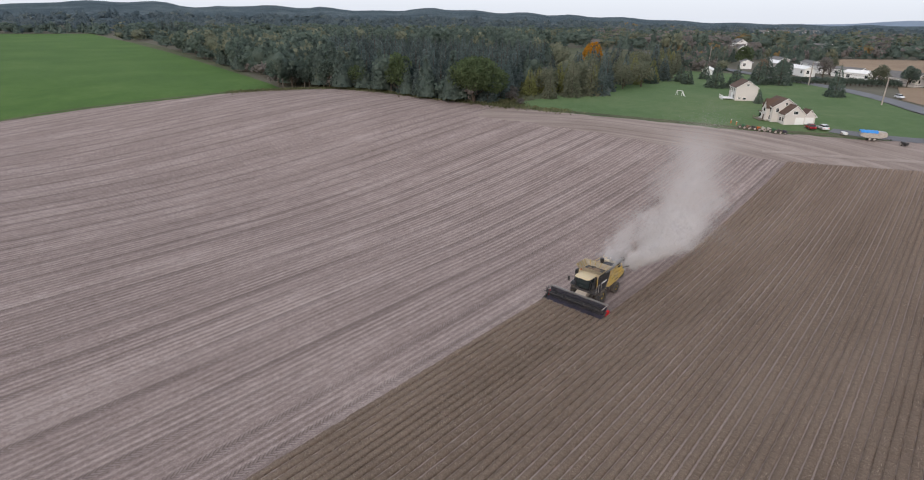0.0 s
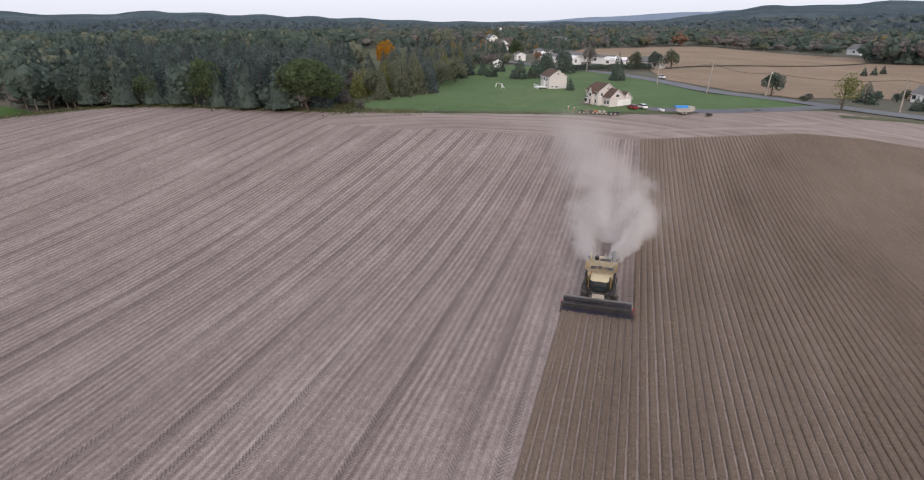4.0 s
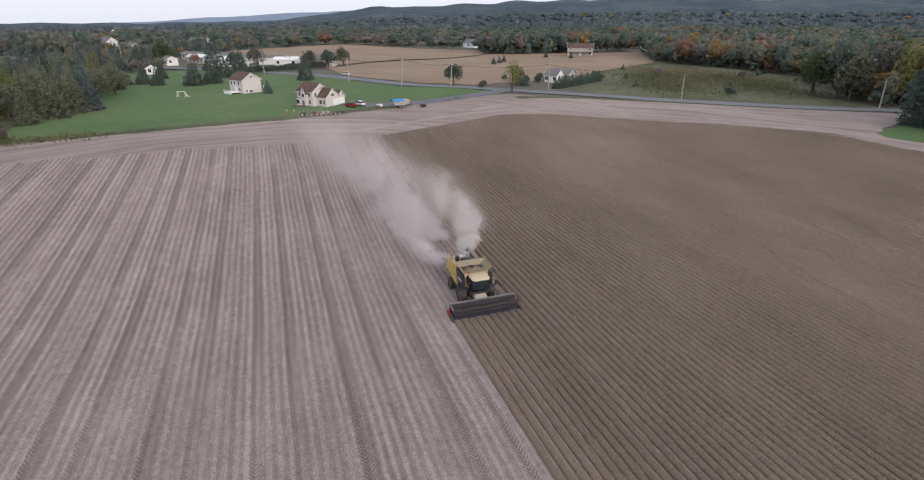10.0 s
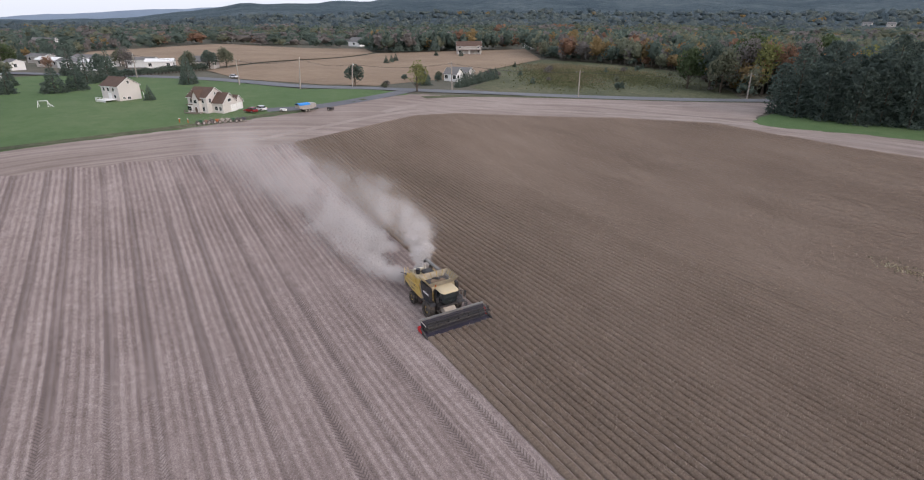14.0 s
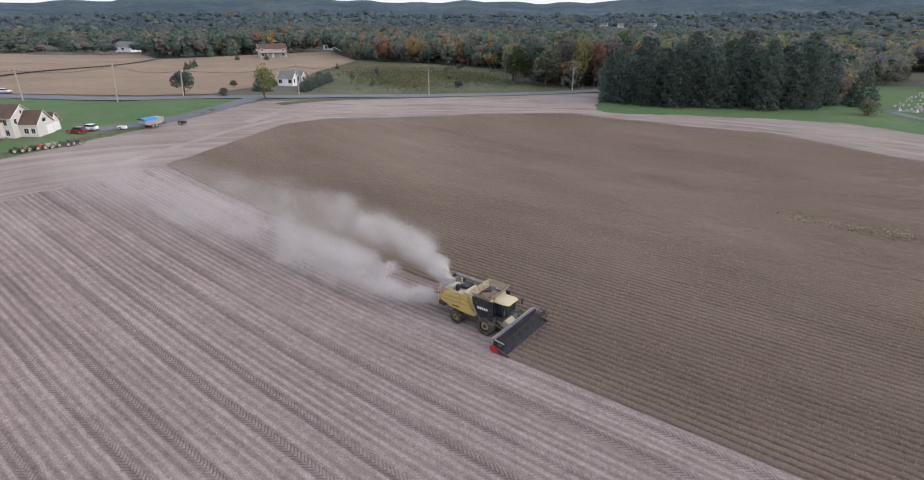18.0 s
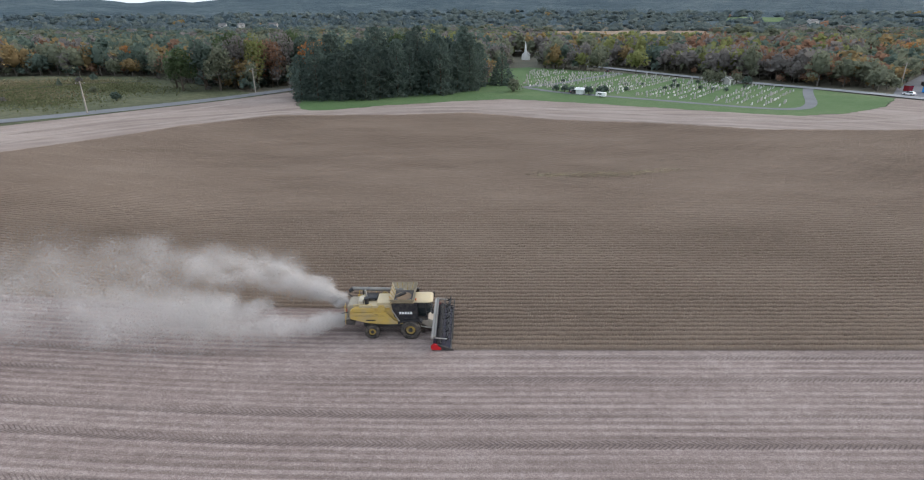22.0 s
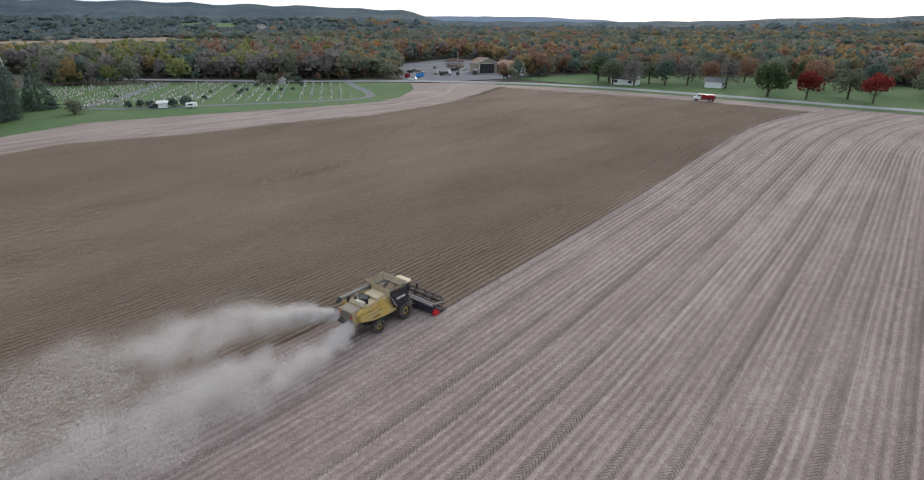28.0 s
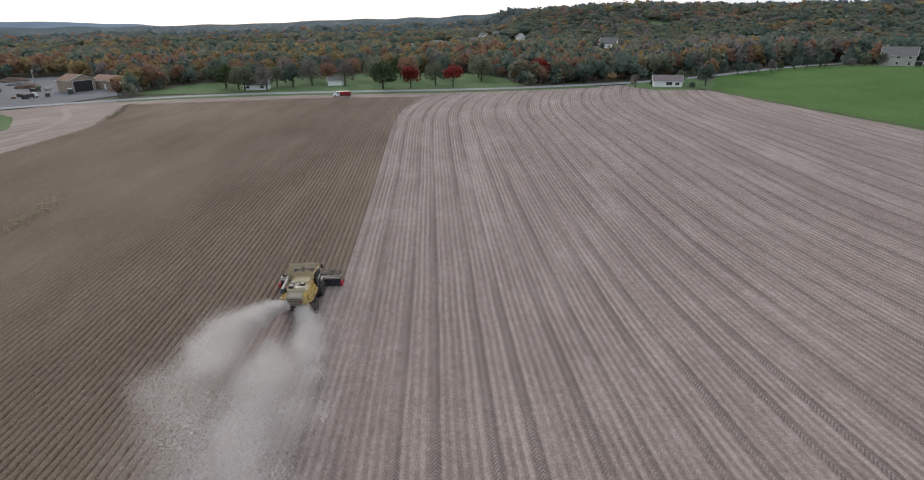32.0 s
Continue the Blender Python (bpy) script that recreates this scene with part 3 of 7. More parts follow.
ROOF_GREY = plain("grey_shingles", (0.17, 0.165, 0.16), 0.9, vary=0.25, scale=2.0)
ROOF_MAUVE = plain("mauve_shingles", (0.21, 0.175, 0.175), 0.9, vary=0.2, scale=2.0)
ROOF_RUST = plain("rusty_sheet_roof", (0.23, 0.13, 0.09), 0.7, vary=0.3)
WOOD = plain("weathered_wood", (0.22, 0.185, 0.15), 0.9, vary=0.3, scale=2)
BARK = plain("bark", (0.10, 0.08, 0.06), 0.95, vary=0.35, scale=4)
BLUE = plain("blue_tarp", (0.03, 0.24, 0.62), 0.5, vary=0.15)
STONE = plain("grave_stone", (0.38, 0.365, 0.34), 0.75, vary=0.25)
CAR_RED = plain("dark_red_car_paint", (0.22, 0.012, 0.02), 0.25, vary=0.05, spec=0.6)
CAR_WHITE = plain("white_car_paint", (0.75, 0.75, 0.76), 0.25, vary=0.04, spec=0.6)
ORANGE = plain("orange_paint", (0.45, 0.12, 0.03), 0.6, vary=0.3)
GREEN_PAINT = plain("green_paint", (0.03, 0.11, 0.05), 0.6, vary=0.3)
GLASS = Mat("dark_glass", 0.08, 0, 0.6).colour((0.02, 0.028, 0.03)).m
LAMP = plain("lamp_lens", (0.6, 0.6, 0.55), 0.2, vary=0.05)
def crop_material():
    """Dry soybean stems: grain at hand size, broad drifts."""
    k = Mat("standing_soybeans", 0.95, 0, 0.1)
    fuzz = k.math("MULTIPLY_ADD", k.noise(8.0, 5, 0.85), 2.0, -0.5)
    stems = k.math("MULTIPLY_ADD", k.noise(1.0, 3, 0.7, stretch=(5.0, 2.0, 2.0)), 1.6, -0.3)
    f = k.math("ADD", k.math("MULTIPLY", fuzz, 0.42), k.math("MULTIPLY", k.noise(0.03, 4, 0.6, stretch=(1, 2.5, 1)), 0.5))
    f = k.math("SUBTRACT", k.math("ADD", f, k.math("MULTIPLY", stems, 0.22)), 0.07)
    col = k.ramp(f, [(0.22, (0.126, 0.091, 0.067)), (0.5, (0.276, 0.208, 0.160)), (0.78, (0.422, 0.331, 0.263))])
    k.colour(col).bump(fuzz, 0.7, 0.1)
    tr = k.node("ShaderNodeBsdfTranslucent")
    k.link(col, tr.inputs[0])
    mx = k.node("ShaderNodeMixShader")
    mx.inputs[0].default_value = 0.3
    k.link(k.b.outputs[0], mx.inputs[1])
    k.link(tr.outputs[0], mx.inputs[2])
    k.link(mx.outputs[0], k.t.nodes["Material Output"].inputs[0])
    return k.m


CROP = crop_material()
SPRUCE = foliage("blue_spruce_needles", (0.056, 0.082, 0.077), (0.124, 0.152, 0.146), 0.5)
PINE = foliage("dark_pine_needles", (0.066, 0.092, 0.080), (0.108, 0.136, 0.114), 0.5, 0.8)
OAK = foliage("oak_leaves", (0.054, 0.078, 0.038), (0.100, 0.128, 0.064), 0.6)
GOLD = foliage("golden_leaves", (0.30, 0.13, 0.015), (0.42, 0.22, 0.03), 0.6)
CRIMSON = foliage("crimson_leaves", (0.14, 0.022, 0.02), (0.21, 0.04, 0.032), 0.6)
OLIVE = foliage("olive_leaves", (0.112, 0.126, 0.088), (0.168, 0.174, 0.122), 0.25, 0.5)
RUST = foliage("rust_leaves", (0.190, 0.118, 0.086), (0.262, 0.156, 0.102), 0.25, 0.5)
AMBER = foliage("amber_leaves", (0.185, 0.138, 0.072), (0.262, 0.190, 0.092), 0.25, 0.5)
DEEP = foliage("deep_green_leaves", (0.072, 0.100, 0.084), (0.116, 0.146, 0.118), 0.25, 0.5)
BARE = foliage("bare_twigs", (0.124, 0.113, 0.104), (0.184, 0.169, 0.156), 0.25, 0.45)
LIME = foliage("yellow_green_leaves", (0.140, 0.152, 0.058), (0.20, 0.205, 0.084), 0.25, 0.5)
# leaf colours for the farthest trees, with bluish distance haze mixed in
HAZED_GREEN = foliage("hazed_forest_green", (0.090, 0.116, 0.114), (0.140, 0.160, 0.146), 0.02, 0.3, 0.15)
HAZED_BLUE = foliage("hazed_forest_blue", (0.078, 0.110, 0.124), (0.124, 0.152, 0.160), 0.01, 0.3, 0.15)

rnd = np.random.default_rng(7)


# ---- plants ----
def leaf_cloud(centres, size, rng, squash=0.7, out=None, droop=0.0):
    """One leafy tuft (a bent pair of triangles) at each centre."""
    n = len(centres)
    a = rng.normal(size=(n, 3))
    a /= np.linalg.norm(a, axis=1)[:, None]
    a[:, 2] *= squash
    b = np.cross(a, rng.normal(size=(n, 3)))
    b /= np.linalg.norm(b, axis=1)[:, None] + 1e-6
    s = (size * rng.uniform(0.6, 1.4, n))[:, None] if np.ndim(size) == 0 else (size * rng.uniform(0.7, 1.3, n))[:, None]
    c = np.cross(a, b)
    v = np.stack([centres - a * s * 0.6, centres + b * s * 0.5 + c * s * 0.15, centres + a * s * 0.6, centres - b * s * 0.5 + c * s * 0.15], 1).reshape(-1, 3)
    i = np.arange(n)[:, None] * 4
    f = np.concatenate([i + [[0, 1, 2]], i + [[0, 2, 3]]], 1).reshape(-1, 3)
    return v, f


def cloud_mesh(name, v, f, material, soft=False):
    me = bpy.data.meshes.new(name)
    v, f = np.asarray(v, np.float32), np.asarray(f, np.int32)
    k = f.shape[1]
    me.vertices.add(len(v))
    me.vertices.foreach_set("co", v.ravel())
    me.loops.add(f.size)
    me.loops.foreach_set("vertex_index", f.ravel())
    me.polygons.add(len(f))
    me.polygons.foreach_set("loop_start", np.arange(0, f.size, k, dtype=np.int32))
    me.update(calc_edges=True)
    me.validate()
    if soft:
        me.shade_smooth()
    me.materials.append(material)
    return me


def crown_points(n, rx, rz, cz, rng, lumps=9, top=1.0):
    """Points on the lumpy shell of a crown, thicker outside, with gaps between the lumps."""
    d = rng.normal(size=(lumps, 3))
    d /= np.linalg.norm(d, axis=1)[:, None]
    d[:, 2] = np.abs(d[:, 2]) * 1.2 - 0.45
    hub = d * rng.uniform(0.45, 0.72, lumps)[:, None]
    pick = rng.integers(0, lumps, n)
    off = rng.normal(size=(n, 3))
    off /= np.linalg.norm(off, axis=1)[:, None]
    p = hub[pick] + off * (rng.uniform(0.55, 1.0, n) ** 0.5)[:, None] * rng.uniform(0.34, 0.5, lumps)[pick][:, None]
    return p * (rx, rx, rz) + (0, 0, cz)


def trunk_mesh(name, height, r, limbs, spread, rng, start=0.45):
    bm = tube((0, 0, -0.3), (0.05, 0.03, height * 0.5), r, r * 0.72, 8)
    tube((0.05, 0.03, height * 0.5), (0.1, -0.06, height), r * 0.72, r * 0.2, 7, bm)
    for i in range(limbs):
        a = i * 2.4 + rng.uniform(-0.4, 0.4)
        z = height * (start + 0.45 * i / max(1, limbs))
        tube((0.04, 0, z), (math.cos(a) * spread * rng.uniform(0.6, 1), math.sin(a) * spread * rng.uniform(0.6, 1), z + spread * rng.uniform(0.3, 0.8)), r * 0.35, r * 0.08, 5, bm)
    me = bpy.data.meshes.new(name)
    bm.to_mesh(me)
    bm.free()
    me.materials.append(BARK)
    return me


def broadleaf(name, height, width, material, seed, leaves=900, leaf=0.55, clear=0.22):
    rng = np.random.default_rng(seed)
    rz = height * (1 - clear) / 2
    pts = crown_points(leaves, width / 2 * 1.1, rz * 1.15, height * clear + rz, rng, 14)
    return trunk_mesh(name + "_trunk", height * 0.8, width * 0.03 + 0.08, 7, width * 0.38, rng, clear + 0.05), cloud_mesh(name + "_crown", *leaf_cloud(pts, leaf, rng), material)


def plant(kind, meshes, x, y, label, category="tree", group="", size=1.0, turn=None, wide=1.0):
    ob = new(kind)
    s = size
    ob.matrix_basis = pose(x, y, ground_z(x, y) - 0.05, 0, 0, rnd.uniform(0, 360) if turn is None else turn) @ Matrix.Diagonal((s * wide, s * wide, s, 1))
    tagged(ob, label, category, group)
    for nm, me in zip(("trunk", "crown"), meshes):
        part(nm, me, None, ob)
    return ob


# ---- standing crop: each row a ragged ridge of stems, all rows one mass ----
def crop_rows():
    """Each row is a low hedge of stems with a ragged, nearly flat top; bare soil shows between the rows."""
    crop = tagged(new("standing_crop"), "dry brown soybean plants standing in long rows", "crop", kind="structure")
    rng = np.random.default_rng(21)
    y = -3.5 + ROW / 2 - 11 * ROW
    while y < 107:
        cuts, n = [], len(UNCUT)
        for i in range(n):
            (x0, y0), (x1, y1) = UNCUT[i], UNCUT[i - 1]
            if (y0 > y) != (y1 > y):
                cuts.append((x1 - x0) * (y - y0) / (y1 - y0) + x0)
        cuts.sort()
        v, f = [], []
        for a, b in zip(cuts[::2], cuts[1::2]):
            if b - a < 1.0:
                continue
            step = 0.4 if y < 30 else 0.8
            xs = np.arange(a, b, step)
            m = len(xs)
            g = np.array([ground_z(x, y) for x in xs[::4]])
            g = np.interp(xs, xs[::4], g) + 0.05
            h = rng.uniform(0.16, 0.235, m) * np.where(rng.random(m) < 0.05 * (1 - smooth((y - 12) / 30)), 0.6, 1.0)
            shut = smooth((y - 12) / 30)
            w = 0.286 + 0.062 * shut + rng.uniform(-0.018, 0.014, m)
            mid = y + 0.05 * np.sin(xs * 0.07 + y) + rng.uniform(-0.012, 0.012, m)
            h = h * (1 - 0.25 * shut)
            r = rng.uniform(0.86 + 0.08 * shut, 1.0, (3, m))
            k = len(v)
            low = g + h * 0.96 * shut
            ring = [(mid - w, low), (mid - w * 0.86, g + h * r[0]), (mid + w * rng.uniform(-0.3, 0.3, m), g + h * (0.1 - 0.08 * shut + r[2])), (mid + w * 0.86, g + h * r[1]), (mid + w, low)]
            v.extend(np.stack([np.stack([xs, q, z], 1) for q, z in ring], 1).reshape(-1, 3).tolist())
            f.extend((k + 5 * c + i, k + 5 * c + 1 + i, k + 5 * c + 6 + i, k + 5 * c + 5 + i) for c in range(m - 1) for i in range(4))
        if f:
            part("crop_row", cloud_mesh("crop_row", v, f, CROP), None, crop)
        y += ROW
    # single pale stalks standing out of the rows where the camera comes near
    n = 70000
    sx = 15 + 36 * rnd.normal(size=n)
    sy = -3.3 + np.abs(rnd.normal(size=n)) * 20
    sy -= 0.10 * np.sin(2 * math.pi * (sy + 3.5 - ROW / 2) / ROW)
    keep = np.array([inside(a, b, UNCUT) for a, b in zip(sx, sy)])
    sx, sy = sx[keep], sy[keep]
    n = len(sx)
    sz = np.array([ground_z(a, b) for a, b in zip(sx, sy)]) + 0.12
    a, t, h = rnd.uniform(0, 2 * math.pi, n), rnd.normal(size=(n, 2)) * 0.09, rnd.uniform(0.08, 0.24, n)
    foot = np.stack([sx, sy, sz], 1)
    side = np.stack([np.cos(a) * 0.026, np.sin(a) * 0.026, np.zeros(n)], 1)
    tip = foot + np.stack([t[:, 0], t[:, 1], h], 1)
    stems = np.stack([foot - side, foot + side, tip + side * 0.8, tip - side * 0.8], 1).reshape(-1, 3)
    stalk = foliage("soybean_stalks", (0.21, 0.164, 0.13), (0.34, 0.276, 0.22), 0.5, 0.8)
    tagged(new("soybean_stalks", cloud_mesh("soybean_stalks", stems, np.arange(4 * n).reshape(-1, 4), stalk)), "dry upright soybean stalks standing in the rows", "crop", kind="stuff")


crop_rows()

# ---- combine harvester ----
def wheel(parent, x, y, r, width, name="wheel"):
    side = -1 if y < 0 else 1
    hub = part(name, tube((x, y - width * 0.30 * side, r), (x, y + width * 0.34 * side, r), r * 0.26, r * 0.22, 14), DARK, parent)
    bm = bmesh.new()
    n, rings = 30, [(-0.5, 0.55), (-0.5, 0.86), (-0.36, 0.97), (0.36, 0.97), (0.5, 0.86), (0.5, 0.55)]
    grid = [[bm.verts.new((x + math.cos(i * 2 * math.pi / n) * r * q, y + w * width, r + math.sin(i * 2 * math.pi / n) * r * q)) for i in range(n)] for w, q in rings]
    for a, b in zip(grid, grid[1:] + grid[:1]):
        for i in range(n):
            bm.faces.new((a[i], a[(i + 1) % n], b[(i + 1) % n], b[i]))
    for i in range(n):
        a = 2 * math.pi * i / n
        for s in (-1, 1):
            m = Matrix.Translation((x, y, r)) @ Matrix.Rotation(-a - s * 0.05, 4, "Y") @ Matrix.Rotation(s * 0.6, 4, "X")
            box(r * 0.955, r * 1.0, 0.02 * s, s * width * 0.48, -0.035, 0.035, bm, m) if s > 0 else box(r * 0.955, r * 1.0, -width * 0.48, -0.02, -0.035, 0.035, bm, m)
    part("tyre", bm, RUBBER, hub, "dusty black lugged tyre")
    bm = bmesh.new()
    yr = y + side * width * 0.22
    tube((x, yr - side * 0.10, r), (x, yr + side * 0.05, r), r * 0.50, r * 0.44, 22, bm)
    part("rim", bm, RIM, hub, "yellow steel rim")
    bm = bmesh.new()
    for i in range(8):
        a = i * math.pi / 4
        p = (x + math.cos(a) * r * 0.2, y, r + math.sin(a) * r * 0.2)
        tube((p[0], y + side * width * 0.34, p[2]), (p[0], y + side * width * 0.38, p[2]), 0.035, n=6, bm=bm)
    part("wheel_nuts", bm, DARK, hub)["kind"] = "stuff"


def loft(levels, round_off):
    """A closed body of stacked outlines, square behind and rounded in front: (back, front, half width, height) a level."""
    bm, rings = bmesh.new(), []
    for x0, x1, w, z in levels:
        q = min(round_off, (x1 - x0) * 0.6)
        arc = [(x1 - q + q * math.sin(a), (w - q * 0.7) + q * 0.7 * math.cos(a)) for a in (0, 0.4, 0.8, 1.2, 1.57)]
        line = [(x0, w)] + arc + [(x, -y) for x, y in reversed(arc)] + [(x0, -w)]
        rings.append([bm.verts.new((x, y, z)) for x, y in line])
    n = len(rings[0])
    for a, b in zip(rings, rings[1:]):
        for i in range(n):
            bm.faces.new((a[i], a[(i + 1) % n], b[(i + 1) % n], b[i]))
    bm.faces.new(rings[-1])
    bm.faces.new(list(reversed(rings[0])))
    bmesh.ops.recalc_face_normals(bm, faces=bm.faces[:])
    return bm


def combine():
    c = thing("combine_harvester", (0, 0, 0.0), 0, "yellow and black combine harvester cutting soybeans, dusty, on four wheels", "combine harvester")
    # hull
    part("body", prism([(-5.7, 1.75), (-5.8, 2.0), (-5.75, 2.6), (-5.3, 2.9), (0.3, 2.9), (0.3, 1.55), (0.2, 1.5), (-2.2, 1.45), (-4.0, 1.6)], -1.2, 1.2), YELLOW, c, bevel=0.03)
    part("cab_rear_wall", box(0.28, 0.62, -1.05, 1.05, 1.6, 3.25), BLACK, c, bevel=0.03)
    for s in (-1, 1):
        y0, y1 = (1.28, 1.5) if s > 0 else (-1.5, -1.28)
        pn = part("side_panel", prism([(-5.65, 1.95), (-5.75, 2.2), (-5.65, 2.55), (-2.3, 2.62), (-1.6, 1.85), (-0.9, 1.62), (-0.6, 1.46), (-2.4, 1.42), (-4.2, 1.58)], y0, y1), YELLOW, c, "yellow side panel", bevel=0.03)
        yy = s * 1.506
        part("lettering_bar", box(-4.2, -3.3, min(yy, yy + s * 0.01), max(yy, yy + s * 0.01), 1.80, 1.92), BLACK, pn, "dark lettering too small to read")
        part("panel_seam", box(-5.5, -2.4, min(yy, yy + s * 0.006), max(yy, yy + s * 0.006), 2.30, 2.325), DARK, pn)
        dk = part("dark_panel", prism([(-1.75, 3.55), (0.62, 3.55), (0.72, 2.05), (0.2, 1.95), (-1.0, 1.8), (-1.5, 2.2)], y0 + s * 0.03, y1 + s * 0.05), BLACK, c, "black side panel below the grain tank", bevel=0.03)
        yq = s * 1.56
        bm = bmesh.new()
        for i in range(5):
            x0 = -1.0 + i * 0.25
            box(x0, x0 + 0.19, min(yq, yq + s * 0.01), max(yq, yq + s * 0.01), 2.55, 2.78, bm)
        part("logo_bar", bm, WHITE, dk, "plain white marks of the maker's name")
        part("silver_edge", prism([(-1.85, 3.2), (-1.77, 3.2), (-0.98, 1.82), (0.25, 1.95), (0.25, 1.88), (-1.08, 1.72)], yq - 0.02, yq + 0.0), STEEL, dk, "pale trim line")
        part("fender", prism([(1.15, 1.75), (0.9, 2.02), (-0.6, 2.02), (-1.2, 1.7), (-1.1, 1.6), (-0.5, 1.88), (0.85, 1.88), (1.05, 1.7)], min(s * 1.2, s * 1.75), max(s * 1.2, s * 1.75)), BLACK, c)
        # rear hatch details
        part("service_hatch", box(-4.9, -3.9, min(s * 1.2, s * 1.26), max(s * 1.2, s * 1.26), 2.66, 2.86), YELLOW, c, bevel=0.01)
        part("rotary_screen", tube((-2.75, s * 1.18, 2.92), (-2.75, s * 1.34, 2.92), 0.36, n=22), YELLOW, c, "round yellow air screen")
        part("handrail", tube((-5.3, s * 1.3, 3.35), (-3.6, s * 1.3, 3.35), 0.03, n=6, bm=tube((-5.3, s * 1.3, 2.9), (-5.3, s * 1.3, 3.35), 0.03, n=6, bm=tube((-3.6, s * 1.3, 2.9), (-3.6, s * 1.3, 3.35), 0.03, n=6))), YELLOW, c)
    part("rear_hood", prism([(-5.8, 1.75), (-6.12, 1.85), (-6.08, 2.85), (-5.85, 3.02), (-5.0, 3.02), (-5.0, 1.75)], -0.82, 0.82), GREY_HOOD, c, "dusty grey rear hood", bevel=0.03)
    for i in range(4):
        part("hood_louvre", box(-6.15, -6.1, -0.7, 0.7, 2.0 + 0.2 * i, 2.05 + 0.2 * i), DARK, c)
    part("straw_spreader", prism([(-6.2, 1.25), (-6.35, 1.6), (-5.8, 1.75), (-5.3, 1.5), (-5.4, 1.2)], -1.3, 1.3), DARK, c, bevel=0.03)
    lad = part("rear_ladder", tube((-6.2, -0.95, 1.3), (-6.15, -0.95, 3.3), 0.03, n=6, bm=tube((-6.2, -1.35, 1.3), (-6.15, -1.35, 3.3), 0.03, n=6)), YELLOW, c)
    for i in range(7):
        part("rung", tube((-6.19, -0.95, 1.4 + i * 0.27), (-6.19, -1.35, 1.4 + i * 0.27), 0.022, n=6), YELLOW, lad)
    part("tail_lamp", box(-6.2, -6.14, 0.85, 1.05, 2.3, 2.5), RED, c)
    part("tail_lamp", box(-6.2, -6.14, -0.75, -0.55, 2.3, 2.5), RED, c)
    part("engine_deck", box(-4.9, -1.8, -1.1, 1.1, 2.9, 3.12), CREAM, c, bevel=0.02)
    part("engine_cover", box(-3.2, -1.9, -1.05, 0.7, 3.12, 3.42), CREAM, c, bevel=0.03)
    part("air_intake", tube((-4.2, -0.65, 3.1), (-4.2, -0.65, 3.72), 0.2, 0.24, 14), BLACK, c)
    part("exhaust", tube((-4.35, 0.25, 3.1), (-4.45, 0.25, 4.0), 0.09, n=10), STEEL, c)
    part("cooling_box", box(-4.95, -4.5, -0.95, 0.2, 3.1, 3.5), LID, c, "pale grey cooling box", bevel=0.04)
    for i in range(5):
        part("louvre", box(-4.3 + i * 0.17, -4.22 + i * 0.17, -0.3, 0.85, 3.21, 3.32), DARK, c)
    # grain tank with raised, flared lids
    tank = part("grain_tank", box(-1.75, 0.3, -1.3, 1.3, 2.95, 3.5), CREAM, c, bevel=0.04)
    lo, hi, zz, zt = (-1.65, 0.2, -1.2, 1.2), (-2.0, 0.5, -1.75, 1.75), 3.48, 4.1
    L = [Vector((lo[0], lo[2], zz)), Vector((lo[1], lo[2], zz)), Vector((lo[1], lo[3], zz)), Vector((lo[0], lo[3], zz))]
    U = [Vector((hi[0], hi[2] + 0.1, zt)), Vector((hi[1], hi[2] + 0.1, zt)), Vector((hi[1], hi[3] - 0.1, zt)), Vector((hi[0], hi[3] - 0.1, zt))]
    for i in range(4):
        j = (i + 1) % 4
        bm = bmesh.new()
        q = [bm.verts.new(p) for p in (L[i], L[j], U[j], U[i])]
        face = bm.faces.new(q)
        bmesh.ops.solidify(bm, geom=[face], thickness=0.05)
        lid = part("tank_lid", bm, LID, tank, "raised cream tank lid")
        for k in range(4):
            t = (k + 0.7) / 4.4
            a, b = L[i].lerp(L[j], t), U[i].lerp(U[j], t)
            out = (Vector((0, 0, 0)) + (a + b) * 0.5 - Vector((-0.75, 0, 3.8))).normalized() * -0.04
            part("stiffener", tube(a + out, b + out, 0.03, n=5), YELLOW, lid) if i != 1 else None
    part("tank_floor", box(-1.6, 0.15, -1.1, 1.1, 3.4, 3.53), DARK, tank, "dark inside of the tank")
    part("fill_auger", tube((-1.5, -0.2, 3.5), (-0.5, 0.0, 3.95), 0.15, n=12), DARK, tank)
    part("threshed_grain", tube((-0.75, 0.0, 3.52), (-0.75, 0.0, 3.72), 0.8, 0.1, 18), TAN, tank, "heap of threshed soybeans")
    # cab
    cab = part("cab", loft([(0.62, 1.45, 0.60, 1.75), (0.62, 1.86, 0.78, 2.2), (0.62, 1.92, 0.86, 2.75), (0.62, 1.78, 0.84, 3.3)], 0.35), GLASS, c, "dark tinted curved cab glass")
    part("roof", loft([(0.25, 1.9, 0.82, 3.28), (0.22, 2.1, 0.94, 3.35), (0.22, 2.08, 0.92, 3.43), (0.28, 1.85, 0.78, 3.51), (0.4, 1.45, 0.55, 3.55)], 0.5), CREAM, cab, "cream rounded cab roof with an overhanging brow")
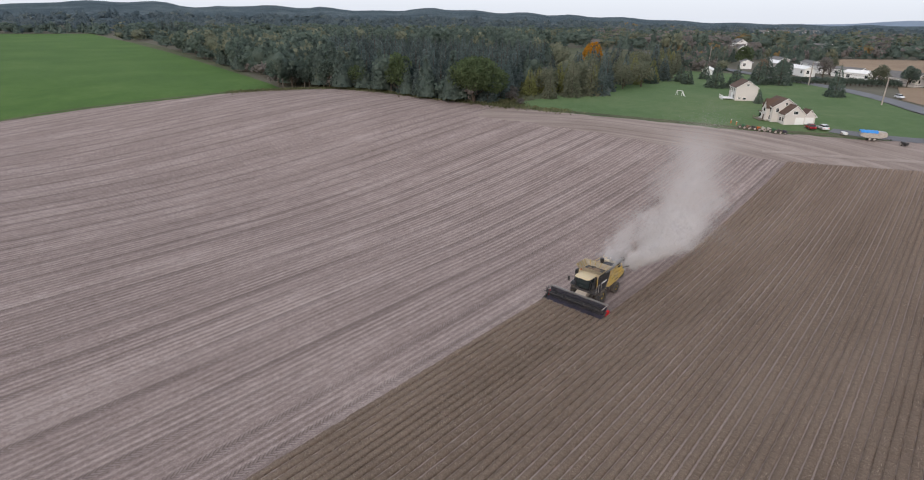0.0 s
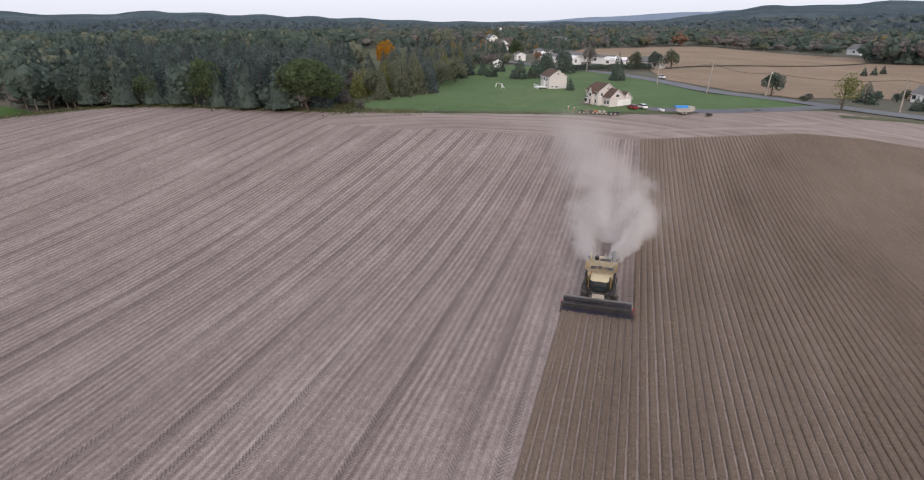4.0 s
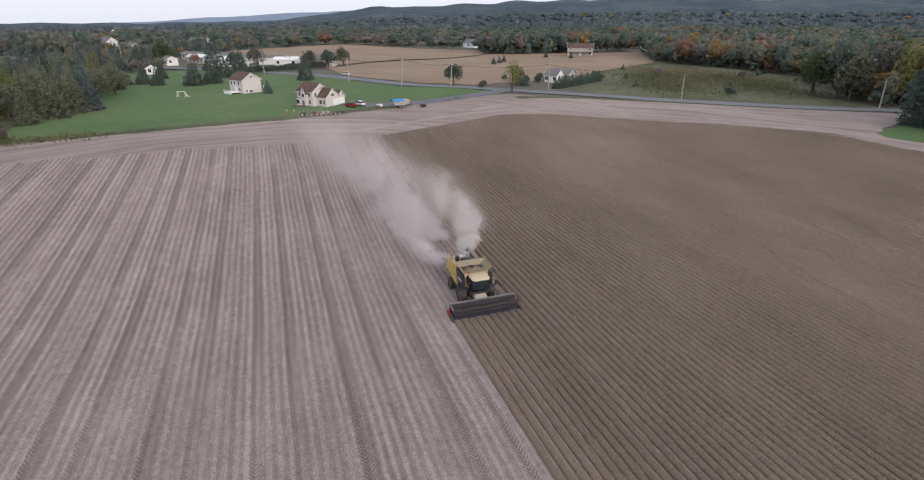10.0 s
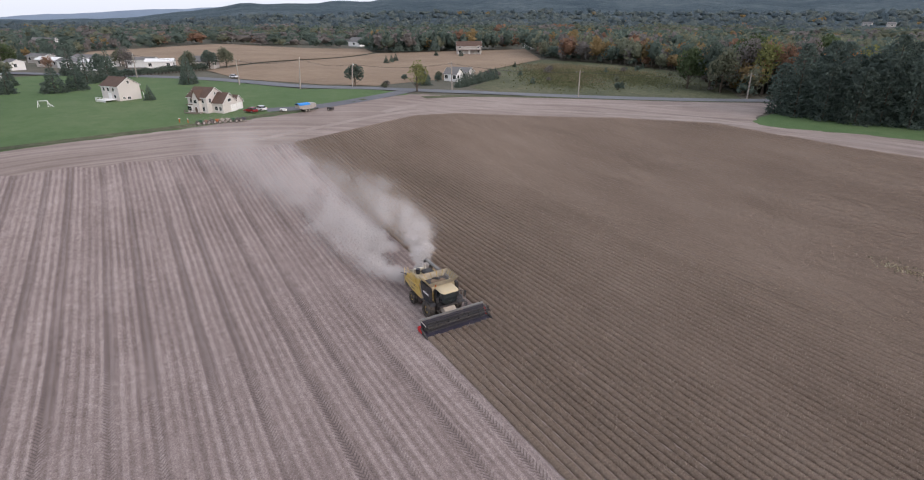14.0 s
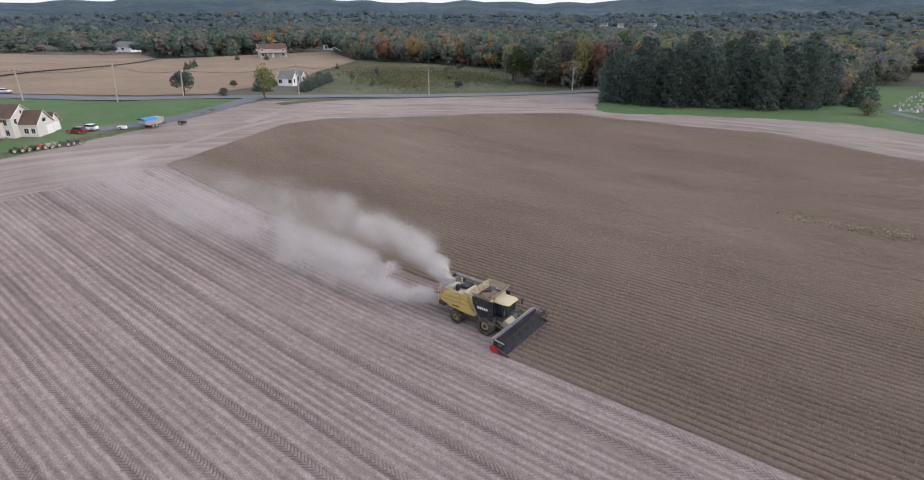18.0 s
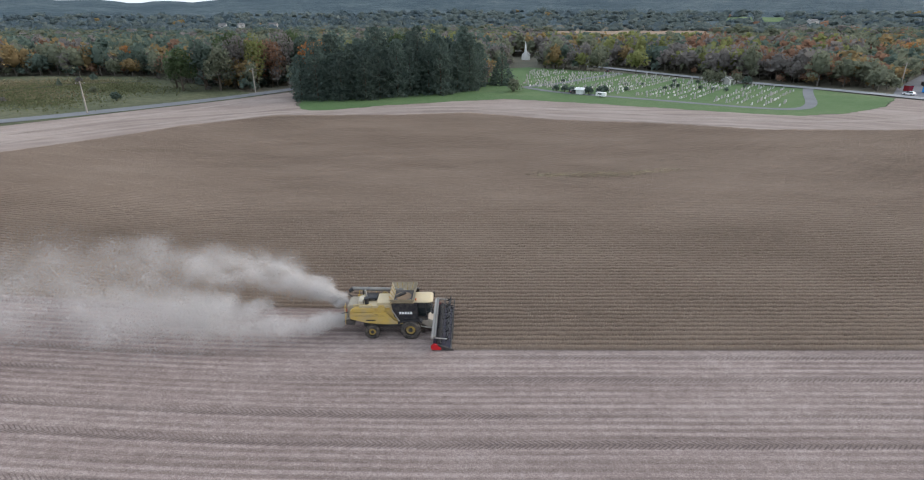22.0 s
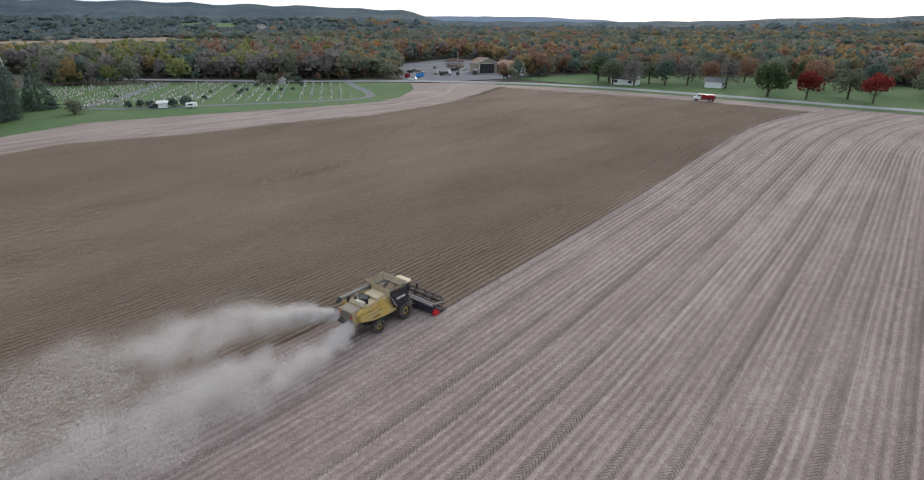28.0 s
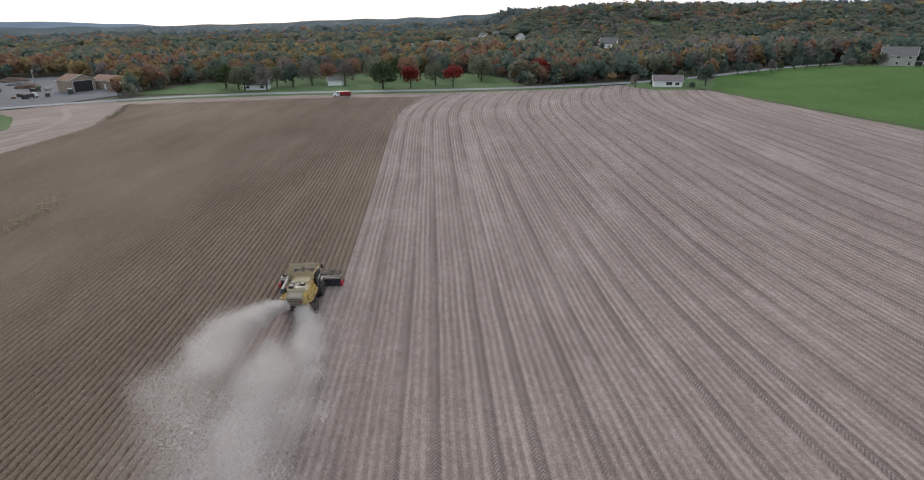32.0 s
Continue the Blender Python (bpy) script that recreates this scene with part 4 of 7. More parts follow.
    for y in (-0.85, 0.85):
        part("pillar", tube((1.45, y * 0.95, 1.8), (1.42, y, 3.33), 0.045, n=6), BLACK, cab)
        part("pillar", tube((0.65, y, 1.75), (0.65, y, 3.33), 0.06, n=6), BLACK, cab)
        arm = part("mirror_arm", tube((1.7, y, 3.2), (2.1, y * 1.75, 3.15), 0.025, n=6), BLACK, cab)
        part("mirror", box(2.05, 2.13, y * 1.75 - 0.12, y * 1.75 + 0.12, 2.6, 3.15), BLACK, arm)
    for y in (-0.8, -0.45, 0.45, 0.8):
        part("work_lamp", tube((2.0, y * 0.8, 3.33), (2.07, y * 0.8, 3.32), 0.04, n=10), LAMP, cab)
    part("beacon", tube((0.5, -0.9, 3.6), (0.5, -0.9, 3.8), 0.07, n=10), ORANGE, cab)
    part("cab_seat", box(0.75, 1.15, -0.25, 0.25, 2.0, 2.9), DARK, cab)
    part("cab_base", box(0.6, 1.6, -1.0, 1.0, 1.55, 1.78), DARK, c, "dark cab floor and catwalk", bevel=0.04)
    plat = part("platform", box(0.5, 1.8, 1.0, 1.75, 1.70, 1.78), DARK, c, "steel access platform")
    for x in (0.55, 1.15, 1.75):
        part("railing_post", tube((x, 1.72, 1.75), (x, 1.72, 2.75), 0.025, n=6), STEEL, plat)
    part("railing", tube((0.55, 1.72, 2.75), (1.75, 1.72, 2.75), 0.025, n=6), STEEL, plat)
    st = part("ladder", tube((1.75, 1.78, 1.7), (1.95, 1.95, 0.45), 0.03, n=6, bm=tube((1.3, 1.78, 1.7), (1.5, 1.95, 0.45), 0.03, n=6)), DARK, c)
    for i in range(4):
        f = i / 4
        part("step", box(1.45 + 0.15 * (1 - f) - 0.22, 1.9, 1.78 + 0.13 * (1 - f), 1.98 + 0.1 * (1 - f), 0.55 + 0.3 * i, 0.59 + 0.3 * i), DARK, st)
    # unloading auger folded back along the left side
    ua = part("unloading_auger", tube((-0.9, 1.3, 3.45), (-5.9, 1.1, 3.72), 0.19, 0.17, 14), AUGER, c, "long folded grey unloading auger")
    part("spout", tube((-5.8, 1.1, 3.72), (-6.2, 1.05, 3.45), 0.21, 0.18, 12), BLACK, ua, "black rubber spout")
    part("auger_support", box(-4.9, -4.75, 0.95, 1.3, 2.9, 3.55), DARK, ua)
    for s in (-1, 1):
        part("panel_handle", box(-3.4, -3.1, min(s * 1.5, s * 1.53), max(s * 1.5, s * 1.53), 2.42, 2.46), BLACK, c)
        part("upper_panel", prism([(-5.5, 2.62), (-5.5, 2.93), (-3.5, 3.0), (-3.4, 2.66)], min(s * 1.26, s * 1.36), max(s * 1.26, s * 1.36)), YELLOW, c, "yellow upper engine panel", bevel=0.02)
        part("belt_guard", box(-2.2, -0.9, min(s * 1.2, s * 1.36), max(s * 1.2, s * 1.36), 1.15, 1.45), DARK, c, bevel=0.03)
    part("exhaust_shroud", box(-4.4, -3.3, -0.2, 0.85, 3.12, 3.42), BLACK, c, "black engine shroud", bevel=0.05)
    part("rear_arm", tube((-5.9, 1.3, 2.6), (-6.5, 1.75, 2.75), 0.05, n=6), DARK, c)
    part("rear_arm", tube((-5.9, -1.3, 2.6), (-6.4, -1.7, 2.7), 0.05, n=6), DARK, c)
    part("catwalk_rail", tube((1.55, -1.0, 2.4), (1.95, 0.0, 2.4), 0.025, n=6, bm=tube((1.95, 0.0, 2.4), (1.55, 1.0, 2.4), 0.025, n=6)), BLACK, c)
    # running gear
    part("front_axle", tube((0, -1.3, 0.9), (0, 1.3, 0.9), 0.18, n=10), DARK, c)
    part("rear_axle", tube((-3.65, -1.2, 0.75), (-3.65, 1.2, 0.75), 0.13, n=10), DARK, c)
    part("underframe", box(-4.6, 0.6, -0.95, 0.95, 0.85, 1.3), DARK, c, bevel=0.04)
    for y in (-1.5, 1.5):
        wheel(c, 0.0, y, 0.95, 0.68, "front_wheel")
        wheel(c, -3.65, y, 0.72, 0.5, "rear_wheel")
    # feeder and header
    part("feeder_house", prism([(0.6, 1.7), (1.1, 1.75), (2.32, 1.15), (2.32, 0.35), (2.0, 0.4), (0.6, 1.1)], -0.62, 0.62), PALE_DUST, c, "dust-coated pale feeder house", bevel=0.04)
    part("feeder_ram", tube((0.5, -0.85, 0.9), (2.4, -0.85, 0.55), 0.06, n=8), STEEL, c)
    part("feeder_ram", tube((0.5, 0.85, 0.9), (2.4, 0.85, 0.55), 0.06, n=8), STEEL, c)
    hd = part("header", prism([(2.68, 0.2), (2.68, 1.15), (2.76, 1.2), (2.82, 1.15), (2.80, 0.35), (3.0, 0.2), (4.05, 0.1), (4.05, 0.06), (3.0, 0.1)], -3.4, 3.4), HEADER, c, "wide dark cutting header")
    part("top_beam", box(2.60, 2.80, -3.45, 3.45, 1.12, 1.28), AUGER, hd, "grey dust-coated top beam", bevel=0.02)
    part("rear_beam", box(2.42, 2.59, -3.4, 3.4, 1.0, 1.2), STEEL, hd, "pale worn rear beam", bevel=0.02)
    part("lower_beam", box(2.55, 2.68, -3.4, 3.4, 0.22, 0.36), HEADER, hd)
    au = part("intake_auger", tube((3.02, -3.3, 0.5), (3.02, 3.3, 0.5), 0.2, n=12), DARK, hd)
    bm = bmesh.new()
    for s in (-1, 1):
        for i in range(60):
            a, y = i * 0.75, s * (0.6 + i * 0.045)
            box(-0.02, 0.02, -0.05, 0.05, 0.18, 0.31, bm, Matrix.Translation((3.02, y, 0.5)) @ Matrix.Rotation(a, 4, "Y"))
    part("auger_flight", bm, DARK, au)["kind"] = "stuff"
    bm = bmesh.new()
    for i in range(88):
        y = -3.35 + i * 0.0765
        box(4.0, 4.18, y - 0.012, y + 0.012, 0.07, 0.11, bm)
    part("knife_guards", bm, STEEL, hd)["kind"] = "stuff"
    for s in (-1, 1):
        y0, y1 = (3.42, 3.62) if s > 0 else (-3.62, -3.42)
        sh = part("end_shield", prism([(2.45, 0.12), (2.4, 0.5), (2.65, 0.68), (2.95, 0.6), (3.3, 0.3), (3.25, 0.1)], y0, y1), RED, hd, "bright red end shield", bevel=0.03)
        part("divider", prism([(3.0, 0.08), (2.95, 0.65), (3.3, 0.5), (4.3, 0.12), (4.3, 0.06)], y0 + 0.03, y1 - 0.03), DARK, hd, "grey pointed crop divider", bevel=0.02)
        part("reel_arm", tube((2.72, s * 3.38, 1.15), (3.75, s * 3.38, 1.05), 0.05, n=8), STEEL, hd)
    reel = part("reel", tube((3.75, -3.36, 1.05), (3.75, 3.36, 1.05), 0.07, n=10), BLACK, hd, "black pick-up reel")
    for i in range(6):
        a = i * math.pi / 3 + 0.2
        x, z = 3.75 + 0.48 * math.cos(a), 1.05 + 0.48 * math.sin(a)
        bat = part("bat", tube((x, -3.35, z), (x, 3.35, z), 0.03, n=6), BLACK, reel)
        bm = bmesh.new()
        for k in range(45):
            y = -3.3 + k * 0.15
            tube((x, y, z), (x - 0.05, y, z - 0.22), 0.012, n=3, bm=bm)
        part("tine_comb", bm, BLACK, bat)["kind"] = "stuff"
    for y in (-3.3, -2.2, -1.1, 0, 1.1, 2.2, 3.3):
        bm, star = bmesh.new(), []
        for i in range(6):
            a = i * math.pi / 3 + 0.2
            star += [(3.75 + 0.48 * math.cos(a), 1.05 + 0.48 * math.sin(a)), (3.75 + 0.09 * math.cos(a + 0.52), 1.05 + 0.09 * math.sin(a + 0.52))]
        prism(star, y - 0.02, y + 0.02, bm)
        part("spider", bm, BLACK, reel)
    # the machine is a little shorter and lower than its header is wide
    squeeze, back = Matrix.Translation((-0.27, 0, 0)) @ Matrix.Diagonal((0.9, 1, 0.92, 1)), Matrix.Translation((-0.85, 0, 0))
    for ob in c.children:
        for q in [ob] + list(ob.children_recursive):
            q.data.transform(back if ob is hd else squeeze)
    return c


combine()


# ---- dust: a cloud of fine flecks thrown out behind ----
def dust():
    rng = np.random.default_rng(3)
    k = Mat("dust", 1.0, 0, 0.0)
    k.colour((0.82, 0.785, 0.76))
    tr = k.node("ShaderNodeBsdfTranslucent")
    tr.inputs[0].default_value = (0.82, 0.785, 0.76, 1)
    mx = k.node("ShaderNodeMixShader")
    mx.inputs[0].default_value = 0.5
    k.link(k.b.outputs[0], mx.inputs[1])
    k.link(tr.outputs[0], mx.inputs[2])
    thin, clear = k.node("ShaderNodeMixShader"), k.node("ShaderNodeBsdfTransparent")
    thin.inputs[0].default_value = 0.31
    k.link(clear.outputs[0], thin.inputs[1])
    k.link(mx.outputs[0], thin.inputs[2])
    k.link(thin.outputs[0], k.t.nodes["Material Output"].inputs[0])

    def arm(line, widths, n, power, seed):
        line, widths = np.array(line, float), np.array(widths, float)
        # billows strung along the line, flecks packed into each
        m = 380
        t = rng.uniform(0, 1, m) ** power
        at = t * (len(line) - 1)
        i = np.minimum(at.astype(int), len(line) - 2)
        fr = (at - i)[:, None]
        c = line[i] * (1 - fr) + line[i + 1] * fr
        w = (widths[i] * (1 - fr[:, 0]) + widths[i + 1] * fr[:, 0])
        c = c + rng.normal(size=(m, 3)) * w[:, None] * (0.75, 0.6, 0.42)
        r = w * rng.uniform(0.42, 0.9, m)
        pick = rng.integers(0, m, n)
        off = rng.normal(size=(n, 3))
        fine = np.clip(1.75 - 0.5 * np.linalg.norm(off, axis=1), 0.3, 1.0)
        p = c[pick] + off * (r[pick] * 0.62)[:, None] * (1.15, 1.0, 0.8)
        loose = rng.random(n) < 0.12
        p[loose] += rng.normal(size=(loose.sum(), 3)) * w[pick][loose][:, None] * 0.55
        return p, np.where(loose, 0.4, 1.0) * fine * (0.030 + 0.013 * np.clip((p[:, 0] + 42) / 24, 0, 1))

    a, wa = arm([(-6.3, 0.7, 2.2), (-9, 2.2, 2.8), (-14, 4.0, 3.8), (-22, 3.4, 4.8), (-34, -0.4, 6.0), (-48, -6, 7.2), (-62, -11, 8.2)], [0.3, 0.8, 1.5, 2.1, 2.9, 3.9, 4.8], 330000, 0.95, 1)
    b, wb = arm([(-6.0, -0.6, 1.4), (-8.5, -1.7, 1.4), (-14, -2.9, 1.8), (-24, -4.0, 2.5), (-38, -7.0, 3.8), (-50, -9, 5.2), (-62, -12, 6.6)], [0.3, 0.8, 1.4, 2.0, 2.7, 3.6, 4.6], 190000, 1.05, 2)
    d, wd = arm([(-14, 0.0, 1.8), (-19, -0.2, 2.3), (-28, -1.8, 3.2), (-42, -5.4, 4.6), (-56, -9.5, 6.0)], [0.8, 1.6, 2.3, 3.0, 4.0], 300000, 0.8, 3)
    p = np.concatenate([a, b, d])
    s = np.clip((-0.92 * p[:, 0] - 0.39 * p[:, 1] - 5) / 85, 0, 1)
    above = p[:, 2] > 5.2 * s * s * (3 - 2 * s) + 0.1
    p, size = p[above], np.concatenate([wa, wb, wd])[above]
    n = len(p)
    d = rng.normal(size=(n, 3, 3)) * size[:, None, None]
    v = (p[:, None] + d).reshape(-1, 3)
    f = np.arange(3 * n).reshape(-1, 3)
    me = cloud_mesh("dust_cloud", v, f, k.m)
    tagged(new("dust_cloud", me), "pale dust blowing up behind the harvester", "dust", kind="stuff")


dust()


# ---- buildings ----
def block(parent, x0, x1, y0, y1, eave, top, wall_mat, roof_mat, openings=(), over=0.35, z0=-0.6, roof="gable"):
    """A house block with its ridge along x. openings: (face, along, sill, width, height, kind)."""
    ym = (y0 + y1) / 2
    bm = bmesh.new()
    prof = [(y0, z0), (y1, z0), (y1, eave), (ym, top - 0.12), (y0, eave)]
    a = [bm.verts.new((x0, y, z)) for y, z in prof]
    b = [bm.verts.new((x1, y, z)) for y, z in prof]
    bm.faces.new(a[::-1])
    bm.faces.new(b)
    for i in range(5):
        j = (i + 1) % 5
        bm.faces.new((a[i], a[j], b[j], b[i]))
    wall = part("wall", bm, wall_mat, parent)
    slope = (top - eave) / ((y1 - y0) / 2)
    for s, ye in ((-1, y0), (1, y1)):
        bm = bmesh.new()
        lo = (ye + s * over, eave - slope * over)
        v = [bm.verts.new((x, y, z + t)) for t in (0.0, 0.16) for x, y, z in ((x0 - over, lo[0], lo[1]), (x1 + over, lo[0], lo[1]), (x1 + over, ym, top), (x0 - over, ym, top))]
        for q in ((0, 1, 2, 3), (7, 6, 5, 4), (0, 4, 5, 1), (1, 5, 6, 2), (2, 6, 7, 3), (3, 7, 4, 0)):
            bm.faces.new([v[i] for i in q])
        rf = part("roof", bm, roof_mat, parent)
        part("gutter", tube((x0 - over, lo[0], lo[1] + 0.02), (x1 + over, lo[0], lo[1] + 0.02), 0.06, n=6), WHITE, rf)
    for x, s in ((x0, -1), (x1, 1)):
        bm = tube((x + s * (over + 0.02), y0 - over, eave - slope * over + 0.06), (x + s * (over + 0.02), ym, top + 0.06), 0.08, n=4)
        tube((x + s * (over + 0.02), y1 + over, eave - slope * over + 0.06), (x + s * (over + 0.02), ym, top + 0.06), 0.08, n=4, bm=bm)
        part("barge_board", bm, WHITE, parent)
    for face, u, z, w, h, kind in openings:
        out = {"x1": ((x1, u), (1, 0)), "x0": ((x0, u), (-1, 0)), "y0": ((u, y0), (0, -1)), "y1": ((u, y1), (0, 1))}[face]
        (cx, cy), (nx, ny) = out

        def plate(t0, t1, ww, z1, z2):
            if nx:
                return box(min(cx + nx * t0, cx + nx * t1), max(cx + nx * t0, cx + nx * t1), cy - ww / 2, cy + ww / 2, z1, z2)
            return box(cx - ww / 2, cx + ww / 2, min(cy + ny * t0, cy + ny * t1), max(cy + ny * t0, cy + ny * t1), z1, z2)
        fr = part("window" if kind == "window" else kind, plate(-0.05, 0.05, w + 0.22, z - 0.1, z + h + 0.1), WHITE, parent, bevel=0.015)
        if kind == "window":
            for k in (-1, 1):
                off = k * w / 4
                bm = box(cx + 0.02 * nx - 0.0, cx + 0.07 * nx + 0.0, cy + off - w / 4 + 0.03, cy + off + w / 4 - 0.03, z, z + h) if nx else box(cx + off - w / 4 + 0.03, cx + off + w / 4 - 0.03, min(cy + 0.02 * ny, cy + 0.07 * ny), max(cy + 0.02 * ny, cy + 0.07 * ny), z, z + h)
                part("pane", bm, GLASS, fr)
            part("sill", plate(0.05, 0.14, w + 0.3, z - 0.14, z - 0.06), WHITE, fr)
        elif kind == "garage_door":
            for k in range(4):
                part("door_panel", plate(0.055, 0.085, w - 0.1, z + 0.03 + k * h / 4, z - 0.02 + (k + 1) * h / 4), WHITE, fr)
        elif kind == "open_bay":
            # no opening is cut: a black sheet on the wall paints the shade inside
            part("bay_shadow", plate(0.055, 0.065, w, z, z + h), BLACK, fr, "flat black sheet painted as the shade inside the bay")
        else:
            part("door_leaf", plate(0.055, 0.09, w - 0.1, z, z + h), WHITE, fr)
    return wall


def block_gable(parent, x, y, width, eave, top):
    """A shallow wing with its own gable on the front of a house."""
    bm = bmesh.new()
    prof = [(x - width / 2, -0.6), (x + width / 2, -0.6), (x + width / 2, eave), (x, top - 0.1), (x - width / 2, eave)]
    a = [bm.verts.new((u, y - 1.0, z)) for u, z in prof]
    b = [bm.verts.new((u, y + 3.4, z)) for u, z in prof]
    bm.faces.new(a)
    bm.faces.new(b[::-1])
    for i in range(5):
        bm.faces.new((a[i], b[i], b[(i + 1) % 5], a[(i + 1) % 5]))
    bmesh.ops.recalc_face_normals(bm, faces=bm.faces[:])
    part("front_gable", bm, SIDING, parent)
    for k in (-1, 1):
        bm = bmesh.new()
        e = (x + k * (width / 2 + 0.3), eave - 0.3 * (top - eave) / (width / 2))
        v = [bm.verts.new(q) for t in (0, 0.14) for q in ((e[0], y - 1.3, e[1] + t), (x, y - 1.3, top + t), (x, y + 3.4, top + t), (e[0], y + 3.4, e[1] + t))]
        for q in ((0, 1, 2, 3), (7, 6, 5, 4), (0, 4, 5, 1), (1, 5, 6, 2), (2, 6, 7, 3), (3, 7, 4, 0)):
            bm.faces.new([v[i] for i in q])
        bmesh.ops.recalc_face_normals(bm, faces=bm.faces[:])
        part("gable_roof", bm, ROOF_BROWN, parent)
    win = part("window", box(x - 0.6, x + 0.6, y - 1.05, y - 0.98, 3.1, 4.3), WHITE, parent)
    part("pane", box(x - 0.5, x + 0.5, y - 1.09, y - 1.04, 3.2, 4.2), GLASS, win)
    door = part("door", box(x - 0.55, x + 0.55, y - 1.05, y - 0.98, 0.1, 2.2), WHITE, parent)
    part("door_leaf", box(x - 0.45, x + 0.45, y - 1.09, y - 1.04, 0.12, 2.1), ROOF_BROWN, door)


def farm_house():
    x, y = -94.5, -3.5
    h = thing("house", (x, y, ground_z(x, y)), 40, "cream two-storey farm house with brown roof and garage wing", "house", size=0.72)
    W, D = "window", "door"
    block(h, -11.5, -4.2, -3.6, 4.2, 5.0, 7.5, SIDING, ROOF_BROWN, [("y0", -10, 3.2, 1.0, 1.3, W), ("y0", -7.8, 3.2, 1.0, 1.3, W), ("y0", -5.6, 3.2, 0.8, 1.3, W), ("y0", -10, 0.7, 1.2, 1.4, W), ("y0", -7.6, 0.1, 1.0, 2.1, D), ("y0", -5.6, 0.8, 0.9, 1.3, W), ("x1", -2.2, 3.3, 0.9, 1.2, W), ("x1", 0.3, 5.4, 0.7, 0.8, W)])
    block(h, -4.2, 0, -1.6, 4.6, 3.2, 5.9, SIDING, ROOF_BROWN, [("x1", 1.5, 3.3, 1.4, 0.9, W), ("x1", 3.1, 0.02, 2.5, 2.2, "garage_door"), ("y0", -2.6, 0.9, 1.1, 1.2, W), ("y0", -1.0, 0.9, 0.9, 1.2, W)])
    block(h, -4.2, -0.6, 4.6, 8.2, 2.7, 4.6, SIDING, ROOF_BROWN, [("x1", 6.4, 0.02, 2.5, 2.2, "garage_door"), ("y1", -2.4, 0.9, 1.0, 1.1, W)])
    deck = part("deck", box(-11, -6, -6.4, -3.7, 0.35, 0.5), WOOD, h, "weathered wooden deck", bevel=0.02)
    for px in (-10.8, -8.5, -6.2):
        part("deck_post", box(px - 0.06, px + 0.06, -6.35, -6.23, -0.5, 1.3), WOOD, deck)
    part("deck_rail", box(-10.9, -6.1, -6.34, -6.24, 1.2, 1.3), WOOD, deck)
    # cross gable over the entrance, bay window beside it
    block_gable(h, -7.6, -3.6, 2.6, 4.6, 7.0)
    bay = part("bay_window", prism([(-11.0, -4.5), (-9.6, -4.5), (-9.0, -3.58), (-11.6, -3.58)], 0, 1), WHITE, h, "white bay window")
    bay.data.transform(Matrix(((1, 0, 0, 0), (0, 0, 1, 0), (0, 2.4, 0, 0.2), (0, 0, 0, 1))))
    for k in range(3):
        part("pane", box(-10.95 + k * 0.46, -10.55 + k * 0.46, -4.54, -4.49, 0.9, 2.2), GLASS, bay)
    part("bay_roof", box(-11.6, -9.0, -4.7, -3.6, 2.6, 2.75), ROOF_BROWN, h, bevel=0.04)
    part("flue", tube((-3.2, 2.6, 5.0), (-3.2, 2.6, 6.0), 0.08, n=8), DARK, h)


def second_house():
    x, y = -122, -24
    h = thing("house", (x, y, ground_z(x, y)), 32, "cream two-storey house with dark roof and white deck", "house", size=0.72)
    W = "window"
    block(h, -9.5, 0, 0, 8.0, 5.0, 7.6, SIDING, ROOF_BROWN, [("x1", 4.0, 5.6, 0.8, 0.9, W), ("x1", 1.6, 0.7, 0.9, 0.6, W), ("x1", 3.4, 0.5, 1.2, 0.7, W), ("y0", -7.8, 3.2, 0.9, 1.2, W), ("y0", -5.4, 3.2, 0.9, 1.2, W), ("y0", -2.6, 3.2, 0.9, 1.2, W), ("y0", -5.0, 0.6, 1.6, 2.0, "door"), ("y0", -2.2, 0.9, 1.0, 1.2, W)])
    deck = part("deck", box(-7, -1.5, -4.2, -0.1, 0.55, 0.72), WHITE, h, "white painted deck")
    for i in range(8):
        part("baluster", box(-7 + i * 0.78, -6.92 + i * 0.78, -4.2, -4.1, 0.7, 1.6), WHITE, deck)
    part("deck_rail", box(-7, -1.5, -4.2, -4.1, 1.55, 1.65), WHITE, deck)
    part("deck_skirt", box(-7, -1.5, -4.15, -4.1, -0.3, 0.56), WHITE, deck)
    part("porch_roof", box(-3.2, -0.8, 8.0, 9.6, 2.5, 2.66), ROOF_BROWN, h)
    part("porch_post", box(-0.95, -0.83, 9.4, 9.52, -0.4, 2.5), WHITE, h)


def simple_house(x, y, turn, w, d, eave, top, wall, roof, label, category="house", openings=None, name="house"):
    h = thing(name, (x, y, ground_z(x, y)), turn, label, category)
    if openings is None:
        openings = [("y0", -w / 3, 0.9, 1.2, 1.2, "window"), ("y0", 0, 0.1, 1.0, 2.0, "door"), ("y0", w / 3, 0.9, 1.2, 1.2, "window"), ("x1", -d / 5, 0.9, 1.0, 1.2, "window"), ("x0", d / 5, 0.9, 1.0, 1.2, "window")]
    block(h, -w / 2, w / 2, -d / 2, d / 2, eave, top, wall, roof, openings)
    return h


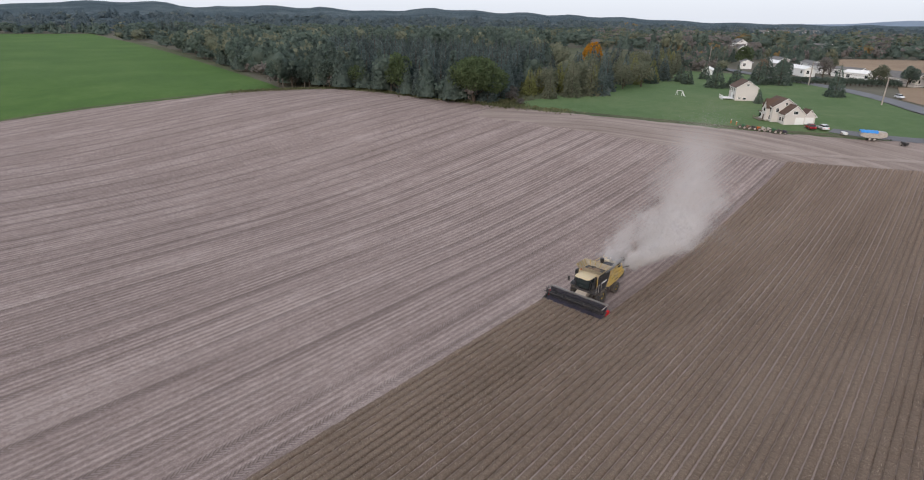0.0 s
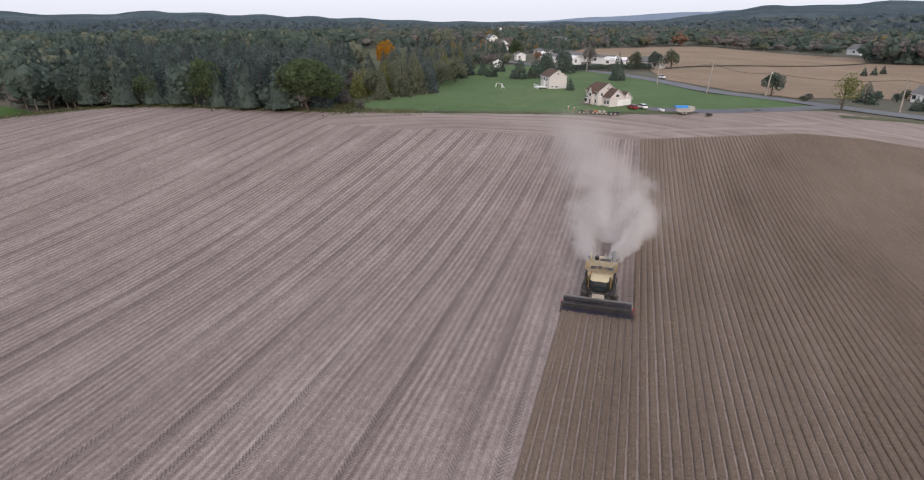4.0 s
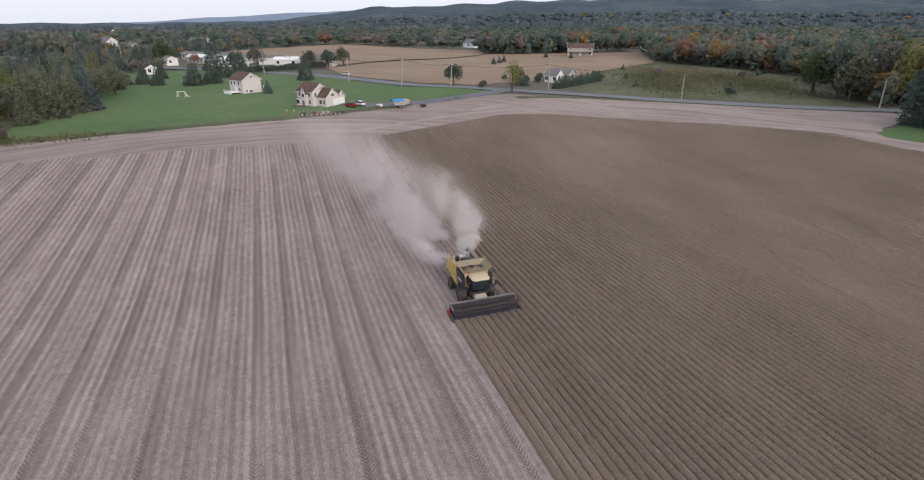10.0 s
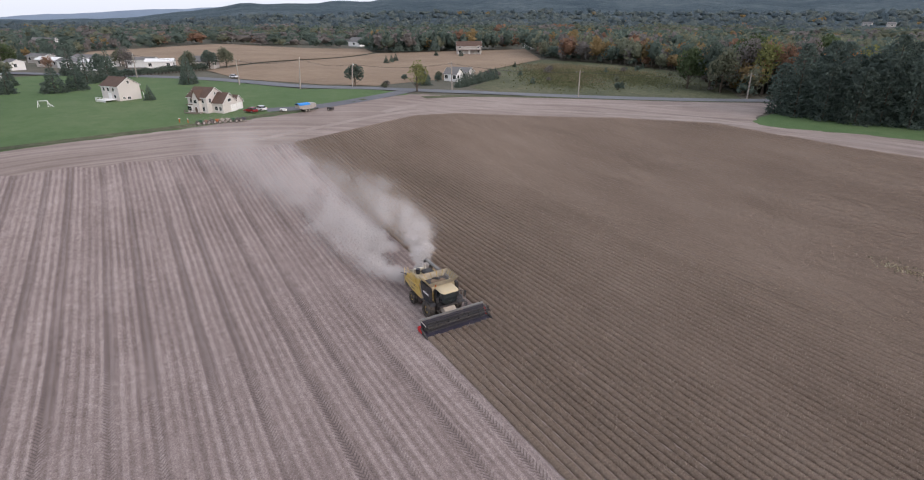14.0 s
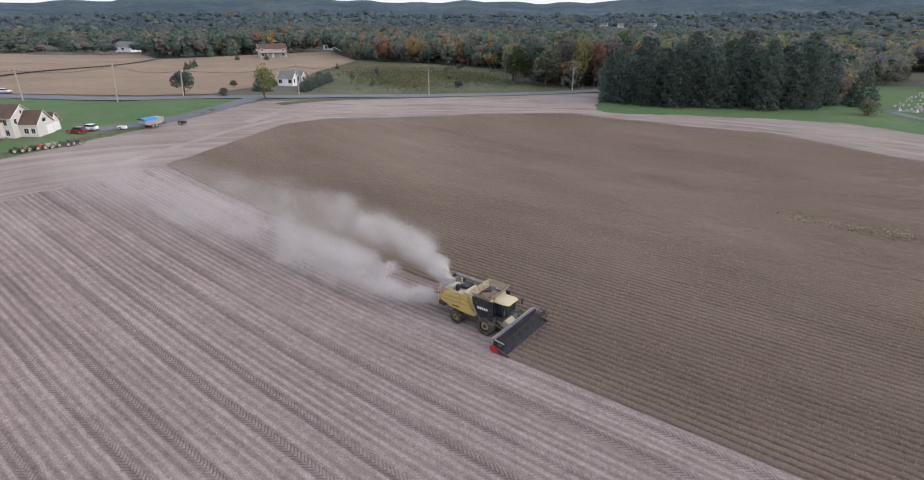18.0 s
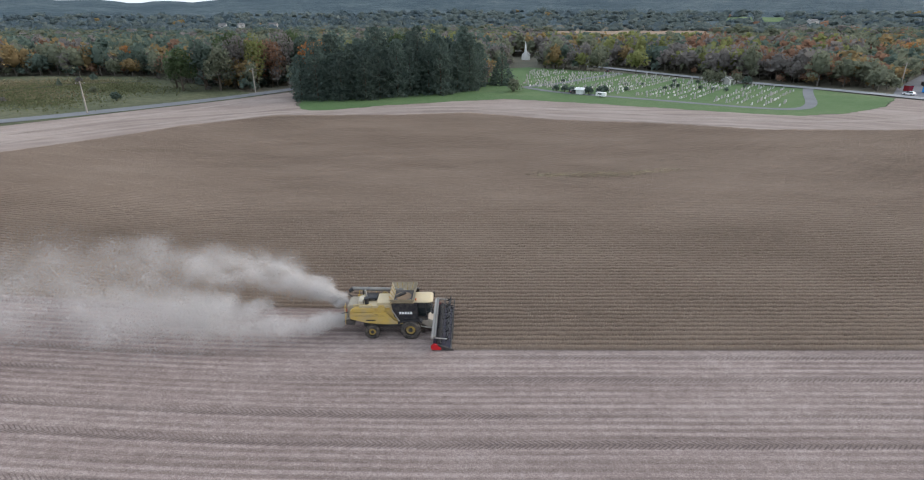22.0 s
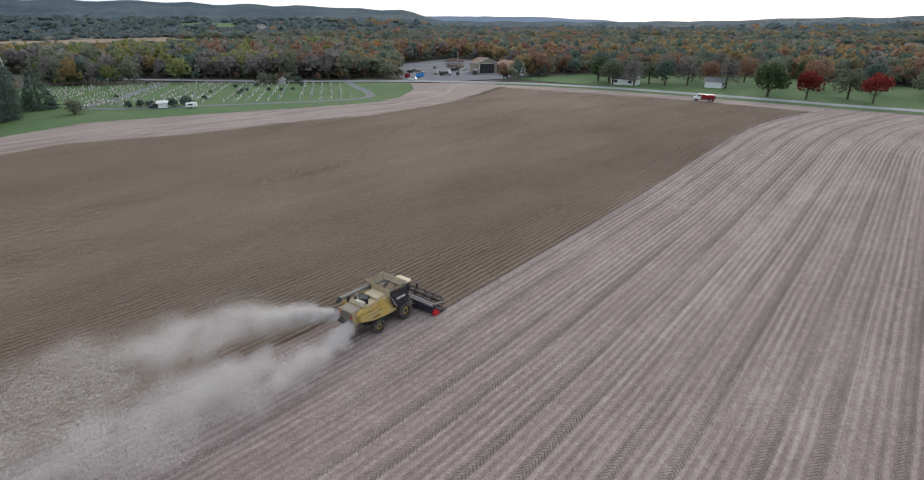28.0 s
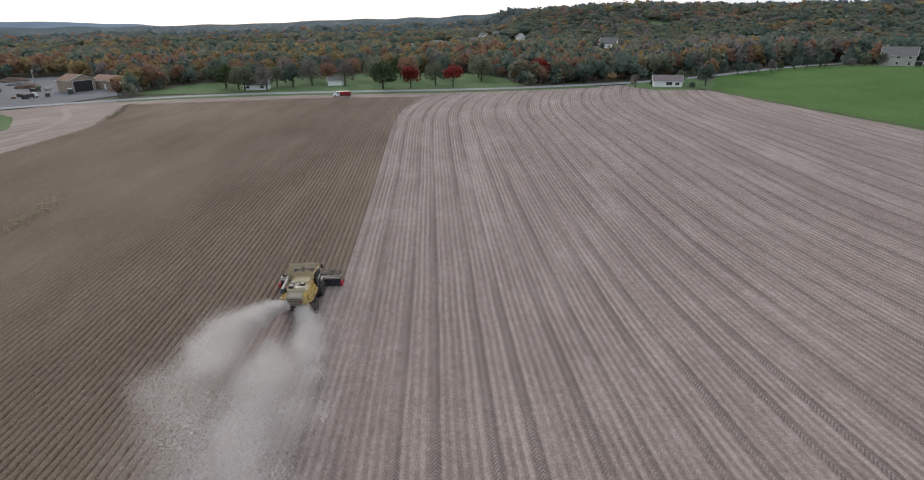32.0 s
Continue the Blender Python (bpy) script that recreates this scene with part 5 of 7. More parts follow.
farm_house()
second_house()
two = lambda w: [("y0", -w / 3, 0.9, 1.2, 1.3, "window"), ("y0", 0, 0.1, 1.0, 2.0, "door"), ("y0", w / 3, 0.9, 1.2, 1.3, "window"), ("y0", -w / 3, 3.5, 1.2, 1.3, "window"), ("y0", w / 3, 3.5, 1.2, 1.3, "window"), ("x1", 0, 3.5, 1.0, 1.2, "window"), ("x1", 0, 0.9, 1.0, 1.2, "window")]
fh = simple_house(-266, 165, 62, 15, 8, 4.6, 7.2, GREY_WALL, ROOF_BROWN, "large grey house with a brown roof behind the ripe field", openings=two(17))
part("porch", box(-7, 7, -6.5, -4.0, 2.4, 2.6), ROOF_BROWN, fh, "low porch roof")
for i in range(5):
    part("porch_post", box(-6.9 + i * 3.4, -6.7 + i * 3.4, -6.45, -6.3, -0.4, 2.4), WHITE, fh)
simple_house(-137, 80, 30, 5.0, 4.6, 2.6, 4.4, WHITE, ROOF_GREY, "small white gabled building behind the hedge", "garage")
simple_house(-145, 88, 30, 8, 5, 2.6, 4.0, GREY_WALL, ROOF_GREY, "low grey house half hidden by conifers")
simple_house(178, 56, 93, 9.4, 5.6, 2.2, 3.8, WHITE, ROOF_GREY, "low white house with grey roof beside the road", openings=[("y1", -2.6, 0.8, 1.4, 1.0, "window"), ("y1", 0.4, 0.1, 0.9, 1.8, "door"), ("y1", 2.9, 0.8, 1.2, 1.0, "window"), ("x1", 0, 0.8, 1.1, 1.0, "window")])
simple_house(188, 26, 90, 6, 4.6, 2.2, 3.4, WHITE, ROOF_GREY, "small white house half hidden by trees")
simple_house(161, -105.5, 75, 10.5, 6.2, 2.3, 4.1, WHITE, ROOF_MAUVE, "low white house with a mauve-grey roof at the field edge", openings=[("y1", -3.4, 0.8, 1.5, 1.0, "window"), ("y1", -0.4, 0.8, 2.2, 1.1, "window"), ("y1", 3.0, 0.1, 0.9, 1.8, "door"), ("x0", 0, 0.8, 1.1, 1.0, "window")])
simple_house(372, -146, 60, 12, 9, 5.5, 9.5, WHITE, ROOF_GREY, "white house standing among trees on the hillside", openings=two(12))
hr = simple_house(206, -234, 50, 15, 10, 5.4, 9.4, GREY_WALL, ROOF_GREY, "large grey farm house above the green field", openings=[("y1", -5, 0.9, 1.2, 1.5, "window"), ("y1", 0, 0.9, 1.2, 1.5, "window"), ("y1", -5, 3.8, 1.2, 1.5, "window"), ("y1", 0, 3.8, 1.2, 1.5, "window"), ("x0", -2.5, 3.8, 1.2, 1.5, "window"), ("x0", 2.5, 3.8, 1.2, 1.5, "window"), ("x0", 0, 6.8, 0.9, 1.0, "window")])
part("porch", box(-11.0, -7.5, -4, 4, 2.4, 2.6), ROOF_GREY, hr, "low front porch roof")
for yy in (-3.8, 0, 3.8):
    part("porch_post", box(-10.9, -10.7, yy - 0.1, yy + 0.1, -0.5, 2.4), WHITE, hr)
part("chimney", box(5.4, 6.2, -0.4, 0.4, 7.8, 10.4), GREY_WALL, hr)

hr.matrix_basis = hr.matrix_basis @ Matrix.Scale(0.9, 4)

# mobile homes beyond the lawn
for i, (x, y, turn, w) in enumerate([(-226, -30, 40, 13), (-238, -38, 35, 14), (-246, -27, 38, 12), (-252, -46, 40, 13), (-262, -34, 30, 14), (-232, -14, 60, 12), (-218, -8, 70, 10), (-280, -52, 35, 13), (-246, -58, 20, 9)]):
    ob = simple_house(x, y, turn, w, 4.6, 2.7, 3.6, WHITE if i % 4 != 3 else GREY_WALL, ROOF_GREY if i % 3 else WHITE, "long white mobile home with a low roof", "mobile home", name="mobile_home")
    ob["group"] = "mobile homes"
simple_house(-196, -58, 10, 5, 3.5, 2.1, 3.0, WHITE, WHITE, "small white garden shed on the lawn", "shed", name="shed")
simple_house(-212, 6, 65, 12, 7, 2.6, 4.4, SIDING, ROOF_GREY, "low house behind the dark hedge")
for x, y, turn, w in [(636, -77, 20, 15), (640, -95, 50, 13), (422, 0, 30, 12), (-373, 868, 10, 11), (-346, 872, 40, 9), (-300, 885, 0, 12), (519, 850, 30, 20), (-1010, -194, 80, 26), (-985, -222, 60, 22), (-940, -242, 75, 24), (-1060, -205, 70, 40), (-345, -90, 20, 14), (-420, -60, 50, 16), (-390, 140, 20, 13), (-372, 165, 70, 12), (-330, 205, 40, 11), (470, -20, 30, 15), (520, -60, 60, 16), (500, -100, 0, 14), (-470, -130, 30, 20), (-300, 240, 10, 12)]:
    simple_house(x, y, turn, w, 8, 3.2, 6.0, WHITE if y < 500 else GREY_WALL, ROOF_GREY, "distant white house among the trees" if y < 500 else "distant grey house on the hillside", openings=[("y0", 0, 0.9, 2.0, 1.4, "window")])

# church behind the cemetery
ch = simple_house(38, 292, 80, 10, 6, 3.4, 6.0, WHITE, ROOF_GREY, "white church with a pointed steeple behind the graves", "church", openings=[("x0", 0, 0.1, 1.8, 3.0, "door"), ("y0", -3, 1.5, 1.0, 2.4, "window"), ("y0", 2, 1.5, 1.0, 2.4, "window")], name="church")
ch.matrix_basis = ch.matrix_basis @ Matrix.Scale(0.72, 4)
part("tower", box(-6.6, -4.7, -0.95, 0.95, -0.5, 7.2), WHITE, ch, bevel=0.05)
part("belfry", box(-6.35, -4.95, -0.7, 0.7, 7.2, 8.4), WHITE, ch, bevel=0.05)
part("steeple", tube((-5.65, 0, 8.4), (-5.65, 0, 13.6), 0.8, 0.04, 8), WHITE, ch)
simple_house(66, 262, 15, 12, 7, 2.8, 5.0, WHITE, ROOF_GREY, "white house beside the church")
simple_house(-70, 184, 30, 10, 7, 2.6, 5.2, GREY_WALL, ROOF_GREY, "grey building half hidden behind the pines", "barn", name="barn")

# works yard
sh = simple_house(186, 131, 60, 9, 10, 4.6, 6.6, TAN_WALL, ROOF_RUST, "open-fronted storage shed in the yard", "shed", openings=[("x0", 0, 0.0, 7.6, 4.2, "open_bay")], name="storage_shed")
simple_house(193, 121, 60, 13, 9, 3.6, 5.4, TAN_WALL, ROOF_RUST, "long tan shed with a rusty roof in the yard", "shed", openings=[("y1", -3, 0.1, 1.0, 2.1, "door"), ("x0", 0, 0.1, 2.6, 2.6, "door")], name="storage_shed")
simple_house(187, 109, 60, 7.5, 2.8, 2.6, 2.9, WHITE, GREY_WALL, "white site trailer parked in the yard", "trailer", openings=[("y1", 1, 0.3, 0.9, 1.9, "door"), ("y1", -2, 1.1, 1.0, 0.9, "window")], name="site_trailer")


def heap(x, y, r, h, material, label):
    rng = np.random.default_rng(int(abs(x * 7 + y)))
    bm = bmesh.new()
    bmesh.ops.create_icosphere(bm, subdivisions=4, radius=1)
    for v in bm.verts:
        q = 1 + 0.25 * noise.noise(v.co * 2.1 + Vector((x, y, 0)))
        z = max(v.co.z, 0) ** 1.4
        v.co = Vector((v.co.x * r * q, v.co.y * r * q * 0.7, z * h * q - 0.1))
    ob = part("gravel_mound", bm, material)
    ob.matrix_basis = pose(x, y, ground_z(x, y) + 0.06, 0, 0, rng.uniform(0, 180))
    tagged(ob, label, "heap")


heap(200, 160, 6, 2.0, ROOF_BROWN, "heap of reddish brown gravel in the yard")
heap(214, 172, 5, 1.6, GRAVEL, "heap of grey crushed stone in the yard")
heap(230, 186, 7, 2.0, ROOF_BROWN, "long heap of brown soil in the yard")
for x, y, m, lab in [(150, 139, BLUE, "blue container"), (147, 143, CAR_RED, "red container"), (154, 141, BLUE, "blue container")]:
    ob = thing("container", (x, y, ground_z(x, y) + 0.06), 20, lab + " standing in the yard", "container", "yard containers")
    bd = part("body", box(-1.1, 1.1, -0.8, 0.8, 0.1, 1.7), m, ob, bevel=0.03)
    part("lid", box(-1.15, 1.15, -0.85, 0.85, 1.7, 1.8), DARK, ob)
    for k in (-0.8, 0.8):
        part("skid", box(k - 0.1, k + 0.1, -0.8, 0.8, 0.0, 0.1), DARK, ob)


# ---- vehicles ----
def small_wheel(parent, x, y, r, w):
    h = part("wheel", tube((x, y - w / 2, r), (x, y + w / 2, r), r, n=18), RUBBER, parent, "black tyre")
    s = 1 if y > 0 else -1
    part("rim", tube((x, y + s * w * 0.5, r), (x, y + s * (w * 0.5 + 0.02), r), r * 0.6, n=14), STEEL, h)


def car(x, y, turn, paint, label):
    c = thing("car", (x, y, ground_z(x, y) + 0.13), turn, label, "car", size=0.76)
    part("body", prism([(-2.2, 0.3), (-2.25, 0.75), (-2.05, 0.95), (-0.1, 1.0), (1.2, 0.92), (2.1, 0.75), (2.25, 0.5), (2.2, 0.28)], -0.88, 0.88), paint, c, bevel=0.06)
    cab = part("cabin", prism([(-2.0, 0.95), (-1.5, 1.42), (0.1, 1.45), (0.95, 0.95)], -0.76, 0.76), GLASS, c, bevel=0.05)
    part("roof_panel", prism([(-1.55, 1.42), (-1.4, 1.5), (0.0, 1.52), (0.15, 1.43)], -0.7, 0.7), paint, cab, bevel=0.02)
    for sx in (-1.35, 1.35):
        for sy in (-0.82, 0.82):
            small_wheel(c, sx, sy, 0.33, 0.22)
    for sy in (-0.65, 0.65):
        part("headlight", box(2.16, 2.27, sy - 0.16, sy + 0.16, 0.55, 0.7), LAMP, c)
        part("tail_light", box(-2.28, -2.2, sy - 0.16, sy + 0.16, 0.62, 0.8), RED, c)
    part("bumper", box(2.2, 2.3, -0.8, 0.8, 0.3, 0.48), DARK, c)


car(-92.6, 1.2, 210, CAR_RED, "dark red car parked before the garage")
car(-93.6, 3.4, 215, CAR_WHITE, "white car parked before the garage")
car(140, 133, 110, CAR_WHITE, "white pickup car on the yard road")
car(39, 141, 20, DARK, "dark car parked by the cemetery hedge")
car(-206, -20, 45, DARK, "dark car parked among the mobile homes")
car(-163, 10, 30, CAR_WHITE, "white car on the country road")
car(66, 210, 60, BLACK, "black car by the cemetery lane")


def dump_truck():
    x, y = 149, 18
    c = thing("dump_truck", (x, y, ground_z(x, y) + 0.05), 92, "red grain truck with a white cab parked at the field edge", "truck")
    part("chassis", box(-4.0, 3.2, -0.5, 0.5, 0.6, 0.9), BLACK, c)
    part("hood", prism([(2.0, 0.7), (2.0, 1.75), (3.4, 1.6), (3.6, 1.2), (3.6, 0.7)], -0.85, 0.85), WHITE, c, bevel=0.06)
    cab = part("cab", prism([(0.7, 0.8), (0.7, 2.6), (1.8, 2.6), (2.15, 1.75), (2.15, 0.8)], -1.05, 1.05), WHITE, c, bevel=0.06)
    part("windscreen", prism([(1.86, 2.45), (2.12, 1.85), (2.16, 1.86), (1.92, 2.47)], -0.9, 0.9), GLASS, cab)
    for s in (-1, 1):
        part("side_window", box(0.95, 1.75, min(s * 1.04, s * 1.07), max(s * 1.04, s * 1.07), 1.75, 2.4), GLASS, cab)
    bed = part("dump_body", box(-4.1, 0.5, -1.2, 1.2, 1.0, 2.5), CAR_RED, c, "dark red grain body", bevel=0.04)
    for i in range(7):
        for s in (-1, 1):
            part("rib", box(-4.0 + i * 0.72, -3.9 + i * 0.72, min(s * 1.2, s * 1.28), max(s * 1.2, s * 1.28), 1.05, 2.5), CAR_RED, bed)
    for sx in (-3.2, -2.1, 2.6):
        for sy in (-0.95, 0.95):
            small_wheel(c, sx, sy, 0.5, 0.32)
    c.matrix_basis = c.matrix_basis @ Matrix.Scale(0.82, 4)


dump_truck()


def tarp_trailer():
    x, y = -89.5, 13.0
    c = thing("grain_wagon", (x, y, ground_z(x, y) + 0.12), 108, "grey grain trailer covered with a blue tarpaulin", "trailer", size=0.74)
    part("hull", prism([(-3.1, 1.3), (-3.1, 2.2), (3.1, 2.2), (3.1, 1.3), (1.8, 0.8), (-1.8, 0.8)], -1.15, 1.15), STEEL, c, "grey sheet metal hull", bevel=0.04)
    bm = bmesh.new()
    n = 14
    rows = []
    for i in range(n + 1):
        x0 = -3.2 + 4.1 * i / n
        rows.append([bm.verts.new((x0, 1.3 * math.cos(a * math.pi / 8), 2.1 + 0.62 * math.sin(a * math.pi / 8) + 0.05 * math.sin(i * 1.7 + a))) for a in range(9)])
    for a, b in zip(rows, rows[1:]):
        for i in range(8):
            bm.faces.new((a[i], a[i + 1], b[i + 1], b[i]))
    part("tarpaulin", bm, BLUE, c, "bright blue tarpaulin")
    part("cover", prism([(0.9, 2.2), (1.0, 2.55), (2.9, 2.4), (3.1, 2.2)], -1.1, 1.1), STEEL, c)
    for sx in (-0.7, 0.4):
        for sy in (-1.0, 1.0):
            small_wheel(c, sx, sy, 0.45, 0.3)
    part("drawbar", tube((1.8, 0, 0.7), (4.6, 0, 0.45), 0.08, n=8), DARK, c)
    part("jack", tube((4.3, 0, 0.0), (4.3, 0, 0.8), 0.05, n=8), DARK, c)
    part("axle_frame", box(-1.2, 1.2, -0.8, 0.8, 0.45, 0.85), DARK, c)


tarp_trailer()
for x, y, m, lab in [(-88.5, 18.5, DARK, "small dark implement on the drive"), (-90.5, 8.0, WHITE, "white gas bottle box on the drive")]:
    ob = thing("implement", (x, y, ground_z(x, y) + 0.1), 40, lab, "implement")
    part("frame", box(-0.8, 0.8, -0.3, 0.3, 0.25, 0.75), m, ob, bevel=0.05)
    small_wheel(ob, -0.3, 0.4, 0.3, 0.15)
    small_wheel(ob, -0.3, -0.4, 0.3, 0.15)


def old_implement(x, y, turn, paint, seed, label):
    rng = np.random.default_rng(seed)
    c = thing("farm_implement", (x, y, ground_z(x, y) + 0.03), turn, label, "farm implement", "row of old implements", 0.75)
    part("frame", box(-0.9, 0.9, -0.25, 0.25, 0.45, 0.7), paint, c, bevel=0.04)
    part("hood", prism([(-0.2, 0.7), (-0.2, 1.2 + rng.uniform(0, 0.25)), (0.8, 1.1), (0.9, 0.7)], -0.28, 0.28), paint, c, bevel=0.05)
    part("seat", box(-0.75, -0.35, -0.22, 0.22, 0.85, 0.95), DARK, c)
    part("lever", tube((-0.3, 0.1, 0.7), (-0.1, 0.25, 1.5), 0.03, n=5), DARK, c)
    for sx, r in ((-0.6, 0.5), (0.65, 0.33)):
        for sy in (-0.5, 0.5):
            small_wheel(c, sx, sy, r, 0.2)


for i in range(9):
    old_implement(-84.6 + 0.15 * math.sin(i * 2), -10.5 + i * 1.05, 100 + 25 * math.sin(i * 3.1), [GREEN_PAINT, ROOF_RUST, DARK, ORANGE, STEEL, STEEL, GREEN_PAINT, DARK, HEADER][i], i, "small old " + ["green", "rusty", "dark", "orange", "grey", "grey", "green", "dark", "blue-black"][i] + " farm implement on the grass")
for x, y in ((-88, -14), (-87, -12.5)):
    ob = thing("fire_hydrant", (x, y, ground_z(x, y)), 0, "small orange garden post on the lawn", "garden post")
    part("post", tube((0, 0, -0.1), (0, 0, 0.8), 0.12, 0.1), ORANGE, ob)
    part("cap", tube((0, 0, 0.8), (0, 0, 0.92), 0.16, 0.06), WHITE, ob)


def swing_set():
    x, y = -121, -39.5
    c = thing("swing_set", (x, y, ground_z(x, y)), 75, "white wooden swing set on the lawn", "swing set", size=0.55)
    part("top_beam", tube((-1.9, 0, 2.6), (1.9, 0, 2.6), 0.12, n=8), WHITE, c)
    for sx in (-1.8, 1.8):
        for sy in (-1.1, 1.1):
            part("leg", tube((sx, 0, 2.6), (sx * 1.1, sy, -0.05), 0.11, n=8), WHITE, c)
    for sx in (-0.7, 0.7):
        for d in (-0.22, 0.22):
            part("chain", tube((sx + d, 0, 2.6), (sx + d, 0, 0.55), 0.02, n=4), DARK, c)
        part("swing_seat", box(sx - 0.28, sx + 0.28, -0.1, 0.1, 0.5, 0.56), GREEN_PAINT, c)
    part("slide", prism([(1.9, 1.5), (2.0, 1.5), (3.6, 0.1), (3.5, 0.05)], -0.3, 0.3), WHITE, c)


swing_set()


# ---- poles and wires ----
POLE = plain("pale_weathered_pole", (0.36, 0.32, 0.28), 0.9, vary=0.2)


def pole(x, y, h, lean=(0, 0), arm=True, lamp=False, turn=0, label="weathered wooden utility pole with a cross arm"):
    c = thing("utility_pole", (x, y, ground_z(x, y)), turn, label, "utility pole", "utility poles")
    part("post", tube((0, 0, -0.5), (lean[0], lean[1], h), 0.2, 0.15, 10), POLE, c)
    if arm:
        ca = part("cross_arm", box(lean[0] * 0.93 - 1.1, lean[0] * 0.93 + 1.1, lean[1] * 0.93 - 0.07, lean[1] * 0.93 + 0.07, h * 0.93 - 0.07, h * 0.93 + 0.07), WOOD, c)
        for k in (-0.95, 0, 0.95):
            part("insulator", tube((lean[0] * 0.93 + k, lean[1] * 0.93, h * 0.93 + 0.07), (lean[0] * 0.93 + k, lean[1] * 0.93, h * 0.93 + 0.25), 0.05, n=6), WHITE, ca)
    if lamp:
        la = part("lamp_arm", tube((lean[0] * 0.9, lean[1] * 0.9, h * 0.9), (lean[0] * 0.9 + 0.9, lean[1] * 0.9, h * 0.95), 0.04, n=6), STEEL, c)
        part("lamp_head", tube((lean[0] * 0.9 + 0.9, lean[1] * 0.9, h * 0.92), (lean[0] * 0.9 + 0.9, lean[1] * 0.9, h * 0.97), 0.22, 0.12, 10), LAMP, la)
    return Vector((x + lean[0], y + lean[1], ground_z(x, y) + h * 0.93))


tops = [pole(-260, -80, 8.5), pole(-182, -18, 8.0), pole(-143, 8, 7.5, turn=60), pole(-123, 21, 8.8, (-0.2, 0.75), False, label="tall pale leaning utility pole"), pole(-121, 36, 6.8, (0, 0.5), False, True, label="leaning pole with a lamp by the road"),
        pole(-112, 65, 8.2, (0.3, -0.6), True, turn=30, label="pale utility pole by the road corner"), pole(-92, 99, 8.0, turn=40), pole(-66, 146, 8.0, turn=40), pole(-40, 190, 8.0, turn=40)]
for p, q in zip(tops, tops[1:]):
    for off in (-0.4, 0.4):
        bm = bmesh.new()
        pts = [p.lerp(q, i / 8) + Vector((off, off, -1.0 * math.sin(math.pi * i / 8))) for i in range(9)]
        for a, b in zip(pts, pts[1:]):
            tube(a, b, 0.022, n=4, bm=bm)
        tagged(part("power_line", bm, DARK), "thin dark overhead wire between the poles", "power line", "overhead wires")
for x, y in ((148, 148), (190, 150)):
    pole(x, y, 8.5)

# ---- cemetery ----
GRAVES = [(24, 163), (33, 222), (82, 192), (114, 150), (90, 110), (64, 130), (50, 141), (36, 150)]
shapes = []
for k in range(4):
    bm = bmesh.new()
    ww, hh, dd = ((0.42, 0.85, 0.1), (0.55, 0.7, 0.12), (0.35, 1.15, 0.12), (0.22, 1.7, 0.22))[k]
    pr = [(-ww, 0.12), (-ww, hh * 0.8), (-ww * 0.6, hh), (ww * 0.6, hh), (ww, hh * 0.8), (ww, 0.12)]
    prism(pr, -dd, dd, bm)
    box(-ww * 1.25, ww * 1.25, -dd * 1.8, dd * 1.8, -0.1, 0.14, bm)
    bmesh.ops.recalc_face_normals(bm, faces=bm.faces[:])
    me = bpy.data.meshes.new("gravestone")
    bm.to_mesh(me)
    bm.free()
    me.materials.append(STONE if k != 1 else plain("pale_grave_stone", (0.56, 0.55, 0.53), 0.6, vary=0.12))
    shapes.append(me)
spots = []
for i in range(-20, 34):
    for j in range(80):
        u, v = i * 3.3, j * 1.85
        x, y = 22 + u * 0.80 + v * 0.62 - 6, 150 - u * 0.60 + v * 0.79 - 30
        if inside(x, y, GRAVES) and rnd.random() < 0.82 and i % 7 != 6:
            spots.append((x + rnd.uniform(-0.3, 0.3), y + rnd.uniform(-0.3, 0.3), int(rnd.choice([0, 0, 1, 1, 2, 3])), rnd.uniform(0.6, 0.9), rnd.uniform(-4, 4), 52 + rnd.uniform(-8, 8)))
spots.sort(key=lambda q: q[1])
for x, y, n, s, lean, turn in spots[:298]:
    ob = new("gravestone", shapes[n])
    ob.matrix_basis = pose(x, y, ground_z(x, y) + 0.04, lean, 0, turn) @ Matrix.Scale(s, 4)
    tagged(ob, "weathered pale gravestone on the cemetery lawn", "gravestone", "gravestones")
bm = bmesh.new()
for x, y, n, s, lean, turn in spots[298:]:
    m = pose(x, y, ground_z(x, y) + 0.04, lean, 0, turn) @ Matrix.Scale(s, 4)
    ww, hh, dd = ((0.42, 0.85, 0.1), (0.55, 0.7, 0.12), (0.35, 1.15, 0.12), (0.22, 1.7, 0.22))[n]
    box(-ww, ww, -dd, dd, 0.0, hh, bm, m)
    box(-ww * 1.25, ww * 1.25, -dd * 1.8, dd * 1.8, -0.1, 0.14, bm, m)
tagged(part("far_gravestones", bm, STONE), "rows of pale gravestones far up the cemetery", "gravestones", kind="stuff")
ob = thing("camper", (45.5, 132, ground_z(45, 132) + 0.04), -35, "white camping trailer parked on the grass", "camper", size=0.78)
part("body", box(-1.9, 1.9, -1.0, 1.0, 0.4, 1.9), WHITE, ob, bevel=0.12)
part("window", box(-1.0, 0.6, -1.02, -0.99, 1.1, 1.6), GLASS, ob)
for sy in (-0.9, 0.9):
    small_wheel(ob, 0, sy, 0.32, 0.2)
simple_house(40.5, 139, -35, 2.4, 1.9, 1.6, 2.0, WHITE, WHITE, "small white tool shed between the round bushes", "shed", openings=[("y0", 0, 0.1, 0.9, 1.7, "door")], name="tool_shed")
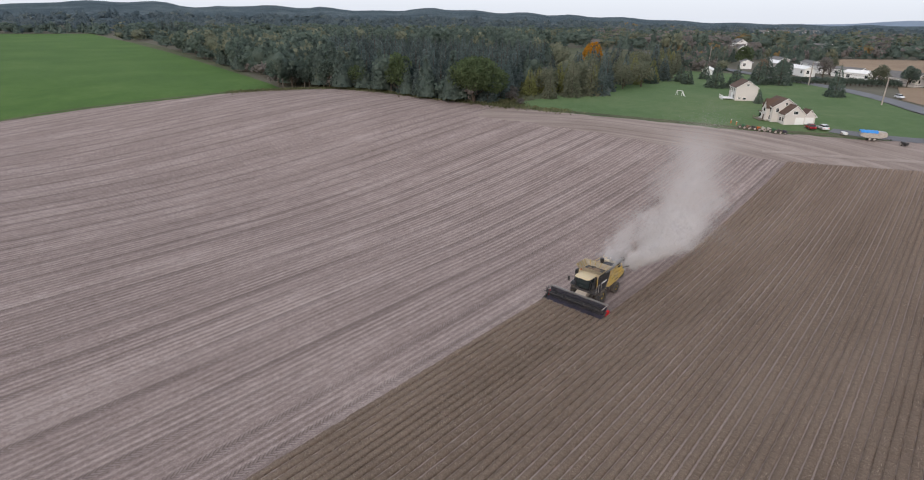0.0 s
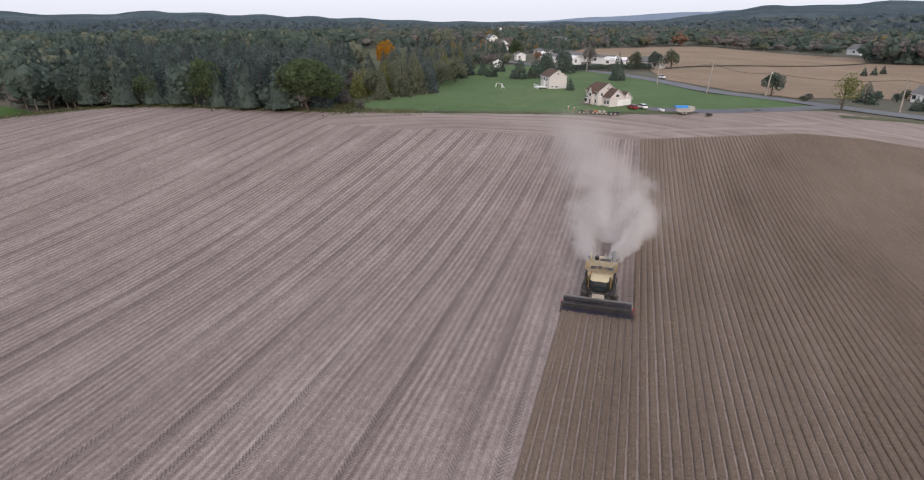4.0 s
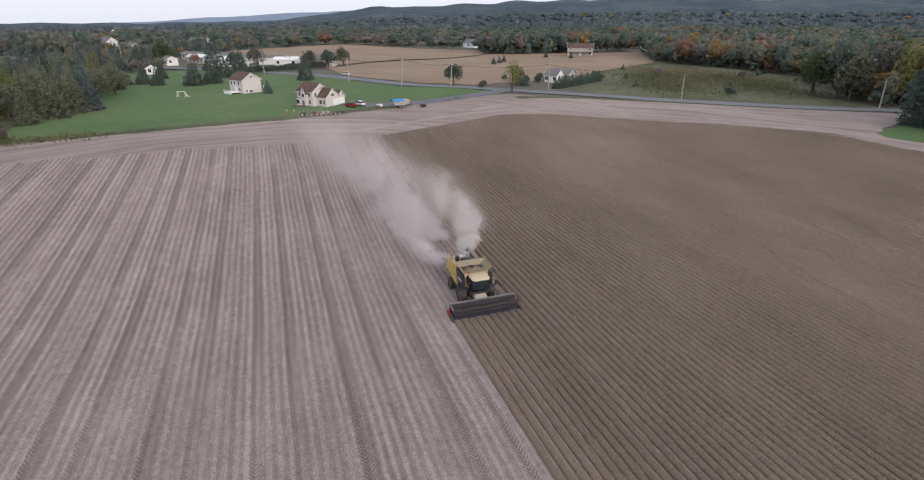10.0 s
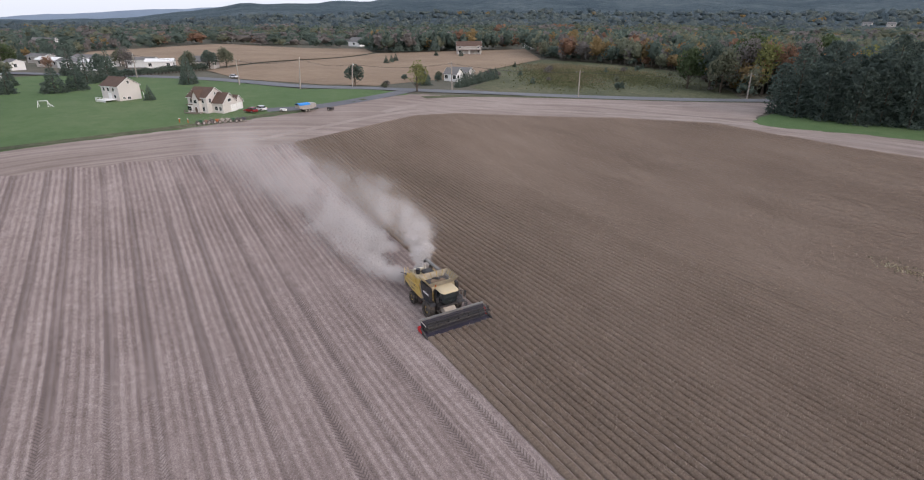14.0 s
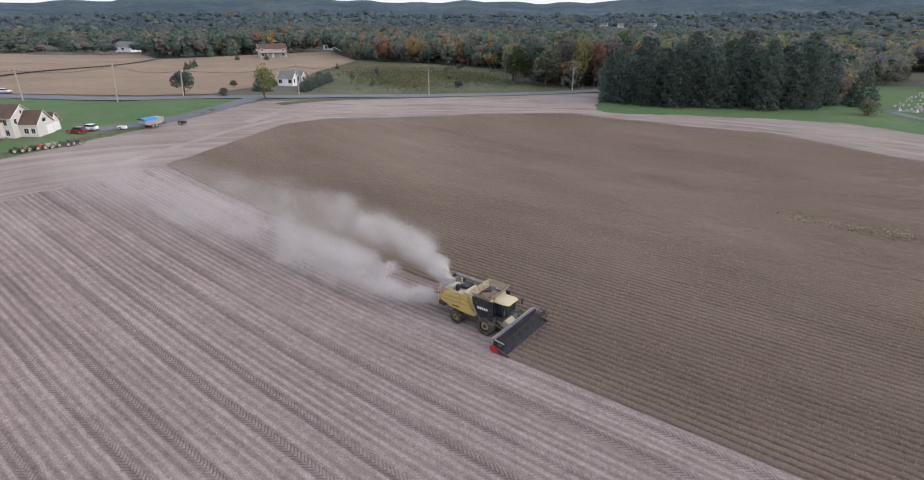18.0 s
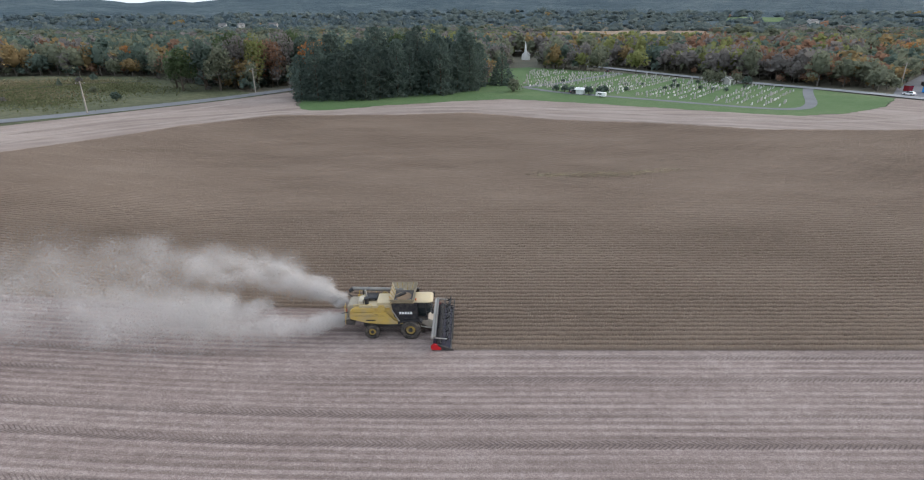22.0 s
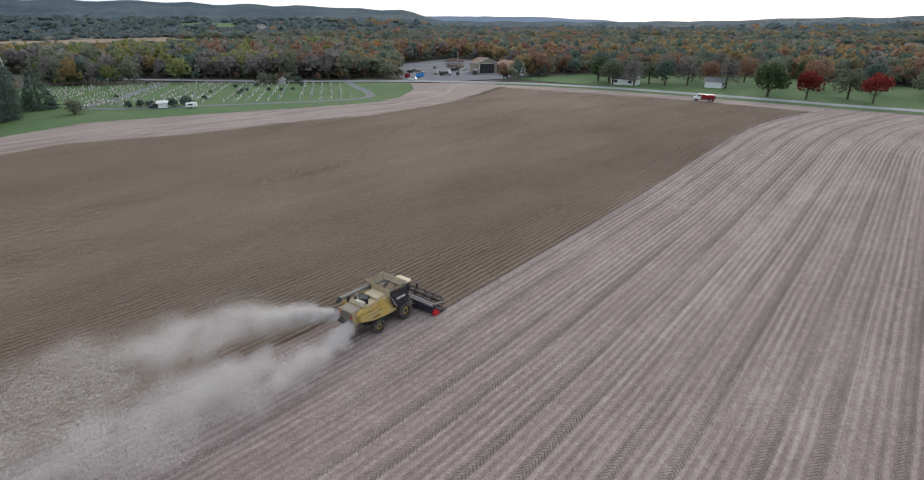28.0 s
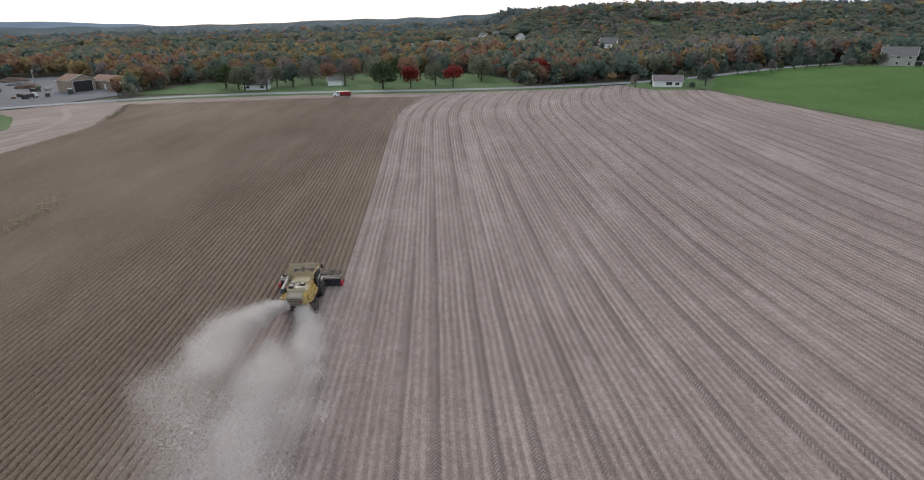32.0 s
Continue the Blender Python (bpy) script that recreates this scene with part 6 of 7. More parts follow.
simple_house(98, 164, 40, 2.0, 1.8, 2.0, 2.6, STONE, ROOF_GREY, "small pale chapel vault in the cemetery", "vault", openings=[("y0", 0, 0.1, 0.8, 1.6, "door")], name="vault")


# ---- masts and clutter ----
def mast(x, y, h):
    m = thing("radio_mast", (x, y, ground_z(x, y)), 0, "thin grey radio mast on the wooded hill", "mast")
    part("shaft", tube((0, 0, -0.5), (0, 0, h), 0.24, 0.12, 6), DARK, m)
    for k in (0.72, 0.88):
        part("crossarm", tube((-1.6, 0, h * k), (1.6, 0, h * k), 0.08, n=5), DARK, m)


mast(560, -190, 44)
mast(515, -120, 38)


def truck(x, y, turn, paint, label):
    """A lorry standing in the yard: cab, windscreen, bed and six wheels."""
    t = thing("lorry", (x, y, ground_z(x, y) + 0.06), turn, label, "lorry", "yard lorries", 0.72)
    cab = part("cab", prism([(2.2, 0.6), (4.1, 0.6), (4.1, 1.7), (3.7, 2.7), (2.2, 2.7)], -1.15, 1.15), paint, t, bevel=0.08)
    part("windscreen", prism([(3.98, 1.75), (4.13, 1.75), (3.82, 2.55), (3.7, 2.55)], -1.0, 1.0), GLASS, cab)
    part("bed", box(-3.6, 2.0, -1.2, 1.2, 0.9, 2.3), DARK, t, bevel=0.05)
    part("chassis", box(-3.6, 4.0, -0.5, 0.5, 0.55, 0.88), BLACK, t)
    for wx in (-2.8, -1.6, 3.2):
        for wy in (-1.0, 1.0):
            part("wheel", tube((wx, wy - 0.16, 0.5), (wx, wy + 0.16, 0.5), 0.5, n=14), RUBBER, t)


for x, y, turn, paint, label in [(176, 128, 30, WHITE, "white lorry with a dark bed in the gravel yard"), (190, 136, 75, ORANGE, "orange lorry with a dark bed in the gravel yard"), (183, 146, 10, GREEN_PAINT, "dark green lorry parked in the gravel yard"), (206, 142, 50, CAR_RED, "red lorry parked in the gravel yard"), (164, 136, -20, WHITE, "white lorry at the yard entrance")]:
    truck(x, y, turn, paint, label)
for i in range(16):
    x, y = 160 + rnd.uniform(0, 48), 122 + rnd.uniform(0, 42)
    if inside(x, y, YARD):
        ob = part("pallet_stack", box(-0.9, 0.9, -0.7, 0.7, 0, rnd.uniform(0.5, 1.5)), [WOOD, STEEL, ROOF_RUST, DARK][i % 4], None, bevel=0.04)
        ob.matrix_basis = pose(x, y, ground_z(x, y) + 0.06, 0, 0, rnd.uniform(0, 90))
        tagged(ob, "stacked materials lying in the gravel yard", "stack", "yard stacks")


# ---- trees that stand apart ----
def dense_spruce(name, height, width, material, seed, n=1350, leaf=0.52):
    """A full spruce: tier upon tier of short drooping sprays, thin at the tip, ragged at the rim."""
    rng = np.random.default_rng(seed)
    t = 1 - np.sqrt(rng.uniform(0, 1, n))
    tier = np.round(t * 26) / 26 + rng.normal(size=n) * 0.008
    a = rng.uniform(0, 2 * math.pi, n)
    rim = 1 + 0.14 * np.sin(a * 5 + tier * 40 + seed) + 0.1 * np.sin(a * 9 - tier * 70)
    q = rng.uniform(0.35, 1, n) ** 0.5
    r = width / 2 * (1 - tier).clip(0, 1) ** 0.88 * rim * q + 0.05
    z = height * (0.03 + 0.97 * tier) - 0.28 * r * q
    v, f = leaf_cloud(np.stack([r * np.cos(a), r * np.sin(a), z], 1), leaf * (0.6 + 0.7 * (1 - t)), rng, 0.55)
    bm = tube((0, 0, -0.3), (0, 0, height * 0.95), height * 0.018 + 0.05, 0.03, 7)
    me = bpy.data.meshes.new(name + "_trunk")
    bm.to_mesh(me)
    bm.free()
    me.materials.append(BARK)
    return me, cloud_mesh(name + "_crown", v, f, material)


SPRUCES = [dense_spruce(f"spruce_{i}", 12.0, 6.2 + 0.5 * (i % 3), SPRUCE, 10 + i) for i in range(4)]
def shaggy_pine(name, height, width, seed, n=2600):
    """A pine clothed to the ground in hanging, uneven boughs."""
    rng = np.random.default_rng(seed)
    z = rng.uniform(0.01, 1, n) ** 1.1
    a = rng.uniform(0, 2 * math.pi, n)
    bough = 0.72 + 0.2 * np.sin(a * 4 + z * 25 + seed) + 0.16 * np.sin(a * 3 - z * 60) + 0.12 * rng.normal(size=n)
    r = width / 2 * np.minimum(1, (1.06 - z) * 2.6) ** 0.7 * bough * np.sqrt(rng.uniform(0.45, 1, n))
    pts = np.stack([r * np.cos(a), r * np.sin(a), z * height], 1)
    return trunk_mesh(name + "_trunk", height * 0.9, 0.24, 6, width * 0.3, rng, 0.3), cloud_mesh(name + "_crown", *leaf_cloud(pts, 0.52, rng, 1.3), PINE)


PINES = [shaggy_pine(f"pine_{i}", 18.5 + 2 * (i % 3), 8.0 + i * 0.7, 30 + i) for i in range(4)]
GARDEN = [dense_spruce(f"garden_spruce_{i}", 8.0, 6.0, DEEP, 50 + i, 1200, 0.42) for i in range(2)]
LARCH = [dense_spruce(f"larch_{i}", 10.0, 6.4, OLIVE if i else LIME, 60 + i, 1100, 0.48) for i in range(3)]
BIG_OAK = broadleaf("oak", 12.5, 15.5, OAK, 70, 7000, 0.55, 0.06)
GOLD_TREE = broadleaf("gold", 12.0, 9.0, GOLD, 71, 1800, 0.6, 0.08)
RED_TREE = [broadleaf("red_a", 9.0, 7.5, CRIMSON, 72, 1500, 0.5), broadleaf("red_b", 9.0, 8.0, CRIMSON, 73, 1500, 0.5)]
GREEN_TREE = [broadleaf("green_a", 9.5, 8.5, OAK, 74, 1600, 0.55, 0.08), broadleaf("green_b", 9.0, 7.0, DEEP, 75, 1500, 0.5, 0.08)]
OLIVE_TREE = [broadleaf("olive_a", 9.0, 7.5, OLIVE, 76, 1400, 0.5, 0.08), broadleaf("olive_b", 9.5, 8.0, LIME, 77, 900, 0.42, 0.08)]
BARE_TREE = [broadleaf("bare_a", 9.5, 7.5, BARE, 78, 1200, 0.4, 0.08), broadleaf("bare_b", 10.0, 7.0, RUST, 79, 1300, 0.45, 0.08)]
AMBER_TREE = broadleaf("amber_a", 9.5, 8.0, foliage("orange_leaves", (0.26, 0.125, 0.05), (0.34, 0.17, 0.07), 0.5, 0.6), 83, 1400, 0.5, 0.08)
BUSH = [broadleaf("bush_a", 2.2, 2.4, DEEP, 80, 420, 0.3, 0.0), broadleaf("bush_b", 2.4, 3.0, OLIVE, 81, 420, 0.3, 0.0), broadleaf("bush_c", 2.2, 2.8, BARE, 82, 380, 0.28, 0.0)]

for x, y, t, s in [(186, -60, RED_TREE[0], 1.15), (180, -58, OLIVE_TREE[0], 1.0), (190, -78, BARE_TREE[1], 1.1), (196, -86, BARE_TREE[1], 1.2), (182, -70, OLIVE_TREE[0], 1.05), (188, 232, RED_TREE[1], 1.2), (196, 222, BARE_TREE[1], 1.2), (208, 228, AMBER_TREE, 1.2), (222, 226, BARE_TREE[1], 1.2), (236, 224, AMBER_TREE, 1.15), (-146, 212, AMBER_TREE, 1.2), (-138, 214, BARE_TREE[1], 1.15)]:
    plant("autumn_tree", t, x, y, "autumn tree in full colour at the wood edge", group="autumn trees", size=s)
for i in range(15):
    f = i / 14
    plant("field_edge_tree", (GREEN_TREE + OLIVE_TREE[:1] + BARE_TREE[:1])[int(rnd.integers(0, 4))], 188 + 22 * f + rnd.uniform(-3, 3), -146 - 92 * f + rnd.uniform(-3, 3), "dark leafy tree along the far edge of the green field", group="field edge trees", size=rnd.uniform(0.4, 0.85))
plant("oak_tree", BIG_OAK, -68, -75.5, "broad spreading green oak at the field edge", turn=20)
plant("maple_tree", GOLD_TREE, -190, -109, "bright golden autumn tree among dark spruces")
for i, (x, y) in enumerate(((172, -6), (173.5, -23))):
    plant("maple_tree", RED_TREE[i], x, y, "crimson autumn maple beside the park road", group="park trees")
for i, (x, y, t) in enumerate([(180, 64, OLIVE_TREE[0]), (175, 60, OLIVE_TREE[0]), (174, 51, BARE_TREE[0]), (183, 70, GREEN_TREE[0]), (186, 50, OLIVE_TREE[0]), (184, 43, GREEN_TREE[1]), (188, 36, BARE_TREE[0]), (194, 30, BARE_TREE[1]), (187, 22, BARE_TREE[0]), (172, 5, GREEN_TREE[0]), (180, -16, OLIVE_TREE[0]), (196, 10, OLIVE_TREE[0]), (198, -4, BARE_TREE[1]), (202, -20, GREEN_TREE[1]), (192, -36, OLIVE_TREE[0]), (200, 50, BARE_TREE[0]), (206, 66, OLIVE_TREE[0]), (186, -52, BARE_TREE[1]), (196, 62, GREEN_TREE[1]), (206, 40, OLIVE_TREE[0]), (212, 22, BARE_TREE[1]), (214, 0, GREEN_TREE[0]), (208, -36, OLIVE_TREE[0]), (198, -58, GREEN_TREE[1]), (188, -70, OLIVE_TREE[0]), (222, 34, BARE_TREE[0])]):
    plant("park_tree", t, x, y, "round-crowned park tree turning autumn colour", group="park trees", size=rnd.uniform(0.95, 1.2), wide=1.12)
for x, y, t, s in [(-92, 150, GREEN_TREE[0], 1.5), (-86, 154, GREEN_TREE[1], 1.9), (-80, 152, OLIVE_TREE[0], 1.7), (-75, 157, BARE_TREE[0], 1.95), (-70, 160, OLIVE_TREE[1], 1.9), (-66, 164, BARE_TREE[1], 1.8), (-62, 168, BARE_TREE[0], 2.0), (-58, 174, GREEN_TREE[1], 1.9), (-89, 162, BARE_TREE[0], 1.8), (-80, 165, GREEN_TREE[0], 2.0), (-71, 171, OLIVE_TREE[0], 2.0), (-64, 180, GREEN_TREE[0], 2.0), (-98, 158, OLIVE_TREE[0], 1.3), (-80, 178, BARE_TREE[1], 1.8)]:
    plant("roadside_tree", t, x, y, "tall mixed autumn tree beside the country road", group="roadside trees", size=s, wide=0.8)
plant("roadside_tree", OLIVE_TREE[1], -108, 51, "thin yellow-green tree at the road corner", size=0.9)
plant("roadside_tree", GREEN_TREE[1], -124, 38, "dense dark rounded tree by the road", size=0.72, wide=1.1)
plant("conifer", GARDEN[1], -124, 61, "dark green conifer beside the white house", size=0.75, wide=1.3)
for x, y, s in [(-116, 44, 0.7), (-119, 46, 0.9), (-131, 66, 1.3), (-134, 72, 1.1), (-150, 104, 1.1), (-156, 108, 1.0), (-140, 62, 0.9), (-144, 78, 1.2)]:
    plant("bush", BUSH[int(rnd.integers(0, 3))], x, y, "rounded shrub near the road corner", "bush", "roadside shrubs", s)
for x, y, s, w in [(-121, -17.5, 0.5, 1.0), (-150, -39, 1.0, 1.25), (-154, -34, 0.95, 1.2), (-160, -55, 0.8, 1.1), (-154, -50, 0.75, 1.1), (-146, -60, 0.85, 1.1), (-172, -32, 1.2, 1.1), (-176, -26, 1.3, 1.1), (-153, -5, 1.2, 0.85), (-176, -52, 0.8, 1.0), (-205, -38, 1.1, 1.1), (-222, -62, 1.0, 1.2), (-240, -70, 1.2, 1.2)]:
    plant("garden_spruce", GARDEN[int(rnd.integers(0, 2))], x, y, "dark spruce standing on the lawn by the houses", group="garden spruces", size=s, wide=w)
for x, y, t, s in [(-199, 0, OLIVE_TREE[0], 0.85), (-204, 8, GREEN_TREE[1], 0.8), (-208, 15, OLIVE_TREE[0], 0.9), (-186, -28, GREEN_TREE[1], 0.9), (-215, -20, BARE_TREE[0], 0.9), (-230, -46, BARE_TREE[1], 0.6), (-256, -62, GREEN_TREE[0], 1.0), (-240, -22, OLIVE_TREE[0], 0.8)]:
    plant("garden_tree", t, x, y, "leafy garden tree among the mobile homes", group="garden trees", size=s)
for i in range(26):
    f = i / 25
    x, y = -186 - 15 * f + rnd.uniform(-0.4, 0.4), -24 + 30 * f
    plant("hedge_shrub", BUSH[0], x, y, "clipped dark green shrub in a hedge", "bush", "dark hedge", rnd.uniform(1.0, 1.25))
for i in range(15):
    f = i / 14
    x, y = -117 - 24 * f + rnd.uniform(-0.5, 0.5), 70 + 30 * f + rnd.uniform(-0.5, 0.5)
    plant("arborvitae", GARDEN[i % 2], x, y, "dark columnar evergreen in a row", "tree", "evergreen row", rnd.uniform(0.45, 0.6), wide=1.0)
for x, y, s in [(34, 147, 1.0), (36.5, 145, 1.1), (38.5, 143, 1.0), (43, 138.5, 1.25), (46.5, 138, 1.2), (48.5, 141, 1.2), (20, 147, 1.9), (97, 168, 1.8), (102, 166, 1.7), (94, 171, 2.0), (104, 162, 1.4)]:
    plant("bush", BUSH[0 if s < 1.5 else 1], x, y, "dark rounded bush on the cemetery lawn", "bush", "cemetery bushes", s)
for k in range(14):
    u, v = rnd.uniform(0, 1), rnd.uniform(0, 1)
    x, y = 40 + 60 * u, 150 + 35 * v - 20 * u
    if inside(x, y, GRAVES):
        plant("grave_shrub", BUSH[0], x, y, "small clipped shrub between the graves", "bush", "grave shrubs", rnd.uniform(0.4, 0.7))
plant("spruce_tree", GARDEN[0], 17, 166, "tall dark spruce standing alone by the graves", size=1.6, wide=1.1)
plant("tree", GREEN_TREE[1], 157, -119, "dense dark green tree beside the low white house", size=0.95)
plant("tree", BARE_TREE[0], 158, -92, "thin grey-brown tree before the low white house", size=0.55)
plant("tree", OLIVE_TREE[0], 168, -114, "small olive tree behind the low white house", size=0.6)
for x, y in [(164, -101), (155, -113)]:
    plant("bush", BUSH[0], x, y, "dark bush by the low white house", "bush", "", 1.0)
for k in range(26):
    x, y = rnd.uniform(-190, -75), rnd.uniform(85, 185)
    if inside(x, y, MEADOW_NW):
        plant("meadow_bush", BUSH[int(rnd.integers(0, 3))] if k % 3 else GARDEN[0], x, y, "scattered shrub in the rough meadow", "bush", "meadow shrubs", rnd.uniform(0.7, 1.5) if k % 3 else 0.35)
for x, y in [(-225, 92), (-232, 98), (-240, 104), (-262, 140), (-250, 150)]:
    plant("conifer", GARDEN[1], x, y, "small dark conifer in the ripe field", "tree", "field conifers", 0.5)


def scatter(poly, gap, seed):
    rng = np.random.default_rng(seed)
    xs, ys = [p[0] for p in poly], [p[1] for p in poly]
    out = []
    x = min(xs)
    row = 0
    while x < max(xs):
        y = min(ys) + (row % 2) * gap / 2
        while y < max(ys):
            px, py = x + rng.uniform(-0.3, 0.3) * gap, y + rng.uniform(-0.3, 0.3) * gap
            if inside(px, py, poly):
                out.append((px, py))
            y += gap
        x += gap * 0.87
        row += 1
    return out


SPRUCE_WOOD = [(-64, -112), (-65, -88), (-73, -70), (-80, -74), (-104, -88), (-150, -106), (-180, -126), (-215, -175), (-200, -255), (-130, -230), (-85, -165), (-70, -130)]
for x, y in sorted(scatter(SPRUCE_WOOD, 6.3, 1), key=lambda q: -q[0])[:299]:
    plant("spruce_tree", SPRUCES[int(rnd.integers(0, 4))], x, y, "blue-grey spruce in a dense plantation", group="spruce plantation", size=rnd.uniform(0.8, 1.15))
EDGE = [(-48, -140), (-46, -132), (-57, -124), (-62, -108), (-68, -110), (-62, -132), (-70, -170), (-62, -172)]
for x, y in scatter(EDGE, 5.0, 2):
    plant("edge_tree", (GREEN_TREE + BARE_TREE[:1] + OLIVE_TREE[:1] + GREEN_TREE[1:])[int(rnd.integers(0, 5))], x, y, "dark scrubby tree at the plantation edge", group="edge trees", size=rnd.uniform(0.65, 1.05))
plant("edge_tree", GREEN_TREE[0], -64, -101, "tall green ivy-clad tree at the plantation edge", group="edge trees", size=1.25, wide=0.8)
BELT = [(-84, -63), (-92, -59), (-110, -55), (-156, -59), (-205, -73), (-225, -80), (-225, -98), (-150, -90), (-92, -78)]
for i, (x, y) in enumerate(scatter(BELT, 6.5, 3)):
    t = LARCH[i % 3] if rnd.random() < 0.55 else (OLIVE_TREE[0] if rnd.random() < 0.4 else SPRUCES[i % 4])
    plant("belt_tree", t, x, y, "mixed olive and golden tree along the lawn", group="tree belt", size=rnd.uniform(0.75, 1.05))
for x, y, s in [(-78, -70, 1.3), (-82, -73, 1.6), (-88, -78, 1.2), (-74, -64, 0.9), (-95, -84, 1.5), (-110, -86, 1.4), (-125, -92, 1.8)]:
    plant("bush", BUSH[2], x, y, "brown brushy shrub between lawn and spruces", "bush", "brush", s)
for x, y, t, z in [(-50, 168, AMBER_TREE, 1.75), (-44, 168, OLIVE_TREE[1], 1.7), (-38, 164, OLIVE_TREE[1], 1.6), (-9, 170, OLIVE_TREE[1], 1.95), (-20, 172, GREEN_TREE[0], 1.9), (4, 172, GREEN_TREE[1], 1.8)]:
    plant("grove_tree", t, x, y, "tall broadleaf tree showing above the pine grove", group="grove trees", size=z)
for i in range(30):
    f = i / 29
    plant("conifer", SPRUCES[i % 4], -112 - 88 * f + rnd.uniform(-5, 5), -318 - 300 * f + rnd.uniform(-8, 8), "tall dark conifer in the row beyond the green field", group="conifer row", size=rnd.uniform(0.95, 1.3))
PINE_WOOD = [(-47, 131), (-44, 124), (-20, 130), (2, 141), (11, 152), (8, 164), (-14, 158), (-38, 146)]
for x, y in scatter(PINE_WOOD, 5.6, 4):
    plant("pine_tree", PINES[int(rnd.integers(0, 4))], x, y, "tall dark pine in a dense grove", group="pine grove", size=rnd.uniform(0.68, 0.92), wide=1.15)


# ---- woods and hills: masses of trees that nobody could count ----
BALL = [(0, 0, 1)] + [(math.cos(a) * c, math.sin(a) * c, s) for c, s, n, o in ((0.62, 0.78, 5, 0.0), (0.95, 0.3, 8, 0.3), (0.9, -0.35, 8, 0.0)) for a in [o + 2 * math.pi * i / n for i in range(n)]] + [(0, 0, -0.8)]


def crown_core(rng, rx, rz, cz):
    """A lumpy closed crown of 23 corners pushed in and out."""
    v = np.array(BALL)
    v = v * (0.74 + 0.5 * rng.random(len(v)))[:, None] * (rx, rx, rz) + (0, 0, cz)
    f = [(0, 1 + i, 1 + (i + 1) % 5) for i in range(5)]
    top, mid, low = list(range(1, 6)), list(range(6, 14)), list(range(14, 22))

    def zip_rings(a, b):
        i = j = 0
        while i < len(a) or j < len(b):
            if j * len(a) <= i * len(b) and j < len(b):
                f.append((a[i % len(a)], b[j % len(b)], b[(j + 1) % len(b)]))
                j += 1
            else:
                f.append((a[i % len(a)], b[j % len(b)], a[(i + 1) % len(a)]))
                i += 1
    zip_rings(top, mid)
    zip_rings(mid, low)
    f.extend((low[i], 22, low[(i + 1) % 8]) for i in range(8))
    return v, np.array(f)


def template(n, seed, leaf, lumps=3, cone=False, core=0.5):
    """A tree as leaf clumps round lumpy cores; a cone of sprays for evergreens."""
    rng = np.random.default_rng(seed)
    if cone:
        t = rng.uniform(0, 1, n) ** 0.7
        a = rng.uniform(0, 2 * math.pi, n)
        r = 0.40 * t * rng.uniform(0.75, 1.0, n) + 0.02
        pts = np.stack([r * np.cos(a), r * np.sin(a), 1.0 - 0.92 * t], 1)
        v, f = leaf_cloud(pts, leaf, rng)
        k = 7
        ring = [(math.cos(i * 2 * math.pi / k) * 0.33 * rng.uniform(0.8, 1.1), math.sin(i * 2 * math.pi / k) * 0.33 * rng.uniform(0.8, 1.1), 0.08) for i in range(k)]
        heart, g = np.array([(0, 0, 0.97)] + ring), np.array([(0, 1 + i, 1 + (i + 1) % k) for i in range(k)])
        return np.concatenate([heart, v]), np.concatenate([g, f + len(heart)])
    if lumps > 1:
        v, f = crown_core(rng, 0.20, 0.30, 0.5)
        u, g = leaf_cloud(crown_points(n, 0.40, 0.50, 0.54, rng, 11), leaf, rng)
        return np.concatenate([v, u]), np.concatenate([f, g + len(v)])
    vs, fs, m = [], [], 0
    for i in range(lumps):
        a = i * 2.4 + rng.uniform(0, 1)
        d = 0.0 if lumps == 1 else 0.21
        size = core if lumps == 1 else rng.uniform(0.26, 0.33)
        v, f = crown_core(rng, size, size * 0.95, 0.5 if lumps == 1 else rng.uniform(0.45, 0.68))
        v = v + (math.cos(a) * d, math.sin(a) * d, 0)
        vs.append(v)
        fs.append(f + m)
        m += len(v)
        if n:
            pick = rng.integers(0, 22, n // lumps)
            v, f = leaf_cloud(v[pick] + rng.normal(size=(len(pick), 3)) * size * 0.42, leaf, rng)
            vs.append(v)
            fs.append(f + m)
            m += len(v)
    return np.concatenate(vs), np.concatenate(fs)


def near_road(x, y):
    for line in (ROAD_WEST, ROAD_EAST):
        for (x0, y0), (x1, y1) in zip(line, line[1:]):
            dx, dy = x1 - x0, y1 - y0
            t = min(1, max(0, ((x - x0) * dx + (y - y0) * dy) / (dx * dx + dy * dy)))
            if math.hypot(x - x0 - t * dx, y - y0 - t * dy) < 8:
                return True
    return False


def by_house(x, y):
    """In the garden of a distant house or in the clearing before it."""
    for hx, hy in FAR_HOUSES:
        d = math.hypot(hx, hy)
        if (x - hx) ** 2 + (y - hy) ** 2 < 18 ** 2 or (d > 480 or hx > 0) and 0 < (hx - x) * hx + (hy - y) * hy < 95 * d and abs(hx * y - hy * x) < 9 * d:
            return True
    return False


